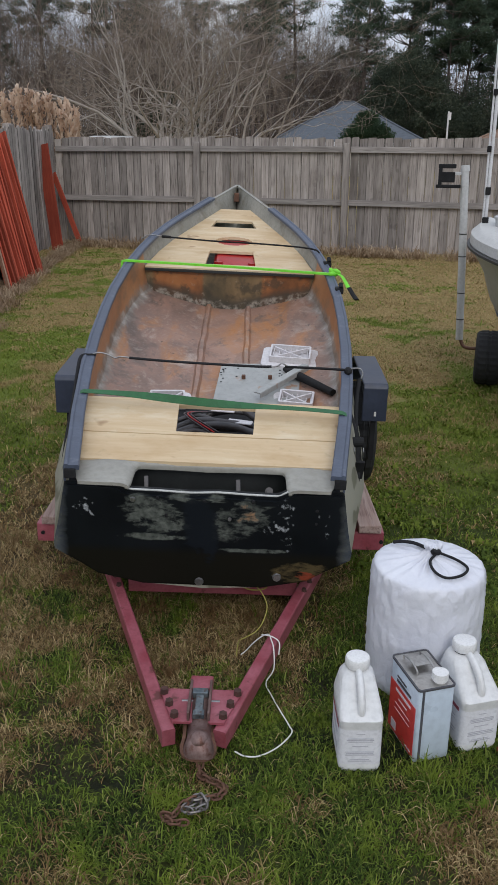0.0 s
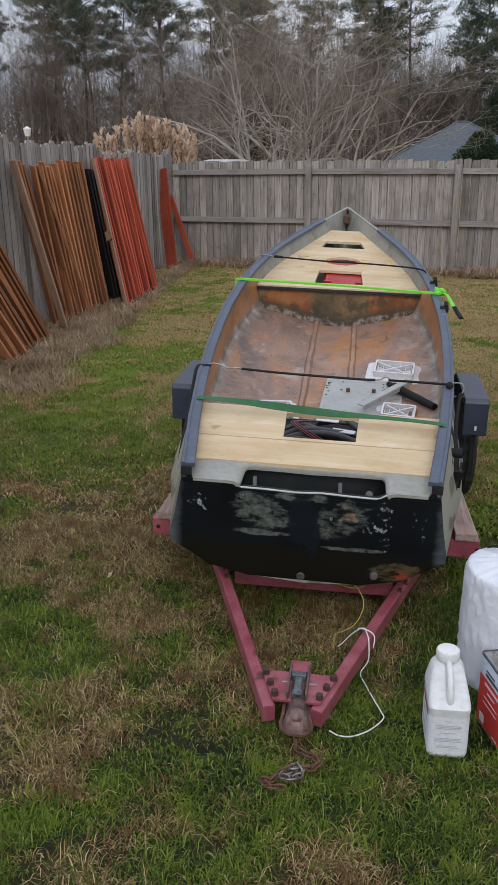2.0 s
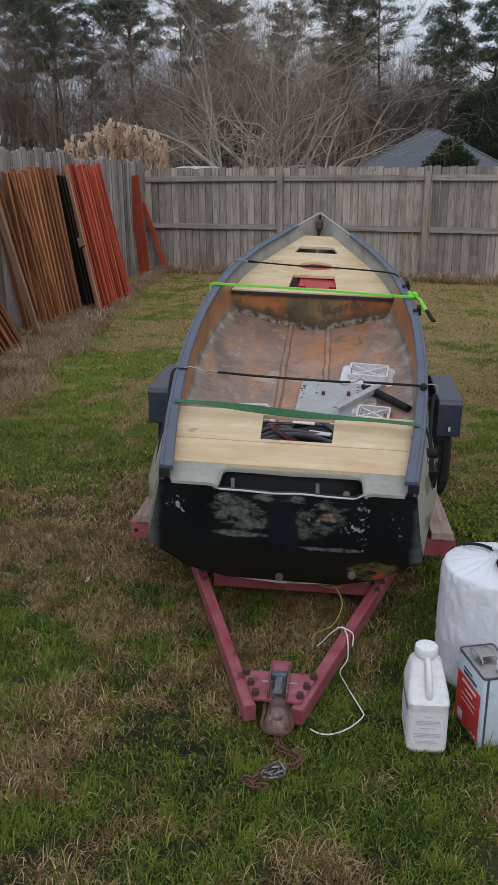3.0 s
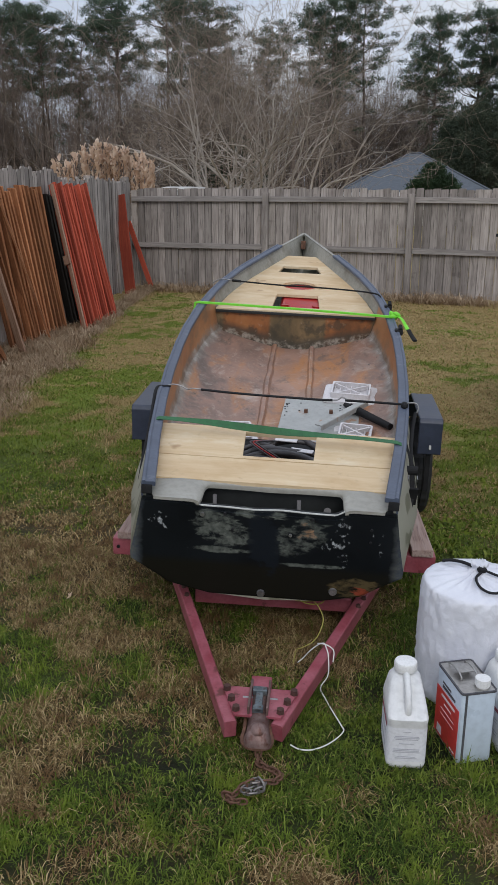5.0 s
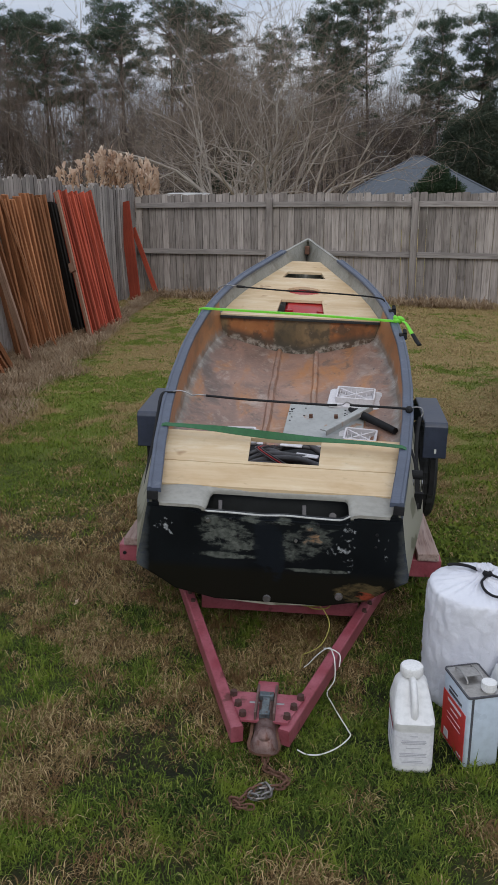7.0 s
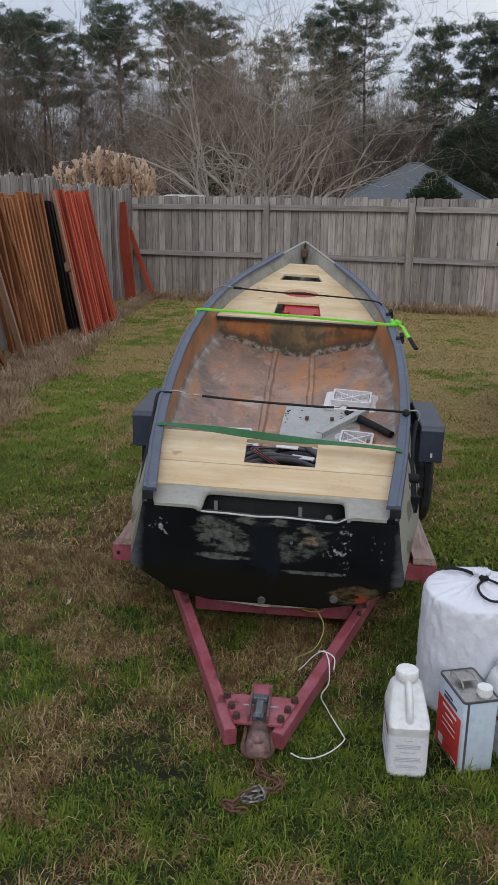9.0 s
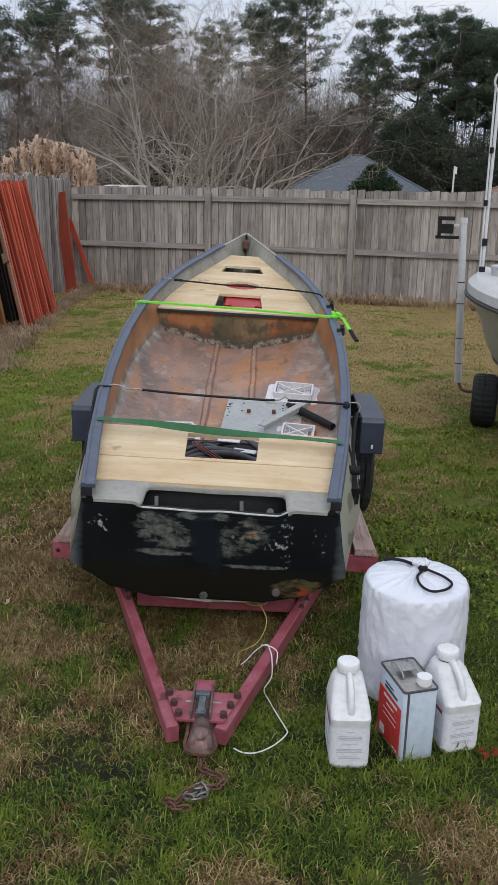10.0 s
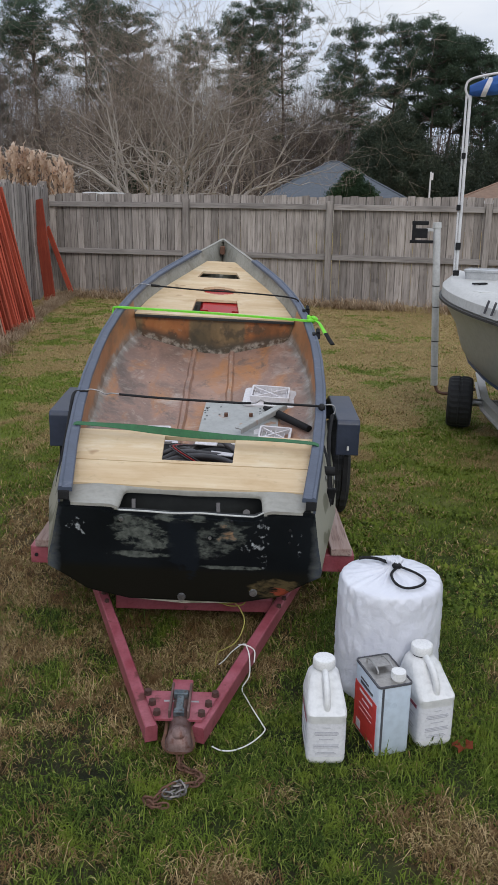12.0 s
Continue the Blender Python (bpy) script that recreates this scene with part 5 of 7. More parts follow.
    part("flange", bm, M["rust"], coup, "bent steel flange round the ball socket")
    bm = bmesh.new()
    bmesh.ops.create_uvsphere(bm, u_segments=20, v_segments=12, radius=0.030, matrix=pose(cx + 0.008, -0.735, 0.098) @ Matrix.Diagonal((1.0, 1.0, 0.95, 1)))
    shade(part("ball_socket", bm, M["coupler"], coup, "domed ball socket"), 80)
    for sx in (-1, 1):
        bm = bmesh.new()
        box(bm, cx + sx * 0.030 - 0.004, cx + sx * 0.030 + 0.004, -0.66, -0.50, 0.095, 0.132, 0.003)
        part("side_wall", bm, M["coupler"], coup)
    bm = bmesh.new()
    box(bm, cx - 0.035, cx + 0.035, -0.535, -0.470, 0.090, 0.124, 0.005)
    part("latch_block", bm, M["trailer"], coup, "red-painted latch block")
    bm = bmesh.new()
    box(bm, cx - 0.012, cx + 0.012, -0.66, -0.54, 0.110, 0.128, 0.004, None)
    box(bm, cx - 0.024, cx + 0.024, -0.57, -0.545, 0.112, 0.134, 0.003)
    box(bm, cx - 0.017, cx + 0.017, -0.66, -0.635, 0.108, 0.126, 0.003)
    part("latch_lever", bm, M["lever"], coup, "worn blue-grey steel latch lever")
    bm = bmesh.new()
    cyl(bm, (cx - 0.055, -0.575, 0.105), (cx + 0.06, -0.575, 0.105), 0.006, 0.006, 8)
    part("latch_pin", bm, M["steel"], coup)
    return th


def wheel_part(th, x, y, z, r, w, axis, n=28):
    """A wheel with its axle along x: tread with blocks, side wall and rim."""
    bm = bmesh.new()
    prof = [(-w / 2 * 0.8, r * 0.60), (-w / 2, r * 0.76), (-w / 2 * 0.97, r * 0.86), (-w / 2 * 0.86, r * 0.935), (-w / 2 * 0.62, r * 0.982), (-0.012, r), (-0.008, r - 0.006), (0.008, r - 0.006), (0.012, r), (w / 2 * 0.62, r * 0.982), (w / 2 * 0.86, r * 0.935), (w / 2 * 0.97, r * 0.86), (w / 2, r * 0.76), (w / 2 * 0.8, r * 0.60)]
    rows = []
    for k in range(n * 2):
        a = math.pi * k / n
        d = 0.005 if k % 2 else 0.0
        rows.append([bm.verts.new((x + px, y + (pr - (d if pr > r * 0.97 else 0)) * math.cos(a), z + (pr - (d if pr > r * 0.97 else 0)) * math.sin(a))) for px, pr in prof])
    for k in range(len(rows)):
        a, b = rows[k], rows[(k + 1) % len(rows)]
        for i in range(len(prof) - 1):
            bm.faces.new((a[i], a[i + 1], b[i + 1], b[i]))
    bmesh.ops.recalc_face_normals(bm, faces=bm.faces)
    tyre = part("tyre", bm, M["tyre"], th, "black rubber tyre")
    bm = bmesh.new()
    cyl(bm, (x - w * 0.3, y, z), (x + w * 0.3, y, z), r * 0.62, r * 0.62, 24)
    cyl(bm, (x - w * 0.42, y, z), (x + w * 0.42, y, z), r * 0.18, r * 0.15, 14)
    part("rim", bm, M["steel"], tyre)
    return tyre


trailer()


# ---- things round the hitch ----
def rounded(hx, hy, r, n=5):
    pts = []
    for cx, cy, a0 in ((hx - r, hy - r, 0), (-hx + r, hy - r, 90), (-hx + r, -hy + r, 180), (hx - r, -hy + r, 270)):
        pts += [(cx + r * math.cos(radians(a0 + 90 * k / n)), cy + r * math.sin(radians(a0 + 90 * k / n))) for k in range(n + 1)]
    return pts


def loft(bm, levels, cap=True):
    """Stacks closed outlines: each level is (height, points)."""
    rows = [[bm.verts.new((x, y, z)) for x, y in pts] for z, pts in levels]
    n = len(rows[0])
    for a, b in zip(rows, rows[1:]):
        for i in range(n):
            bm.faces.new((a[i], a[(i + 1) % n], b[(i + 1) % n], b[i]))
    if cap:
        bm.faces.new(rows[0][::-1])
        bm.faces.new(rows[-1])


def shifted(pts, dy):
    return [(x, y + dy) for x, y in pts]


def jug(m, group="gallon jugs", dirty=False, label="white plastic gallon jug with moulded handle and paper label"):
    th = empty("jug", m, label, "jug", group)
    bm = bmesh.new()
    lv = [(0.0, rounded(0.047, 0.077, 0.018)), (0.006, rounded(0.053, 0.084, 0.02)), (0.018, rounded(0.0555, 0.087, 0.02)), (0.024, rounded(0.0545, 0.086, 0.02)), (0.148, rounded(0.0548, 0.0863, 0.02)),
          (0.153, rounded(0.056, 0.0875, 0.02)), (0.166, rounded(0.0565, 0.088, 0.021)), (0.180, shifted(rounded(0.055, 0.083, 0.024), 0.004)), (0.205, shifted(rounded(0.050, 0.068, 0.028), 0.018)),
          (0.228, shifted(rounded(0.045, 0.054, 0.030), 0.030)), (0.240, shifted(rounded(0.036, 0.042, 0.030), 0.038)), (0.247, shifted(rounded(0.024, 0.024, 0.0235), 0.042)), (0.262, shifted(rounded(0.024, 0.024, 0.0235), 0.042))]
    loft(bm, lv)
    # hollows to both sides of the grip
    for v in bm.verts:
        if 0.17 < v.co.z < 0.236 and v.co.y < 0.0:
            v.co.y += 0.012
    body = part("body", bm, M["white_plastic"], th)
    shade(body, 50)
    bm = bmesh.new()
    sweep(bm, smooth_line([(0, -0.052, 0.160), (0, -0.066, 0.180), (0, -0.060, 0.205), (0, -0.035, 0.232), (0, 0.0, 0.247), (0, 0.025, 0.247)], 6), ring(0.0125, 10, 0.8), (1, 0, 0))
    bmesh.ops.recalc_face_normals(bm, faces=bm.faces)
    shade(part("handle", bm, M["white_plastic"], th), 60)
    bm = bmesh.new()
    n = 40
    rows = []
    for z, r in ((0.252, 0.0315), (0.254, 0.0325), (0.275, 0.0320), (0.279, 0.0300), (0.280, 0.026)):
        rows.append([bm.verts.new(((r + (0.0006 if k % 2 and r > 0.031 else 0)) * math.cos(2 * math.pi * k / n), 0.042 + (r + (0.0006 if k % 2 and r > 0.031 else 0)) * math.sin(2 * math.pi * k / n), z)) for k in range(n)])
    for a, b in zip(rows, rows[1:]):
        for i in range(n):
            bm.faces.new((a[i], a[(i + 1) % n], b[(i + 1) % n], b[i]))
    bm.faces.new(rows[-1]), bm.faces.new(rows[0][::-1])
    shade(part("cap", bm, M["cap"], th, "ribbed white screw cap"), 45)
    if dirty:
        bm = bmesh.new()
        cyl(bm, (0, 0.042, 0.246), (0, 0.042, 0.2515), 0.0275, 0.029, 24)
        part("neck_ring", bm, M["print_dark"], th, "dark residue under the cap")
    # label that wraps the lower body
    bm = bmesh.new()
    o = rounded(0.0556, 0.0872, 0.0205, 5)
    loft(bm, [(0.030, o), (0.140, o)], False)
    lab = part("label", bm, M["label"], th, "pale printed paper label")
    shade(lab, 50)
    r = random.Random(7)
    bm = bmesh.new()
    for z, w in ((0.127, 0.022), (0.112, 0.066), (0.107, 0.070), (0.102, 0.062), (0.088, 0.040), (0.070, 0.074), (0.065, 0.070), (0.060, 0.074), (0.045, 0.05), (0.040, 0.06)):
        box(bm, -w / 2 - 0.002, w / 2 - 0.002, -0.0882, -0.0876, z, z + 0.0025)
    for z, w in ((0.12, 0.06), (0.10, 0.09), (0.09, 0.085), (0.06, 0.10), (0.05, 0.09)):
        box(bm, -0.0566, -0.0560, -w / 2, w / 2, z, z + 0.003)
    tagged(part("print", bm, M["print"], lab), kind="stuff")
    bm = bmesh.new()
    box(bm, -0.0568, -0.0560, -0.060, 0.060, 0.127, 0.138)
    part("title_band", bm, M["maroon"], lab)
    return th


jug(pose(0.431, 2.198, 0.004, 0, 0, 16) @ Matrix.Diagonal((1.10, 1.07, 1.07, 1)))
jug(pose(0.737, 2.372, 0.004, 0, 0, 30) @ Matrix.Diagonal((1.12, 1.07, 1.07, 1)), dirty=True)


def can(m):
    th = empty("solvent_can", m, "rectangular metal gallon can with a red label and white cap", "can")
    hx, hy, h = 0.0525, 0.083, 0.232
    bm = bmesh.new()
    o = rounded(hx, hy, 0.009, 3)
    loft(bm, [(0.0, rounded(hx - 0.002, hy - 0.002, 0.008, 3)), (0.004, o), (h - 0.002, o), (h, rounded(hx - 0.001, hy - 0.001, 0.008, 3))])
    shade(part("body", bm, M["can_blue"], th, "pale blue-white painted can body"), 40)
    bm = bmesh.new()
    n = len(o)
    outer, inner = rounded(hx + 0.0025, hy + 0.0025, 0.011, 3), rounded(hx - 0.002, hy - 0.002, 0.008, 3)
    rows = [[bm.verts.new((x, y, z)) for x, y in pts] for z, pts in ((h - 0.002, outer), (h + 0.004, outer), (h + 0.004, inner), (h - 0.001, inner))]
    for a, b in zip(rows, rows[1:]):
        for i in range(n):
            bm.faces.new((a[i], a[(i + 1) % n], b[(i + 1) % n], b[i]))
    part("rim", bm, M["print_dark"], th, "dark folded top rim")
    bm = bmesh.new()
    loft(bm, [(h + 0.0005, inner), (h + 0.002, inner)])
    part("top", bm, M["tin"], th, "scuffed bare tin top")
    bm = bmesh.new()
    hp = smooth_line([(-0.028, 0.062, h + 0.003), (-0.028, 0.058, h + 0.014), (-0.026, 0.02, h + 0.020), (-0.026, -0.012, h + 0.014), (-0.026, -0.016, h + 0.003)], 5)
    for dx in (0.0, 0.050):
        sweep(bm, [p + Vector((dx, 0, 0)) for p in hp], ring(0.0028, 6), (1, 0, 0))
    box(bm, -0.026, 0.022, 0.0, 0.044, h + 0.016, h + 0.0185, 0.001)
    part("handle", bm, M["tin"], th, "folded tin strap handle")
    bm = bmesh.new()
    cyl(bm, (0.022, -0.052, h + 0.002), (0.022, -0.052, h + 0.010), 0.019, 0.019, 24)
    cyl(bm, (0.022, -0.052, h + 0.008), (0.022, -0.052, h + 0.028), 0.0225, 0.0215, 28)
    shade(part("cap", bm, M["cap"], th, "white plastic screw cap"), 40)
    # label on the wide side, dark seam on the corner
    bm = bmesh.new()
    box(bm, -hx - 0.0012, -hx + 0.001, -hy + 0.012, hy - 0.004, 0.010, 0.168)
    lab = part("label", bm, M["red_label"], th, "red printed label")
    bm = bmesh.new()
    for y, z, w, hh in ((0.0, 0.178, 0.085, 0.009), (0.015, 0.193, 0.055, 0.006)):
        box(bm, -hx - 0.0011, -hx + 0.001, y - w / 2, y + w / 2, z, z + hh)
    tagged(part("print", bm, M["print_dark"], th), kind="stuff")
    bm = bmesh.new()
    for y, z, w, hh in ((0.0, 0.148, 0.09, 0.008), (0.0, 0.128, 0.05, 0.004), (0.0, 0.108, 0.09, 0.002), (0.045, 0.018, 0.03, 0.028), (-0.045, 0.018, 0.03, 0.004), (0.0, 0.09, 0.09, 0.0015)):
        box(bm, -hx - 0.0019, -hx, y - w / 2, y + w / 2, z, z + hh)
    tagged(part("print", bm, M["label"], lab), kind="stuff")
    bm = bmesh.new()
    box(bm, -hx + 0.010, -hx + 0.017, -hy - 0.0012, -hy + 0.001, 0.004, h - 0.004)
    part("seam", bm, M["print_dark"], th, "dark vertical seam")
    return th


can(pose(0.604, 2.295, 0.004, 0, 0, 31) @ Matrix.Scale(1.07, 4))


def bag():
    th = empty("laundry_bag", pose(0.585, 2.625, 0.0, 0, 0, 5), "stuffed white plastic drawstring bag standing on the grass", "bag")
    bm = bmesh.new()
    n = 120
    prof = [(0.0, 0.005), (0.14, 0.004), (0.172, 0.012), (0.181, 0.05), (0.184, 0.12), (0.185, 0.20), (0.184, 0.28), (0.183, 0.35), (0.181, 0.40), (0.175, 0.425), (0.158, 0.434), (0.12, 0.441), (0.08, 0.446), (0.05, 0.450), (0.03, 0.456), (0.022, 0.470), (0.030, 0.486), (0.018, 0.492)]
    prof = [p for p in smooth_line([(r, 0, z) for r, z in prof], 4)]
    rows = []
    for p in prof[1:]:
        r0, z0 = max(p.x, 0.001), p.z
        row = []
        for k in range(n):
            a = 2 * math.pi * k / n
            q = Vector((math.cos(a) * 3.1, math.sin(a) * 3.1, z0 * 9))
            side = 0.005 * noise.noise(q * 1.3) + 0.006 * noise.noise(q * 3.4 + Vector((7, 0, 0))) + 0.003 * noise.noise(q * 8)
            fold = 0.005 * math.sin(a * 17 + 2 * noise.noise(q)) * math.exp(-((r0 - 0.06) / 0.05) ** 2) * (z0 > 0.42)
            r = r0 + (side if z0 < 0.425 else 0.3 * side)
            row.append(bm.verts.new((r * math.cos(a) + (0.01 if z0 > 0.46 else 0), r * math.sin(a) + (0.02 if z0 > 0.46 else 0), z0 + fold + (0.004 * noise.noise(q * 2) if z0 > 0.42 else 0))))
        rows.append(row)
    for a, b in zip(rows, rows[1:]):
        for i in range(n):
            bm.faces.new((a[i], a[(i + 1) % n], b[(i + 1) % n], b[i]))
    bm.faces.new(rows[-1])
    bmesh.ops.recalc_face_normals(bm, faces=bm.faces)
    shade(part("sack", bm, M["bag"], th, "crumpled white plastic"), 80)
    rope("drawstring", [(-0.115, 0.09, 0.447), (-0.09, 0.085, 0.455), (-0.05, 0.075, 0.458), (-0.01, 0.035, 0.464), (0.012, 0.004, 0.470), (0.02, -0.01, 0.468)], 0.006, M["black"], th, 6, label="black drawstring")
    rope("drawstring", [(0.02, -0.01, 0.470), (0.0, -0.05, 0.460), (0.015, -0.10, 0.452), (0.05, -0.125, 0.449), (0.095, -0.10, 0.449), (0.115, -0.055, 0.451), (0.085, -0.02, 0.458), (0.03, -0.008, 0.472)], 0.0045, M["black"], th, 6, label="black drawstring loop")
    bm = bmesh.new()
    box(bm, -0.015, 0.015, -0.010, 0.010, -0.009, 0.009, 0.005, pose(0.018, -0.006, 0.474, 20, 10, 30))
    part("knot", bm, M["black"], th)
    return th


bag()


def chain():
    th = empty("safety_chain", pose(0, 0, 0), "rusty safety chain heaped on the grass below the coupler", "chain")
    line = smooth_line([(0.022, 1.985, 0.055), (0.030, 1.957, 0.03), (0.061, 1.942, 0.03), (0.098, 1.932, 0.03), (0.114, 1.915, 0.035), (0.108, 1.886, 0.035), (0.080, 1.866, 0.04), (0.050, 1.848, 0.035), (0.030, 1.822, 0.035), (0.052, 1.812, 0.04), (0.082, 1.836, 0.04), (0.066, 1.858, 0.05), (0.034, 1.835, 0.045), (0.010, 1.795, 0.03), (-0.012, 1.790, 0.03), (0.012, 1.772, 0.03), (0.055, 1.778, 0.035)], 2)
    for k, (a, b) in enumerate(zip(line, line[1:])):
        bm = bmesh.new()
        d = b - a
        m = Matrix.Translation((a + b) / 2) @ d.to_track_quat("X", "Z").to_matrix().to_4x4() @ pose(0, 0, 0, 90 * (k % 2) + 15 * math.sin(k), 0, 0)
        pts = [m @ Vector((0.011 * math.copysign(1, math.cos(t)) * min(1, abs(math.cos(t)) * 1.6) + 0.004 * math.cos(t), 0.0095 * math.sin(t), 0)) for t in (2 * math.pi * j / 12 for j in range(12))]
        sweep(bm, pts, ring(0.0034, 5), m.to_3x3() @ Vector((0, 0, 1)), True)
        part("link", bm, M["chain"] if 11 < k < 23 else M["rust"], th)


chain()


def wires():
    a = rope("light_wire", [(-0.018, 2.531, 0.03), (0.002, 2.535, 0.05), (0.030, 2.530, 0.09), (0.062, 2.525, 0.125), (0.086, 2.514, 0.142), (0.100, 2.490, 0.142), (0.118, 2.455, 0.130), (0.125, 2.43, 0.07), (0.106, 2.404, 0.03), (0.140, 2.345, 0.03), (0.184, 2.280, 0.03), (0.225, 2.222, 0.03), (0.240, 2.190, 0.03), (0.215, 2.122, 0.03), (0.174, 2.072, 0.03), (0.133, 2.058, 0.03), (0.098, 2.069, 0.03)], 0.0023, M["wire_white"])
    lashing = rope("light_wire", [(0.062, 2.515, 0.136), (0.085, 2.505, 0.144), (0.110, 2.500, 0.142), (0.128, 2.495, 0.128), (0.132, 2.470, 0.100)], 0.0022, M["wire_white"])
    tagged(lashing, "white wire lashed round the trailer arm", "wire")
    tagged(a, "white trailer light wire trailing over the grass", "wire")
    b = rope("loose_wire", [(-0.03, 2.775, 0.165), (0.0, 2.755, 0.15), (0.026, 2.73, 0.115), (0.022, 2.695, 0.075), (0.005, 2.66, 0.05), (-0.03, 2.635, 0.032), (-0.046, 2.615, 0.03), (-0.040, 2.57, 0.03), (-0.030, 2.525, 0.03)], 0.0022, M["wire_yellow"])
    tagged(b, "yellow trailer light wire hanging under the transom", "wire")
    bm = bmesh.new()
    for k, (dx, dz, r) in enumerate(((0.0, 0.0, 0.035), (0.02, 0.012, 0.028), (-0.02, -0.008, 0.03))):
        pts = [Vector((-0.045 + dx + r * 1.6 * math.cos(t), 2.80 + 0.02 * math.sin(t + k), 0.16 + dz + r * 0.5 * math.sin(t))) for t in (2 * math.pi * j / 20 for j in range(20))]
        sweep(bm, pts, ring(0.0025, 5), (0, 1, 0), True)
    tagged(part("wire_coil", bm, M["wire_yellow"]), "small tangle of yellow wire on the cross member", "wire")


wires()


def fallen_leaves():
    r = random.Random(5)
    for x, y in ((0.845, 2.30), (0.88, 2.30), (0.852, 2.27), (-1.09, 2.69)):
        bm = bmesh.new()
        pts = [(0.6 * a, 0.6 * b) for a, b in ((0, -0.03), (0.014, -0.008), (0.028, 0.0), (0.012, 0.008), (0.006, 0.032), (-0.008, 0.010), (-0.026, 0.004), (-0.012, -0.010))]
        vs = [bm.verts.new((a, b, 0.018 + 0.012 * math.sin(a * 90) + r.uniform(0, 0.008))) for a, b in pts]
        c = bm.verts.new((0, 0, 0.03))
        for i in range(len(vs)):
            bm.faces.new((vs[i], vs[(i + 1) % len(vs)], c))
        g = bmesh.ops.extrude_face_region(bm, geom=bm.faces[:])
        bmesh.ops.translate(bm, vec=(0, 0, -0.0008), verts=[v for v in g["geom"] if isinstance(v, bmesh.types.BMVert)])
        tan = x < 0
        ob = part("fallen_leaf", bm, M["dead_leaf"] if tan else M["orange_leaf"])
        ob.matrix_world = pose(x, y, 0.01, r.uniform(-20, 20), r.uniform(-20, 20), r.uniform(0, 360))
        tagged(ob, "dry tan leaf fallen on the grass" if tan else "dry orange leaf fallen on the grass", "leaf", "fallen leaves")


fallen_leaves()


# ---- loose things on and in the skiff ----
def on_boat(ob, label, category, group=""):
    ob.matrix_world = BOAT
    return tagged(ob, label, category, group)


def boat_gear():
    g = lambda s, dz=0.0: sheer(s) + dz
    fl = lambda s: keel(s) + 0.045
    # neon tie over the foredeck
    th = empty("tie_strap", BOAT, "neon green webbing strap knotted to the gunwale", "strap")
    bm = bmesh.new()
    line = [Vector((-0.648, 2.37, g(2.37, -0.02))), Vector((-0.643, 2.37, g(2.37, 0.028))), Vector((-0.62, 2.37, g(2.37, 0.032))), Vector((0.0, 2.33, g(2.33, 0.036))), Vector((0.62, 2.29, g(2.29, 0.032)))]
    sweep(bm, line, [(-0.015, -0.006), (0.015, -0.006), (0.015, 0.006), (-0.015, 0.006)])
    bmesh.ops.recalc_face_normals(bm, faces=bm.faces)
    part("webbing", bm, M["neon"], th)
    bm = bmesh.new()
    for k, (dx, dz, rr) in enumerate(((0, 0, 0.026), (0.02, 0.012, 0.022), (-0.012, 0.012, 0.02))):
        bmesh.ops.create_icosphere(bm, subdivisions=2, radius=rr, matrix=pose(0.625 + dx, 2.29, g(2.29, 0.035) + dz, 20 * k, 30 * k, 15) @ Matrix.Diagonal((1.3, 0.8, 0.75, 1)))
    shade(part("knot", bm, M["neon"], th), 80)
    rope("tail", [(0.64, 2.29, g(2.29, 0.04)), (0.675, 2.27, g(2.29, 0.025)), (0.70, 2.24, g(2.29, -0.01)), (0.715, 2.20, g(2.29, -0.035))], 0.014, M["neon"], th, 6, 0.35)
    rope("tail_end", [(0.715, 2.20, g(2.29, -0.03)), (0.735, 2.17, g(2.29, -0.06)), (0.755, 2.13, g(2.29, -0.085))], 0.018, M["black"], th, 6, 0.4, label="black strap end")
    # green webbing twisted over the stern deck
    bm = bmesh.new()
    n, rows = 60, []
    for k in range(n + 1):
        u = k / n
        x = -0.566 + 1.116 * u
        s = 0.555 - 0.11 * u
        z = g(s, 0.030 + 0.004 * math.sin(u * 9))
        z = min(z, g(s, 0.034))
        if u < 0.03 or u > 0.97:
            z -= 0.016 * (1 - min(u, 1 - u) / 0.03)
        tw = radians(8 + 62 * math.exp(-((u - 0.42) / 0.20) ** 2))
        hw = 0.016
        rows.append([bm.verts.new((x, s + sy * hw * math.cos(tw), z - sy * hw * math.sin(tw) * -1 + dz)) for sy, dz in ((-1, -0.001), (1, -0.001), (1, 0.001), (-1, 0.001))])
    for a, b in zip(rows, rows[1:]):
        for i in range(4):
            bm.faces.new((a[i], a[(i + 1) % 4], b[(i + 1) % 4], b[i]))
    bm.faces.new(rows[0]), bm.faces.new(rows[-1][::-1])
    bmesh.ops.recalc_face_normals(bm, faces=bm.faces)
    on_boat(part("ratchet_strap", bm, M["green_strap"]), "dark green webbing strap twisted across the stern deck", "strap")
    # black bungees with hooks
    th = empty("bungee_cord", BOAT, "black rubber tie-down with steel hooks across the cockpit", "bungee")
    z1 = g(0.92, 0.03)
    rope("cord", [(-0.40, 0.95, z1 - 0.005), (-0.2, 0.945, z1 - 0.012), (0.15, 0.925, z1 - 0.012), (0.24, 0.918, z1 - 0.008)], 0.0085, M["black"], th, 5, 0.7)
    rope("cord", [(0.30, 0.912, z1 - 0.004), (0.45, 0.895, z1), (0.58, 0.88, z1 + 0.002)], 0.0075, M["black"], th, 5, 0.8)
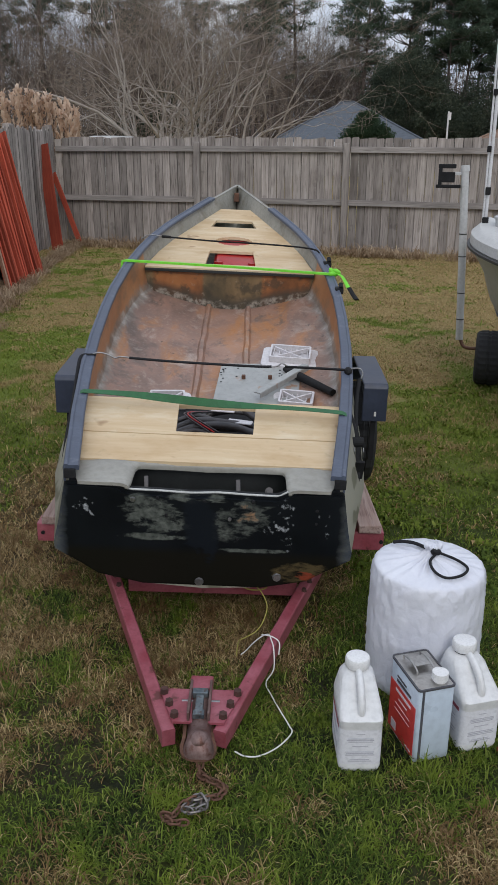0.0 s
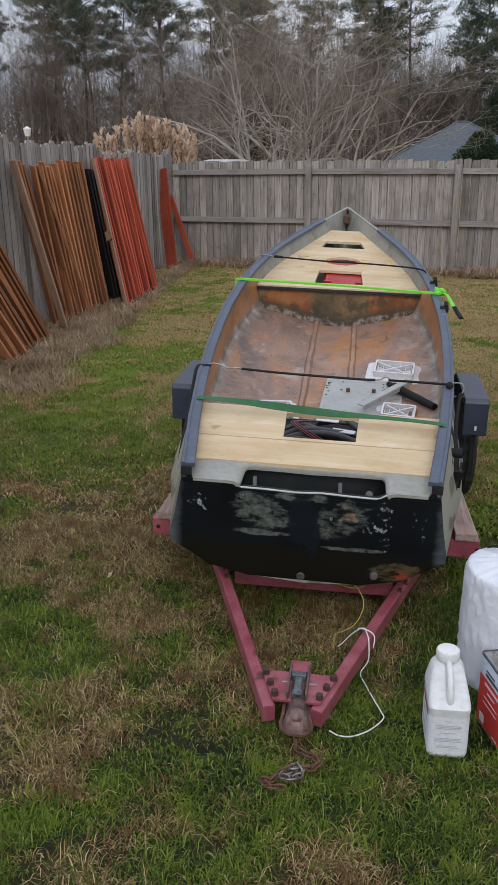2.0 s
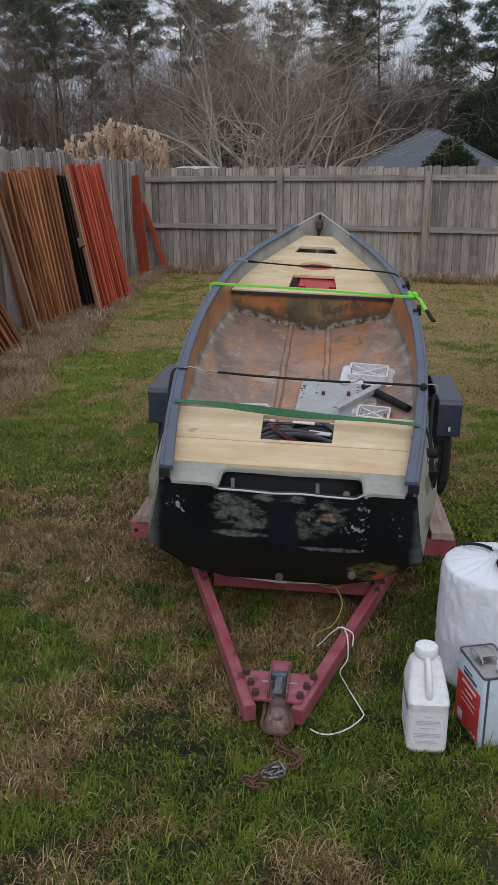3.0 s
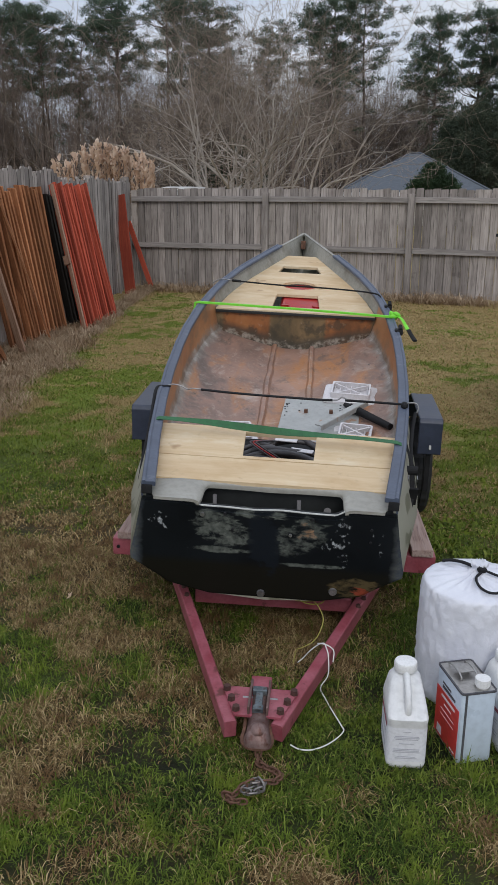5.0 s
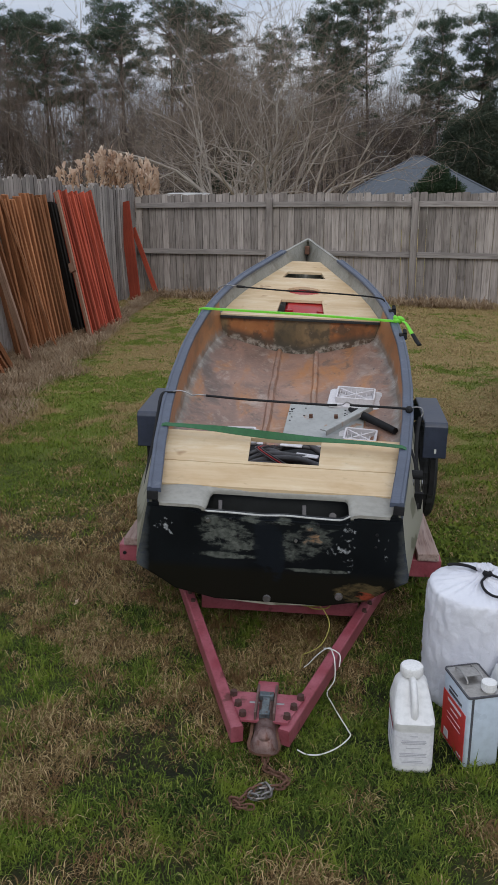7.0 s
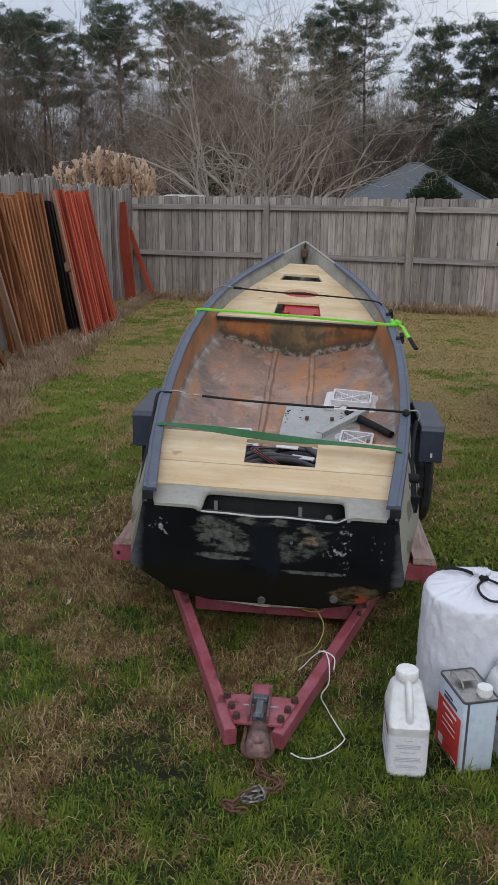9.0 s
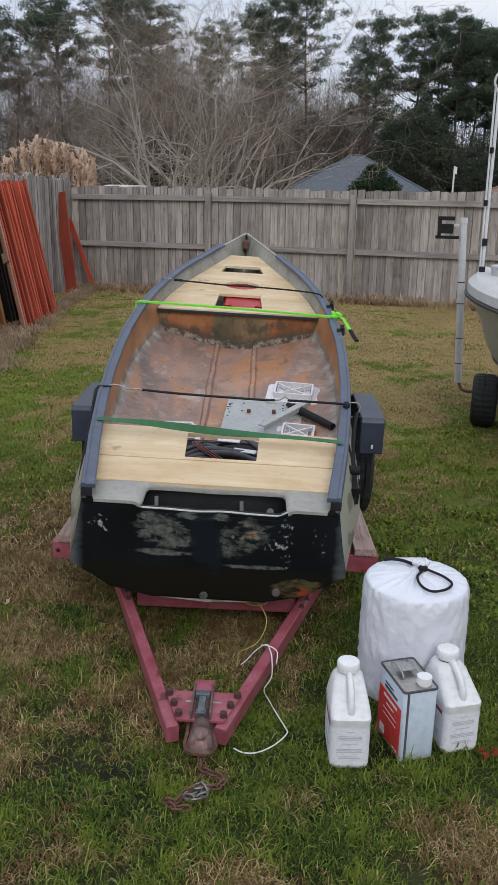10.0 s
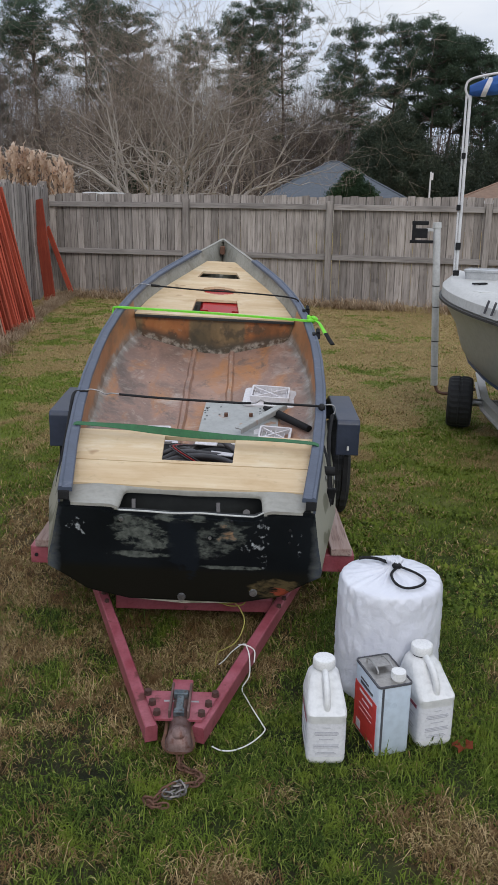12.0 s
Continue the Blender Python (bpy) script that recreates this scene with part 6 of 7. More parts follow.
    rope("hook", [(-0.395, 0.95, z1 - 0.004), (-0.44, 0.95, z1 - 0.002), (-0.465, 0.95, z1 - 0.008), (-0.50, 0.952, z1 + 0.006), (-0.535, 0.953, z1 + 0.012), (-0.565, 0.953, z1 + 0.004)], 0.0035, M["steel"], th, 5)
    rope("hook", [(0.235, 0.918, z1 - 0.008), (0.265, 0.915, z1 - 0.004), (0.285, 0.914, z1 + 0.010), (0.31, 0.912, z1)], 0.0035, M["steel"], th, 5)
    rope("hook", [(0.575, 0.88, z1), (0.60, 0.875, z1 + 0.012), (0.63, 0.87, z1 + 0.012), (0.642, 0.865, z1 - 0.01), (0.635, 0.86, z1 - 0.03)], 0.0038, M["steel"], th, 5)
    rope("strap_tail", [(half(0.86) + 0.04, 0.86, z1 - 0.03), (half(0.78) + 0.03, 0.78, z1 - 0.09), (half(0.66) + 0.035, 0.66, z1 - 0.18), (half(0.55) + 0.05, 0.55, z1 - 0.28)], 0.009, M["black"], th, 5, 0.5)
    rope("strap_tail", [(-0.55, 0.953, z1 + 0.002), (-half(0.95) + 0.02, 0.95, z1 + 0.002), (-half(0.93) - 0.018, 0.93, z1 - 0.004), (-half(0.80) - 0.022, 0.80, z1 - 0.06), (-half(0.62) - 0.026, 0.62, z1 - 0.13), (-half(0.45) - 0.036, 0.45, z1 - 0.21), (-half(0.36) - 0.045, 0.36, z1 - 0.29)], 0.008, M["black"], th, 5, 0.6)
    bm = bmesh.new()
    bmesh.ops.create_icosphere(bm, subdivisions=2, radius=0.022, matrix=pose(0.578, 0.875, z1 - 0.002) @ Matrix.Diagonal((0.8, 1.3, 0.9, 1)))
    part("cord_end", bm, M["black"], th)
    th = empty("bungee_cord", BOAT, "thin black rubber tie-down stretched over the foredeck", "bungee")
    z2 = g(2.85, 0.035)
    rope("cord", [(-0.45, 2.885, z2 + 0.005), (-0.1, 2.84, z2 - 0.004), (0.2, 2.79, z2 - 0.002), (0.52, 2.73, z2 - 0.012), (0.58, 2.70, z2 - 0.05)], 0.0055, M["black"], th, 5)
    rope("cord_end", [(-0.46, 2.886, z2 + 0.006), (-0.40, 2.88, z2 + 0.004)], 0.009, M["black"], th, 4)
    rope("hook", [(-0.45, 2.885, z2 + 0.006), (-0.52, 2.895, z2 + 0.012), (-0.56, 2.90, z2 + 0.006), (-0.60, 2.905, z2 - 0.02)], 0.0035, M["steel"], th, 5)
    for s in (2.52, 2.05):
        bm = bmesh.new()
        x = half(s) + 0.004
        box(bm, x - 0.022, x + 0.026, s - 0.035, s + 0.035, g(s, 0.0), g(s, 0.036), 0.010)
        cyl(bm, (x + 0.01, s - 0.03, g(s, 0.035)), (x + 0.01, s + 0.0, g(s, 0.055)), 0.014, 0.012, 10)
        on_boat(shade(part("rod_clip", bm, M["black"]), 40), "black rubber clip fixed on the gunwale", "clip", "gunwale clips")
    # ratchet on the hull side
    th = empty("ratchet_buckle", BOAT, "black steel ratchet buckle hanging at the hull side", "ratchet")
    rx = half(0.42) + 0.042
    bm = bmesh.new()
    for dx in (-0.018, 0.018):
        box(bm, -0.002, 0.002, -0.05, 0.05, -0.012, 0.012, 0.002, pose(rx + dx, 0.40, 0.545, -62))
    part("side_plate", bm, M["steel"], th)
    bm = bmesh.new()
    cyl(bm, (rx - 0.022, 0.43, 0.60), (rx + 0.022, 0.43, 0.60), 0.02, 0.02, 14)
    part("spool", bm, M["black"], th)
    bm = bmesh.new()
    box(bm, -0.018, 0.018, -0.045, 0.045, -0.006, 0.006, 0.003, pose(rx + 0.005, 0.36, 0.51, -68))
    part("lever", bm, M["black"], th)
    rope("webbing", [(rx - 0.03, 0.47, 0.70), (rx, 0.44, 0.61), (rx, 0.36, 0.50), (rx - 0.01, 0.34, 0.38), (rx - 0.03, 0.36, 0.25)], 0.011, M["black"], th, 5, 0.2)
    # cockpit clutter
    def lid(x, s, z, turn, tip, wide, deep, label):
        th = empty("ribbed_tray", BOAT @ pose(x, s, z, tip, 0, turn), label, "tray", "white plastic trays")
        bm = bmesh.new()
        loft(bm, [(0.0, rounded(wide, deep, 0.03)), (0.012, rounded(wide, deep, 0.03)), (0.016, rounded(wide - 0.006, deep - 0.006, 0.028))])
        shade(part("base", bm, M["white_lid"], th), 40)
        bm = bmesh.new()
        a, b = rounded(wide * 0.72, deep * 0.70, 0.012), rounded(wide * 0.72 - 0.010, deep * 0.70 - 0.010, 0.008)
        rows = [[bm.verts.new((p, q, zz)) for p, q in pts] for zz, pts in ((0.017, a), (0.050, a), (0.050, b), (0.017, b))]
        for p, q in zip(rows, rows[1:]):
            for i in range(len(a)):
                bm.faces.new((p[i], p[(i + 1) % len(a)], q[(i + 1) % len(a)], q[i]))
        part("rim", bm, M["white_lid"], th)
        ang = math.degrees(math.atan2(deep, wide))
        L = math.hypot(wide, deep) * 0.66
        for t in (ang, -ang):
            bm = bmesh.new()
            box(bm, -L, L, -0.004, 0.004, 0.018, 0.044 if t > 0 else 0.042, 0.001, pose(0, 0, 0, 0, 0, t))
            part("rib", bm, M["white_lid"], th)
        for k in range(-3, 4):
            bm = bmesh.new()
            box(bm, k * wide * 0.2 - 0.002, k * wide * 0.2 + 0.002, -deep * 0.66, deep * 0.66, 0.018, 0.030)
            part("rib", bm, M["white_lid"], th)
    lid(0.37, 1.76, fl(1.76) + 0.055, -6, 12, 0.155, 0.115, "white ribbed plastic tray lying in the cockpit")
    lid(-0.25, 1.22, fl(1.22) + 0.018, 8, 20, 0.12, 0.10, "white ribbed plastic tray behind the stern deck")
    lid(0.385, 1.27, fl(1.27) + 0.032, -8, 16, 0.12, 0.085, "white ribbed plastic tray under a grey bar")
    th = empty("hatch_panel", BOAT @ pose(0.195, 1.47, fl(1.47) + 0.030, 10, -3, -4), "dull grey panel with drilled holes and rust stains", "panel")
    bm = bmesh.new()
    box(bm, -0.215, 0.215, -0.25, 0.25, 0, 0.012, 0.003)
    part("sheet", bm, M["alu"], th)
    r = random.Random(6)
    for k in range(16):
        bm = bmesh.new()
        x, y = (-0.195 + r.uniform(-0.012, 0.012), r.uniform(-0.06, 0.23)) if k < 9 else (r.uniform(-0.15, 0.17), r.uniform(0.05, 0.22))
        cyl(bm, (x, y, 0.0118), (x, y, 0.0128), 0.006, 0.006, 8)
        part("screw_hole", bm, M["black"], th)
    for x in (-0.08, 0.06, 0.14):
        bm = bmesh.new()
        box(bm, x - 0.010, x + 0.010, 0.05, 0.068, 0.012, 0.032, 0.002)
        part("bracket", bm, M["rust"], th)
    bm = bmesh.new()
    box(bm, -0.22, 0.22, -0.02, 0.02, 0.0, 0.006, 0.001, pose(0.315, 1.405, 0.575, 0, -8, 54))
    box(bm, -0.22, 0.22, -0.022, -0.017, -0.022, 0.003, 0.001, pose(0.315, 1.405, 0.575, 0, -8, 54))
    on_boat(part("angle_bar", bm, M["alu"]), "grey metal angle bar lying aslant in the cockpit", "metal bar")
    bm = bmesh.new()
    cyl(bm, (0.365, 1.56, 0.572), (0.562, 1.24, 0.562), 0.024, 0.018, 12)
    cyl(bm, (0.365, 1.56, 0.572), (0.335, 1.61, 0.574), 0.020, 0.012, 12)
    on_boat(shade(part("tube", bm, M["black"]), 40), "black rubber-covered tube lying in the cockpit", "tube")
    # hoses seen through the stern hatch
    r = random.Random(12)
    for k in range(7):
        pts = [(-0.28 + r.uniform(-0.05, 0.05), 0.62 + 0.06 * k, 0.44), (-0.10, 0.72 + 0.05 * k + r.uniform(-0.04, 0.04), 0.50 + r.uniform(-0.03, 0.03)), (0.07, 0.70 + 0.05 * k + r.uniform(-0.06, 0.06), 0.525 + r.uniform(-0.03, 0.02)), (0.20, 0.66 + 0.055 * k, 0.50), (0.32, 0.60 + 0.06 * k, 0.44)]
        on_boat(rope("hose", pts, 0.017 if k % 2 else 0.012, M["cable"]), "dark grey hose coiled under the stern deck", "hose", "coiled hoses")
    for k in range(3):
        pts = [(-0.05 + 0.01 * k, 0.98, 0.52), (-0.135 + 0.014 * k, 0.88, 0.545), (-0.12 + 0.016 * k, 0.78, 0.555), (-0.02 + 0.02 * k, 0.70, 0.52)]
        on_boat(rope("wire", pts, 0.0035, M["red_tank"] if k == 1 else M["cable"]), "thin wire looped among the hoses", "wire", "hatch wires")
    for x, s, a in ((0.11, 0.80, -14), (0.03, 0.96, -8), (-0.14, 1.06, 25), (0.14, 1.0, -20)):
        bm = bmesh.new()
        box(bm, -0.055, 0.055, -0.018, 0.018, 0, 0.006, 0.002, pose(x, s, 0.535, 8, 0, a))
        on_boat(part("plastic_strip", bm, M["white_lid"]), "white plastic scrap among the hoses", "plastic scrap", "white scraps")
    bm = bmesh.new()
    loft(bm, [(0.0, rounded(0.32, 0.24, 0.04)), (0.03, rounded(0.33, 0.25, 0.04))])
    bmesh.ops.transform(bm, matrix=pose(0.0, 0.92, 0.40, 9.6), verts=bm.verts)
    on_boat(shade(part("battery_tub", bm, M["black"]), 40), "black plastic tub under the stern deck", "tub")
    # fuel tank under the foredeck
    th = empty("fuel_tank", BOAT, "red plastic fuel tank stowed under the foredeck", "fuel tank")
    bm = bmesh.new()
    z = sheer(2.9) - 0.276
    loft(bm, [(z, rounded(0.165, 0.30, 0.05)), (z + 0.14, rounded(0.165, 0.30, 0.05)), (z + 0.165, rounded(0.145, 0.28, 0.05))])
    bmesh.ops.translate(bm, vec=(0.05, 3.07, 0), verts=bm.verts)
    for v in bm.verts:
        v.co.z += 0.19 * (v.co.y - 2.9)
    shade(part("tank", bm, M["red_tank"], th), 40)
    for dx in (-0.10, 0.12):
        bm = bmesh.new()
        cyl(bm, (0.02 + dx, 2.83, z + 0.13), (0.02 + dx, 2.83, z + 0.168), 0.028, 0.028, 16)
        part("cap", bm, M["red_tank"], th)


boat_gear()


# ---- the second boat ----
def second_boat():
    m = pose(0.70, 7.2, 0, 0, 0, 33)
    th = empty("motor_boat", m, "grubby white fibreglass motor boat with a navy stripe on its trailer", "boat")
    ss = fine([0.0, 0.12, 0.3, 0.6, 1.0, 1.5, 2.2, 3.0, 4.0], 3)
    hw = lambda d: 0.92 * (1 - math.exp(-((d + 0.015) / 1.15))) ** 0.68
    rail = lambda d: 1.0 - 0.008 * d + 0.045 * math.exp(-d / 0.6)
    kee = lambda d: float(np.interp(d, (0, 0.1, 0.25, 0.5, 0.9, 1.5, 4), (0.90, 0.66, 0.48, 0.34, 0.27, 0.25, 0.25)))

    def sect(d):
        w, z, k = hw(d), rail(d), kee(d)
        dz = z - k
        f = float(np.interp(d, (0, 0.5, 1.5, 4), (0.12, 0.40, 0.66, 0.82)))
        return [(w, z - 0.015), (w * 0.93, z - 0.07), (w * (0.5 + 0.5 * f) * 0.94, k + 0.62 * dz), (w * (0.3 + 0.7 * f) * 0.92, k + 0.36 * dz), (w * f * 0.85, k + 0.18 * dz), (w * f * 0.45, k + 0.07 * dz), (0.0, k)]
    bm = bmesh.new()
    rows = []
    for d in ss:
        p = sect(d)
        rows.append([bm.verts.new((x, -d, z)) for x, z in p] + [bm.verts.new((-x, -d, z)) for x, z in p[-2::-1]])
    for a, b in zip(rows, rows[1:]):
        for i in range(len(a) - 1):
            bm.faces.new((a[i], a[i + 1], b[i + 1], b[i]))
    bm.faces.new(rows[-1])
    bmesh.ops.recalc_face_normals(bm, faces=bm.faces)
    shade(part("hull", bm, M["hull_white"], th), 40)
    line = lambda off, z: [Vector((sx * (hw(d) + off), -d, rail(d) + z)) for sx, seq in ((-1, ss[::-1]), (1, ss)) for d in seq]
    bm = bmesh.new()
    sweep(bm, line(0.008, -0.03), [(-0.012, -0.009), (0.010, -0.011), (0.013, 0.0), (0.010, 0.009), (-0.012, 0.008)])
    bmesh.ops.recalc_face_normals(bm, faces=bm.faces)
    part("rub_rail", bm, M["rub_rail"], th, "black rubber rub rail")
    # raised topside and deck
    bm = bmesh.new()
    rows = []
    for d in ss:
        w = hw(d)
        top = 0.095
        pts = [(w, -0.012), (w * 0.985, 0.05), (max(w - 0.045, w * 0.8), top - 0.02), (max(w - 0.075, w * 0.65), top), (0.0, top + 0.012)]
        rows.append([bm.verts.new((x, -d, rail(d) + z)) for x, z in pts] + [bm.verts.new((-x, -d, rail(d) + z)) for x, z in pts[-2::-1]])
    for a, b in zip(rows, rows[1:]):
        for i in range(len(a) - 1):
            bm.faces.new((a[i], a[i + 1], b[i + 1], b[i]))
    bm.faces.new(rows[0])
    bmesh.ops.recalc_face_normals(bm, faces=bm.faces)
    shade(part("deck", bm, M["deck_white"], th, "white moulded foredeck"), 35)
    bm = bmesh.new()
    cyl(bm, (-0.30, -0.75, 1.075), (-0.30, -0.75, 1.115), 0.012, 0.008)
    box(bm, -0.36, -0.24, -0.765, -0.735, 1.11, 1.122, 0.004)
    part("cleat", bm, M["black"], th)
    bm = bmesh.new()
    box(bm, -0.55, -0.45, -1.15, -1.03, 1.07, 1.10, 0.01)
    part("cleat", bm, M["deck_white"], th)
    # stripe along the lower hull
    bm = bmesh.new()
    pts = [(d, *sect(d)[4]) for d in ss if d > 0.15]
    sweep(bm, [Vector((-x - 0.010, -d, z + 0.01)) for d, x, z in pts], [(-0.008, -0.012), (0.008, -0.012), (0.008, 0.012), (-0.008, 0.012)])
    bmesh.ops.recalc_face_normals(bm, faces=bm.faces)
    part("stripe", bm, M["stripe"], th, "navy boot stripe")
    for d in (1.62, 1.52):
        bm = bmesh.new()
        box(bm, -0.005, 0.005, -0.006, 0.006, -0.045, 0.045, 0.0, Matrix.Translation((-hw(d) - 0.002, -d, rail(d) + 0.055)) @ pose(0, 0, 0, 14, 8, 12))
        part("hull_mark", bm, M["print_dark"], th)
    # trailer
    tr = empty("motor_boat_trailer", pose(0, 0, 0), "galvanised boat trailer with a tall white guide pole", "trailer")
    wheel_part(tr, 0.785, 6.42, 0.198, 0.203, 0.19, 1)
    wheel_part(tr, 2.35, 6.42, 0.198, 0.203, 0.19, 1)
    bm = bmesh.new()
    cyl(bm, (0.85, 6.42, 0.198), (2.3, 6.42, 0.198), 0.03)
    part("axle", bm, M["steel"], tr)
    bm = bmesh.new()
    sweep(bm, [Vector((0.93, 7.2, 0.24)), Vector((0.97, 6.3, 0.22)), Vector((1.22, 5.2, 0.20)), Vector((1.65, 3.8, 0.18))], [(-0.03, -0.05), (0.03, -0.05), (0.03, -0.04), (0.008, -0.035), (0.008, 0.035), (0.03, 0.04), (0.03, 0.05), (-0.03, 0.05)])
    bmesh.ops.recalc_face_normals(bm, faces=bm.faces)
    part("side_beam", bm, M["hull_white"], tr, "pale painted side beam")
    rope("bracket_arm", [(0.90, 6.9, 0.20), (0.72, 7.05, 0.12), (0.60, 7.25, 0.08), (0.555, 7.3, 0.16)], 0.014, M["rust"], tr, 6)
    bm = bmesh.new()
    cyl(bm, (0.555, 7.3, 0.13), (0.478, 7.3, 1.52), 0.031, 0.031, 20)
    pole = shade(part("guide_pole", bm, M["pvc"], tr, "grey-white plastic guide pole"), 40)
    bm = bmesh.new()
    cyl(bm, (0.480, 7.3, 1.49), (0.477, 7.3, 1.535), 0.038, 0.036, 20)
    part("pole_cap", bm, M["pvc"], pole)
    for z in (0.30, 0.52, 0.82, 1.0):
        bm = bmesh.new()
        x = 0.555 - 0.077 * (z - 0.13) / 1.39
        cyl(bm, (x, 7.3, z), (x, 7.3, z + 0.008), 0.0325, 0.0325, 20)
        part("tape_band", bm, M["rub_rail"], pole)
    bm = bmesh.new()
    box(bm, 0.385, 0.46, 7.285, 7.315, 1.46, 1.485, 0.005)
    part("cross_arm", bm, M["pvc"], tr)
    bm = bmesh.new()
    box(bm, 0.272, 0.410, 7.255, 7.285, 1.512, 1.545, 0.006)
    box(bm, 0.275, 0.305, 7.257, 7.283, 1.385, 1.515, 0.006)
    box(bm, 0.300, 0.405, 7.257, 7.283, 1.405, 1.485, 0.008)
    box(bm, 0.260, 0.455, 7.255, 7.285, 1.362, 1.388, 0.006)
    part("light_bracket", bm, M["black"], tr, "black trailer light bracket")
    # bimini poles and folded canvas
    bi = empty("folded_bimini", pose(0, 0, 0), "folded bimini top with white poles and strapped blue canvas", "bimini top")
    for x0, x1, w in ((0.672, 0.668, 0.0125), (0.652, 0.640, 0.008)):
        bm = bmesh.new()
        cyl(bm, (x0, 6.95, 1.07), (x1, 6.95, 2.50), w, w, 12)
        part("pole", bm, M["white_pole"], bi)
    for x, z, s in ((0.67, 1.135, 0.024), (0.67, 1.36, 0.020), (0.648, 1.66, 0.016), (0.655, 2.05, 0.016)):
        bm = bmesh.new()
        box(bm, x - s, x + s, 6.92, 6.98, z - s * 1.4, z + s * 1.4, 0.006)
        part("fitting", bm, M["black"], bi)
    bm = bmesh.new()
    n, rows = 26, []
    for k in range(40):
        u = k / 39
        cx, cz = 0.66 + 1.3 * u, 2.525 + 0.19 * min(u * 1.2, 1)
        rr = 0.072 * (0.5 + 0.5 * min(1, u * 9)) * (1 - 0.12 * sum(math.exp(-((u - q) / 0.03) ** 2) for q in (0.10, 0.2, 0.55)))
        rows.append([bm.verts.new((cx, 6.95 + rr * (1 + 0.18 * noise.noise((k * 0.3, j * 0.9, 1))) * math.cos(2 * math.pi * j / n), cz + rr * (1 + 0.18 * noise.noise((k * 0.3, j * 0.9, 5))) * math.sin(2 * math.pi * j / n))) for j in range(n)])
    for a, b in zip(rows, rows[1:]):
        for j in range(n):
            bm.faces.new((a[j], a[(j + 1) % n], b[(j + 1) % n], b[j]))
    bm.faces.new(rows[0]), bm.faces.new(rows[-1])
    bmesh.ops.recalc_face_normals(bm, faces=bm.faces)
    shade(part("canvas", bm, M["blue_canvas"], bi, "rolled blue canvas"), 60)
    for u, a in ((0.10, 22), (0.20, 4), (0.55, 0)):
        bm = bmesh.new()
        c = Vector((0.66 + 1.3 * u, 6.95, 2.525 + 0.19 * min(u * 1.2, 1)))
        pts = [c + pose(0, 0, 0, 0, a, 0).to_3x3() @ Vector((0, 0.071 * math.cos(t), 0.071 * math.sin(t))) for t in (2 * math.pi * j / 24 for j in range(24))]
        sweep(bm, pts, [(-0.003, -0.018), (0.003, -0.018), (0.003, 0.018), (-0.003, 0.018)], (1, 0, 0), True)
        part("tie", bm, M["white_lid"], bi, "white tie strap")
    rope("piping", [(0.66, 6.89, 2.46), (0.632, 6.87, 2.54), (0.70, 6.86, 2.605), (1.06, 6.86, 2.655), (1.86, 6.87, 2.735)], 0.009, M["white_lid"], bi)
    bx = empty("storage_box", pose(0.90, 6.80, 1.087, 0, 0, -8), "cloudy clear plastic box on the foredeck", "plastic box")
    bm = bmesh.new()
    loft(bm, [(0.0, rounded(0.14, 0.09, 0.02)), (0.09, rounded(0.15, 0.10, 0.02))])
    shade(part("tub", bm, M["clear_box"], bx), 40)
    bm = bmesh.new()
    loft(bm, [(0.09, rounded(0.158, 0.108, 0.02)), (0.105, rounded(0.158, 0.108, 0.02)), (0.11, rounded(0.14, 0.09, 0.02))])
    shade(part("lid", bm, M["clear_box"], bx), 40)


second_boat()


# ---- beyond the fence ----
def house(m, w, d, h, rise, roof, name, label):
    th = empty(name, m, label, "house")
    bm = bmesh.new()
    box(bm, -w / 2 + 0.4, w / 2 - 0.4, -d / 2 + 0.4, d / 2 - 0.4, 0, h)
    part("wall", bm, M["siding"], th)
    bm = bmesh.new()
    rl = max(0.3, (w - d) / 2)
    p = [(-w / 2, -d / 2, h), (w / 2, -d / 2, h), (w / 2, d / 2, h), (-w / 2, d / 2, h), (-rl, 0, h + rise), (rl, 0, h + rise)]
    v = [bm.verts.new(q) for q in p]
    for f in ((0, 1, 5, 4), (1, 2, 5), (2, 3, 4, 5), (3, 0, 4), (3, 2, 1, 0)):
        bm.faces.new([v[i] for i in f])
    bmesh.ops.recalc_face_normals(bm, faces=bm.faces)
    r = part("roof", bm, roof, th, "hipped shingle roof")
    bm = bmesh.new()
    for a, b in ((p[0], p[4]), (p[1], p[5]), (p[4], p[5])):
        cyl(bm, Vector(a) + Vector((0, 0, 0.03)), Vector(b) + Vector((0, 0, 0.0)), 0.06, 0.06, 6)
    part("ridge_cap", bm, roof, r)
    bm = bmesh.new()
    box(bm, -w / 2 - 0.02, w / 2 + 0.02, -d / 2 - 0.03, -d / 2 + 0.0, h - 0.2, h)
    part("fascia", bm, M["label"], th)
    for x in (-w * 0.28, w * 0.22):
        bm = bmesh.new()
        box(bm, x - 0.6, x + 0.6, -d / 2 + 0.36, -d / 2 + 0.42, 0.8, 1.5)
        part("window", bm, M["print_dark"], th)
    return th


house(pose(-7.6, 52, 0, 0, 0, 10), 8.6, 8.4, 1.8, 2.25, M["shingle"], "house", "low house with a slate-blue hipped shingle roof")
house(pose(-0.2, 62, 0, 0, 0, 0), 6.0, 6.0, 1.9, 1.25, M["siding"], "house", "pale-roofed house far behind the fence")
house(pose(4.4, 58, 0, 0, 0, 0), 9.5, 8.0, 1.9, 1.7, M["shingle_brown"], "house", "far house with a brown shingle roof")


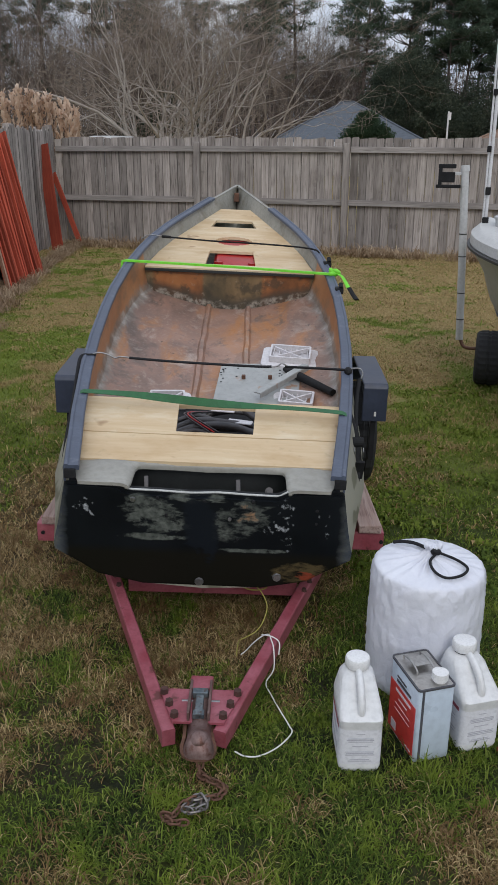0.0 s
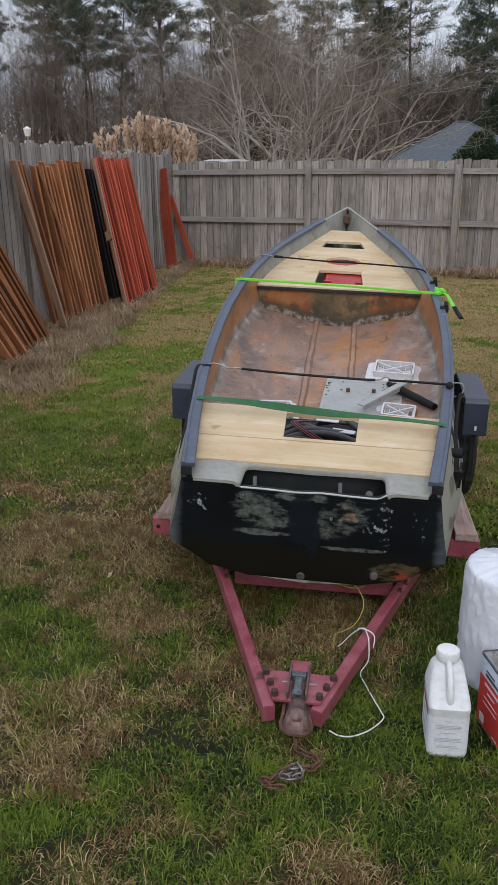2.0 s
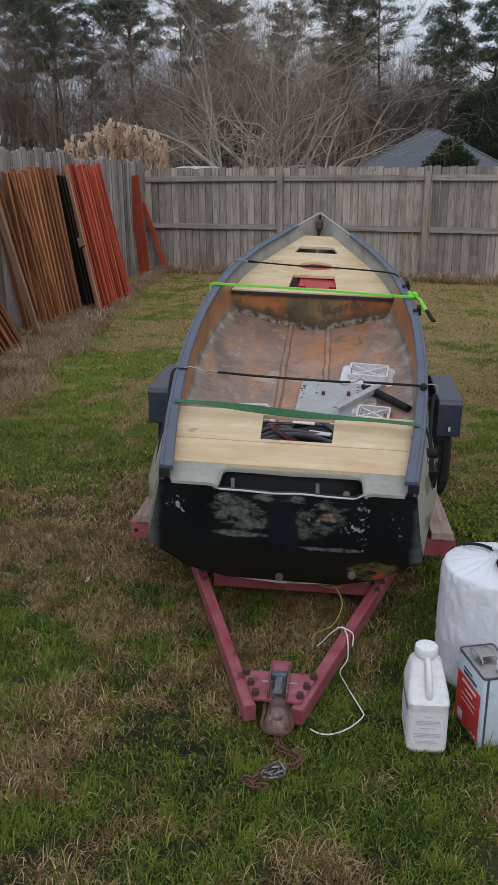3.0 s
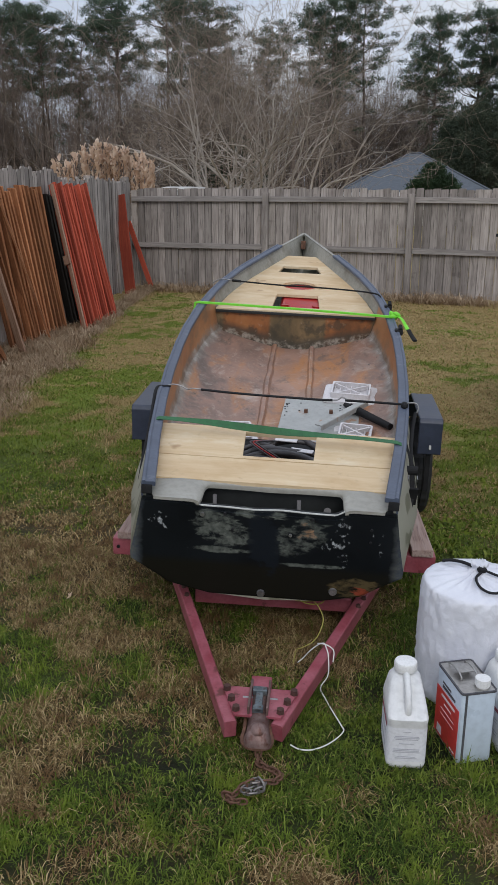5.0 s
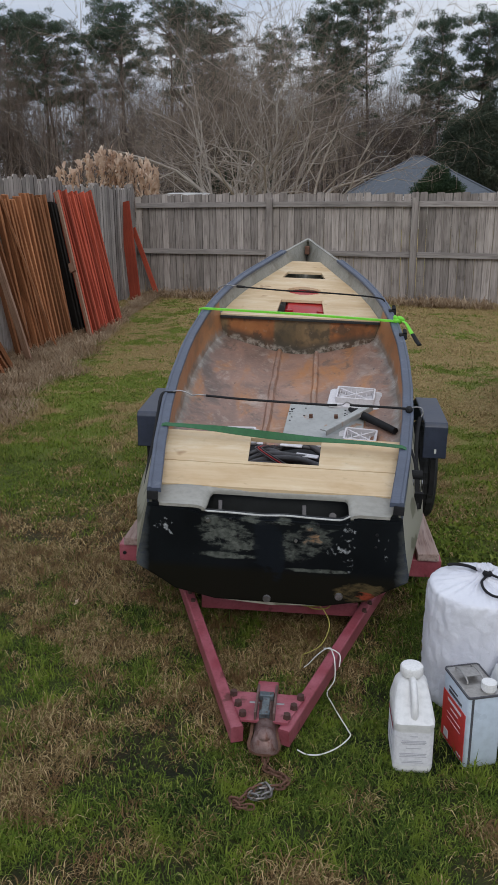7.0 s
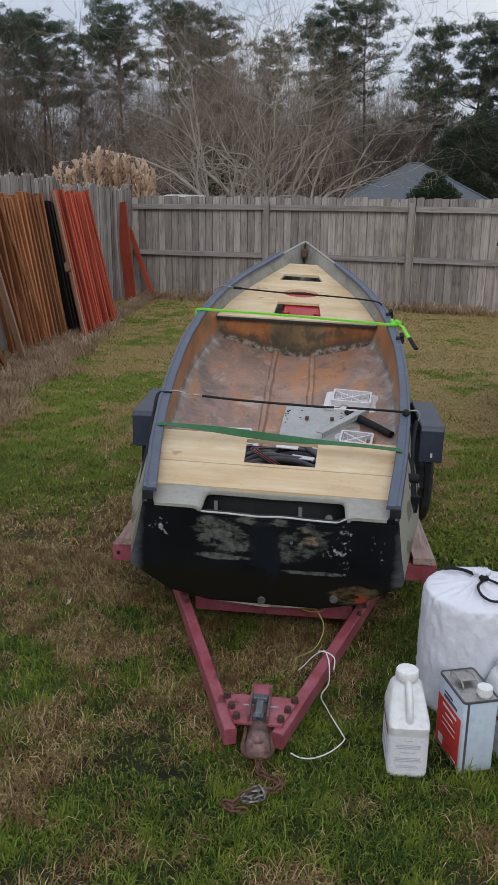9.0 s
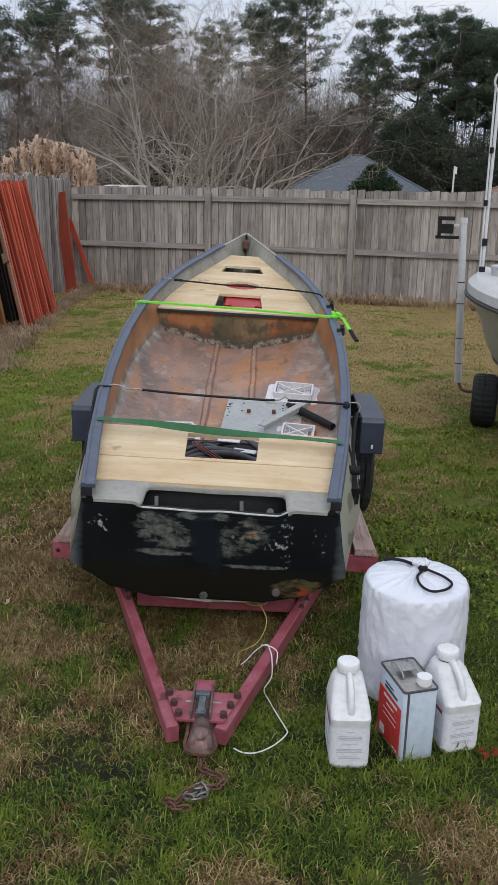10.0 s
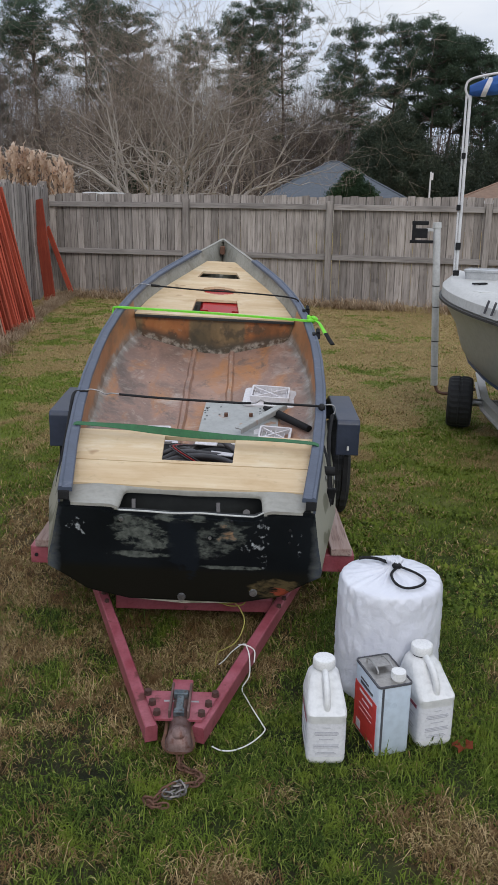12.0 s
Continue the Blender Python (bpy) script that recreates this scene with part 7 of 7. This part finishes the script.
def tubes(segs, sides, material, name):
    """One mesh of tapered tubes from rows of start, end and two radii."""
    a = np.array(segs)
    p0, p1, r0, r1 = a[:, 0:3], a[:, 3:6], a[:, 6], a[:, 7]
    d = p1 - p0
    d /= np.linalg.norm(d, axis=1, keepdims=True) + 1e-9
    ref = np.where(np.abs(d[:, 2:3]) > 0.9, np.array([[1.0, 0, 0]]), np.array([[0, 0, 1.0]]))
    u = np.cross(d, ref)
    u /= np.linalg.norm(u, axis=1, keepdims=True) + 1e-9
    w = np.cross(d, u)
    n = len(a)
    v = np.empty((n, 2 * sides, 3))
    for k in range(sides):
        t = 2 * np.pi * k / sides
        o = u * np.cos(t) + w * np.sin(t)
        v[:, k], v[:, sides + k] = p0 + o * r0[:, None], p1 + o * r1[:, None]
    f = []
    for k in range(sides):
        j = (k + 1) % sides
        f += [(k, j, sides + j), (k, sides + j, sides + k)]
    t = (np.arange(n)[:, None, None] * 2 * sides + np.array(f)[None]).reshape(-1, 3)
    return np_mesh(name, v.reshape(-1, 3), t, material)


def grow(r, p, d, length, rad, depth, out, spread=0.5, kids=(3, 5), lift=0.15, wobble=0.16, shrink=0.62, bits=5):
    """A limb with its side shoots: rows go into out[depth]."""
    step = length / bits
    pts = [p]
    for k in range(bits):
        d = (d + Vector((r.gauss(0, wobble), r.gauss(0, wobble), r.gauss(0, wobble) + lift * 0.2))).normalized()
        q = pts[-1] + d * step
        f0, f1 = 1 - 0.75 * k / bits, 1 - 0.75 * (k + 1) / bits
        out[depth].append((*pts[-1], *q, rad * f0, rad * f1))
        pts.append(q)
        if depth < len(out) - 1 and k >= 1:
            for _ in range(r.randint(*kids) if k == bits - 1 else r.randint(1, max(1, kids[0]))):
                side = Vector((r.gauss(0, 1), r.gauss(0, 1), r.gauss(0, 0.6)))
                nd = (d + side.normalized() * spread * r.uniform(0.7, 1.5) + Vector((0, 0, lift))).normalized()
                grow(r, q, nd, length * shrink * r.uniform(0.7, 1.15), max(rad * f1 * 0.62, 0.005), depth + 1, out, spread, kids, lift, wobble * 1.1, shrink, max(3, bits - 1))


def bare_tree(name, seed, stems, height, rad, spread, levels, label, bark, fan, place, thin=1.0):
    r = random.Random(seed)
    out = [[] for _ in range(levels)]
    for k in range(stems):
        a = 2 * math.pi * (k + r.random() * 0.6) / stems
        f = fan * r.uniform(0.25, 1.0)
        d = Vector((math.cos(a) * f, math.sin(a) * f, 1)).normalized()
        grow(r, Vector((math.cos(a) * 0.12 * (stems > 1), math.sin(a) * 0.12 * (stems > 1), -0.1)), d, height * r.uniform(0.75, 1.0) * 0.62, rad * r.uniform(0.6, 1.0), 0, out, spread, bits=7)
    th = empty(name, place, label, "tree")
    trunk = new("trunk", tubes(out[0], 6, M[bark], "trunk"))
    trunk.parent = th
    if levels > 1:
        limb = tagged(new("limb_mass", tubes(out[1], 4, M[bark], "limb_mass")), kind="stuff")
        limb.parent = th
    for k in range(2, levels):
        tw = tagged(new("twig_mass", tubes([(*s[:6], s[6] * thin, s[7] * thin) for s in out[k]], 3, M["twig"] if k > 2 else M[bark], "twig_mass")), kind="stuff")
        tw.parent = th
    return th, sum(len(o) for o in out)


def clumps(r, centres, per, size, leaf, flat=0.7, droop=0.0, slim=0.35):
    """Leaf triangles scattered in clumps round the centres."""
    c = np.repeat(np.array(centres), per, axis=0)
    n = len(c)
    o = r.normal(size=(n, 3))
    o /= np.linalg.norm(o, axis=1, keepdims=True)
    o *= (r.rand(n, 1) ** 0.45) * size
    o[:, 2] *= flat
    p = c + o
    a = r.normal(size=(n, 3))
    a /= np.linalg.norm(a, axis=1, keepdims=True)
    a[:, 2] -= droop
    b = np.cross(a, r.normal(size=(n, 3)))
    b /= np.linalg.norm(b, axis=1, keepdims=True)
    L = leaf * (0.6 + 0.8 * r.rand(n, 1))
    v = np.stack([p - b * L * slim, p + b * L * slim, p + a * L], 1)
    return v.reshape(-1, 3), np.arange(3 * n).reshape(-1, 3)


def pine(seed, height, place, low=0.6, full=1.0, label="tall pine with a bare trunk and an open crown"):
    r, q = random.Random(seed), np.random.RandomState(seed)
    th = empty("pine_tree", place, label, "tree", "pines behind the yard")
    segs, centres = [], []
    p, d = Vector((0, 0, -0.2)), Vector((r.gauss(0, 0.02), r.gauss(0, 0.02), 1)).normalized()
    n = 26
    for k in range(n):
        d = (d + Vector((r.gauss(0, 0.03), r.gauss(0, 0.03), 0.04))).normalized()
        e = p + d * height / n
        segs.append((*p, *e, 0.17 * (1 - 0.85 * k / n) * height / 14, 0.17 * (1 - 0.85 * (k + 1) / n) * height / 14))
        u = (k + 1) / n
        if u > low:
            v = (u - low) / (1 - low)
            reach = (0.35 + 0.75 * math.sin(math.pi * (0.16 + 0.72 * v))) * full ** 0.5
            for _ in range(r.choice((2, 3, 3, 4, 5)) + (full > 1.05)):
                a = r.random() * 2 * math.pi
                L = height * 0.115 * reach * r.uniform(0.35, 1.3)
                b = e + Vector((math.cos(a) * L, math.sin(a) * L, L * r.uniform(0.1, 0.75)))
                m1 = e.lerp(b, 0.5) + Vector((0, 0, -0.10 * L))
                segs += [(*e, *m1, 0.04, 0.026), (*m1, *b, 0.026, 0.010)]
                for w in (1.0, r.uniform(0.6, 0.9)):
                    centres.append(m1.lerp(b, w) + Vector((r.gauss(0, 0.15), r.gauss(0, 0.15), 0.1)))
                for _ in range(r.randint(1, 4)):
                    t = b + Vector((r.gauss(0, 0.5), r.gauss(0, 0.5), r.gauss(0.1, 0.32)))
                    segs.append((*m1.lerp(b, 0.7), *t, 0.014, 0.007))
                    centres.append(t)
        elif u > low - 0.3 and r.random() < 0.6:
            a = r.random() * 2 * math.pi
            b = e + Vector((math.cos(a), math.sin(a), r.uniform(-0.1, 0.4))) * r.uniform(0.5, 1.5)
            segs.append((*e, *b, 0.028, 0.008))
            if r.random() < 0.35:
                centres.append(b)
        p = e
    centres.append(p)
    t = new("trunk", tubes(segs, 6, M["pine_bark"], "trunk"))
    t.parent = th
    v, f = clumps(q, centres, int(92 * full), 0.44, 0.17, 0.5, -0.2, 0.13)
    c = new("crown", np_mesh("crown", v, f, M["needles"]))
    c.parent = th
    return th


def leafy(name, seed, blobs, mat, leaf, count, label, place, category="shrub"):
    """A trunk with many leaves in uneven masses: blobs are centre and radii."""
    q, r = np.random.RandomState(seed), random.Random(seed)
    th = empty(name, place, label, category)
    segs, cs = [], []
    for x, y, z, rx, ry, rz in blobs:
        segs.append((0, 0, 0, x, y, z, 0.10, 0.03))
        for _ in range(count):
            a = q.normal(size=3)
            a /= np.linalg.norm(a)
            k = q.rand() ** 0.33
            cs.append((x + a[0] * rx * k, y + a[1] * ry * k, z + a[2] * rz * k))
    t = new("trunk", tubes(segs, 5, M["bark"], "trunk"))
    t.parent = th
    v, f = clumps(q, cs, 46, leaf * 2.8, leaf * 0.55, 0.75, 0.1, 0.42)
    c = new("crown", np_mesh("crown", v, f, M[mat]))
    c.parent = th
    return th


# the big many-stemmed tree behind the fence
def big_tree():
    r = random.Random(23)
    out = [[], [], [], []]
    n = 32
    for k in range(n):
        a = 2 * math.pi * (k + r.random() * 0.7) / n
        f = r.choice((0.2, 0.4, 0.65, 0.9, 1.2)) * (0.62 if math.cos(a) > 0 else 1.0)
        d = Vector((math.cos(a) * f * 1.15, math.sin(a) * f * 0.8, 1)).normalized()
        grow(r, Vector((math.cos(a) * 0.5 + r.uniform(-0.4, 0.4), math.sin(a) * 0.3, -0.1)), d, r.uniform(4.0, 6.1), r.uniform(0.038, 0.078), 0, out, 0.85, (1, 3), 0.06, 0.26, 0.60, 6)
    for side, f in ((-1, 2.6), (-1, 1.2)):
        grow(r, Vector((side * 0.5, -0.2, 0.4)), Vector((side * f, -0.3, 1)).normalized(), 4.6, 0.040, 0, out, 0.7, (1, 2), 0.10, 0.28, 0.55, 6)
    th = empty("bare_tree", pose(-8.2, 24.0, 0), "large bare many-stemmed tree with pale spreading limbs", "tree")
    for k, (name, mat) in enumerate((("trunk", "bark_pale"), ("limb_mass", "bark_pale"), ("twig_mass", "twig_pale"), ("twig_mass", "twig_pale"))):
        ob = new(name, tubes(out[k], 5 if k == 0 else 3, M[mat], name))
        ob.parent = th
        if k:
            ob["kind"] = "stuff"


big_tree()


def wood():
    r = random.Random(31)
    kinds = [bare_tree("bare_tree", 40 + k, 1 + (k == 2), h, 0.13, 0.55, 4, "bare grey-brown woodland tree", "bark", 0.12, pose(x, y, 0), 1.1)[0] for k, (h, x, y) in enumerate(((15, -24, 50), (13, -14.5, 57), (11, -11.0, 66), (16, -33, 52)))]
    for k in kinds:
        k["group"] = "bare woodland trees"
    for k in range(64):
        u = k / 63
        x = -50 + 45 * u + r.uniform(-1.5, 1.5)
        y = r.uniform(52, 82) if x < -14 else r.uniform(70, 86)
        s = r.uniform(0.7, 1.05) * (1.0 if x < -12 else 0.72)
        c = copy_thing(r.choice(kinds), pose(x, y, 0, 0, 0, r.uniform(0, 360)))
        c.scale = (s, s, s)
    pines = [pine(60, 14.6, pose(-15.7, 60, 0), 0.60), pine(61, 14.6, pose(-12.3, 60, 0), 0.58), pine(62, 13.0, pose(-8.0, 60, 0), 0.5), pine(63, 12.6, pose(-2.9, 59, 0), 0.50, 1.1, "broad pine with a dense dark crown")]
    spots = [(-46, 58, 1.0, 0), (-43.6, 62, 1.08, 1), (-37.2, 62, 1.08, 2), (-33.4, 63, 1.1, 0), (-27.6, 60, 1.0, 1), (-24.2, 62, 1.0, 1), (-41.6, 58, 0.98, 1), (-39.0, 60, 1.02, 0), (-35, 56, 0.95, 1), (-31.5, 58, 0.98, 0), (-29.0, 64, 1.05, 1), (-26.0, 66, 1.05, 2), (-22.5, 68, 1.0, 0), (-19.0, 70, 1.0, 1), (-17.3, 66, 0.92, 2),
             (-5.6, 61, 1.0, 2), (-4.3, 63, 0.97, 3), (-1.7, 61, 0.98, 3), (-0.5, 64, 0.98, 2), (0.4, 60, 0.86, 3), (1.9, 64, 0.85, 2), (4.4, 63, 0.85, 3), (6.5, 65, 0.9, 2), (9, 68, 0.95, 3), (-9.6, 72, 0.95, 2)]
    for x, y, s, kind in spots:
        c = copy_thing(pines[kind], pose(x, y, 0, 0, 0, r.uniform(0, 360)))
        c.scale = (s, s, s * r.uniform(0.97, 1.04))
    # evergreen masses to the right of the roof
    leafy("evergreen_tree", 71, [(0, 0, 4.6, 2.5, 2.2, 2.2), (-1.5, 0, 3.4, 1.7, 2, 2.0), (1.6, 0, 3.8, 1.8, 2, 2.2), (0.3, 0, 6.2, 1.5, 1.5, 1.2), (-0.9, 0, 5.6, 1.3, 1.4, 1.1), (1.0, 0, 5.4, 1.4, 1.4, 1.2)], "evergreen", 0.17, 330, "dark broad-leaved evergreen tree behind the roof", pose(-4.9, 58.3, 0), "tree")
    leafy("evergreen_tree", 72, [(0, 0, 3.2, 2.6, 2.4, 2.4), (2.4, 0, 3.6, 2.4, 2, 2.8), (-1.6, 0, 2.6, 1.8, 2, 2.0), (3.2, 0, 5.4, 1.6, 1.6, 1.5)], "evergreen", 0.18, 330, "dark evergreen tree mass", pose(0.2, 59, 0), "tree")
    leafy("evergreen_tree", 73, [(0, 0, 3.0, 3.4, 2.4, 2.8), (3.4, 0, 3.2, 3.0, 2, 2.6)], "evergreen", 0.22, 300, "dark evergreen tree mass beside the far roof", pose(8.5, 66, 0), "tree")
    leafy("evergreen_tree", 74, [(0, 0, 3.2, 2.2, 2, 2.6), (-2.5, 0, 2.0, 2.2, 2, 1.8)], "evergreen", 0.22, 260, "dark evergreen in the bare wood", pose(-21.0, 58, 0), "tree")
    leafy("conical_shrub", 75, [(0, 0, 2.3, 0.9, 0.8, 0.6), (-0.45, 0, 2.0, 0.75, 0.7, 0.5), (0.5, 0, 2.0, 0.75, 0.7, 0.5), (0, 0, 2.85, 0.36, 0.35, 0.25)], "shrub", 0.12, 190, "rounded evergreen shrub in front of the roof", pose(-5.2, 43, 0))
    leafy("dark_bush", 76, [(0, 0, 1.6, 2.2, 1.6, 1.2), (2.6, 0.5, 1.3, 1.8, 1.5, 1.0), (-2.4, 0, 1.5, 1.8, 1.5, 1.1)], "brush", 0.13, 220, "dull green-brown bush behind the side fence", pose(-16.5, 30, 0))
    # undergrowth
    q = np.random.RandomState(9)
    n = 5200
    x, y = q.uniform(-62, 22, n), q.uniform(66, 92, n)
    cs = np.stack([x, y, q.rand(n) ** 1.6 * (8.6 - 2.5 * sstep(-20, -6, x))], -1)
    v, f = clumps(q, cs, 60, 1.5, 0.15, 0.8, 0, 0.25)
    tagged(new("undergrowth", np_mesh("undergrowth", v, f, M["brush"])), "brown and grey woodland undergrowth", "undergrowth", kind="stuff")
    segs = []
    for _ in range(3400):
        px, py, h = r.uniform(-60, 10), r.uniform(50, 90), r.uniform(2.5, 8) + 4 * (r.random() < 0.4)
        py += 18 * (px > -13 and py < 72)
        a, b = Vector((px, py, 0)), Vector((px + r.gauss(0, 0.5), py, h * 0.55))
        c = b + Vector((r.gauss(0, 0.6), 0, h * 0.45))
        segs += [(*a, *b, 0.035, 0.025), (*b, *c, 0.025, 0.010)]
        for _ in range(5):
            e = a.lerp(b, r.uniform(0.4, 1)) if r.random() < 0.5 else b.lerp(c, r.random())
            g = e + Vector((r.gauss(0, 0.6), r.gauss(0, 0.6), r.uniform(0.2, 1.2)))
            segs.append((*e, *g, 0.013, 0.007))
    tagged(new("saplings", tubes(segs, 3, M["twig"], "saplings")), "thin bare saplings of the far wood", "saplings", kind="stuff")


wood()


def dry_plant():
    """Tall plant with big hanging dead leaves behind the fence corner."""
    r = random.Random(14)
    th = empty("dry_plant", pose(-8.95, 17.0, 0), "tall plant with drooping dry tan leaves behind the fence", "plant")
    stems, vv, ff = [], [], []
    for k in range(60):
        x, y = r.uniform(-1.35, 1.25), r.gauss(0, 0.3)
        h = 2.58 - 0.24 * x * x + r.uniform(-0.2, 0.12)
        stems.append((x * 0.7, y * 0.7, 0, x, y, h, 0.022, 0.014))
        for j in range(38):
            z = h - r.random() ** 1.3 * 0.95
            a = r.random() * 2 * math.pi
            L, wd = r.uniform(0.12, 0.26), r.uniform(0.03, 0.06)
            up = r.uniform(-0.1, 1.3)
            dx, dy = 0.55 * math.cos(a), 0.55 * math.sin(a)
            c = Vector((x, y, z))
            tip = c + Vector((dx * L * 0.8, dy * L * 0.8, L * up))
            mid = c.lerp(tip, 0.5) + Vector((0, 0, 0.05))
            s = Vector((-dy, dx, r.uniform(-0.5, 0.5))).normalized() * wd
            b = len(vv)
            vv += [c, mid + s, mid - s, tip, mid + Vector((0, 0, -0.02))]
            ff += [(b, b + 1, b + 4), (b, b + 4, b + 2), (b + 1, b + 3, b + 4), (b + 4, b + 3, b + 2)]
    s = tagged(new("stem_mass", tubes(stems, 5, M["twig"], "stem_mass")), kind="stuff")
    s.parent = th
    v = tagged(new("leaf_mass", np_mesh("leaf_mass", np.array([tuple(p) for p in vv]), np.array(ff), M["dead_leaf"])), kind="stuff")
    v.parent = th


dry_plant()


def far_bits():
    th = empty("parked_car", pose(-9.5, 22.6, -0.10, 0, 0, 86) @ Matrix.Diagonal((1, 0.85, 1, 1)), "pale car roof just showing over the fence", "car")
    bm = bmesh.new()
    loft(bm, [(0.35, rounded(2.2, 0.85, 0.3)), (0.95, rounded(2.2, 0.88, 0.35)), (1.2, rounded(2.1, 0.85, 0.35))])
    shade(part("body", bm, M["deck_white"], th), 50)
    bm = bmesh.new()
    loft(bm, [(1.2, rounded(1.35, 0.80, 0.3)), (1.75, rounded(1.0, 0.70, 0.3))])
    shade(part("window", bm, M["print_dark"], th), 50)
    bm = bmesh.new()
    loft(bm, [(1.75, rounded(1.0, 0.70, 0.3)), (1.93, rounded(0.9, 0.62, 0.3)), (1.99, rounded(0.6, 0.4, 0.2))])
    shade(part("roof", bm, M["deck_white"], th), 50)
    for x in (-1.4, 1.4):
        for y in (-0.8, 0.8):
            bm = bmesh.new()
            cyl(bm, (x, y - 0.1, 0.33), (x, y + 0.1, 0.33), 0.33, 0.33, 20)
            part("wheel", bm, M["tyre"], th)
    th = empty("lamp_post", pose(-18.2, 25, 0), "slim lamp post with a small white lantern", "lamp post")
    bm = bmesh.new()
    cyl(bm, (0, 0, 0), (0, 0, 2.75), 0.045, 0.035, 10)
    part("post", bm, M["steel"], th)
    bm = bmesh.new()
    cyl(bm, (0, 0, 2.74), (0, 0, 2.98), 0.09, 0.14, 10)
    cyl(bm, (0, 0, 2.98), (0, 0, 3.06), 0.15, 0.03, 10)
    part("lantern", bm, M["cap"], th)
    th = empty("pennant_pole", pose(-1.45, 45, 0), "thin white pole with a small pale pennant", "flag pole")
    bm = bmesh.new()
    cyl(bm, (0, 0, 0), (0, 0, 3.25), 0.05, 0.04, 8)
    part("pole", bm, M["white_pole"], th)
    bm = bmesh.new()
    box(bm, 0.04, 0.14, -0.02, 0.02, 2.85, 3.2)
    part("pennant", bm, M["white_lid"], th)


far_bits()
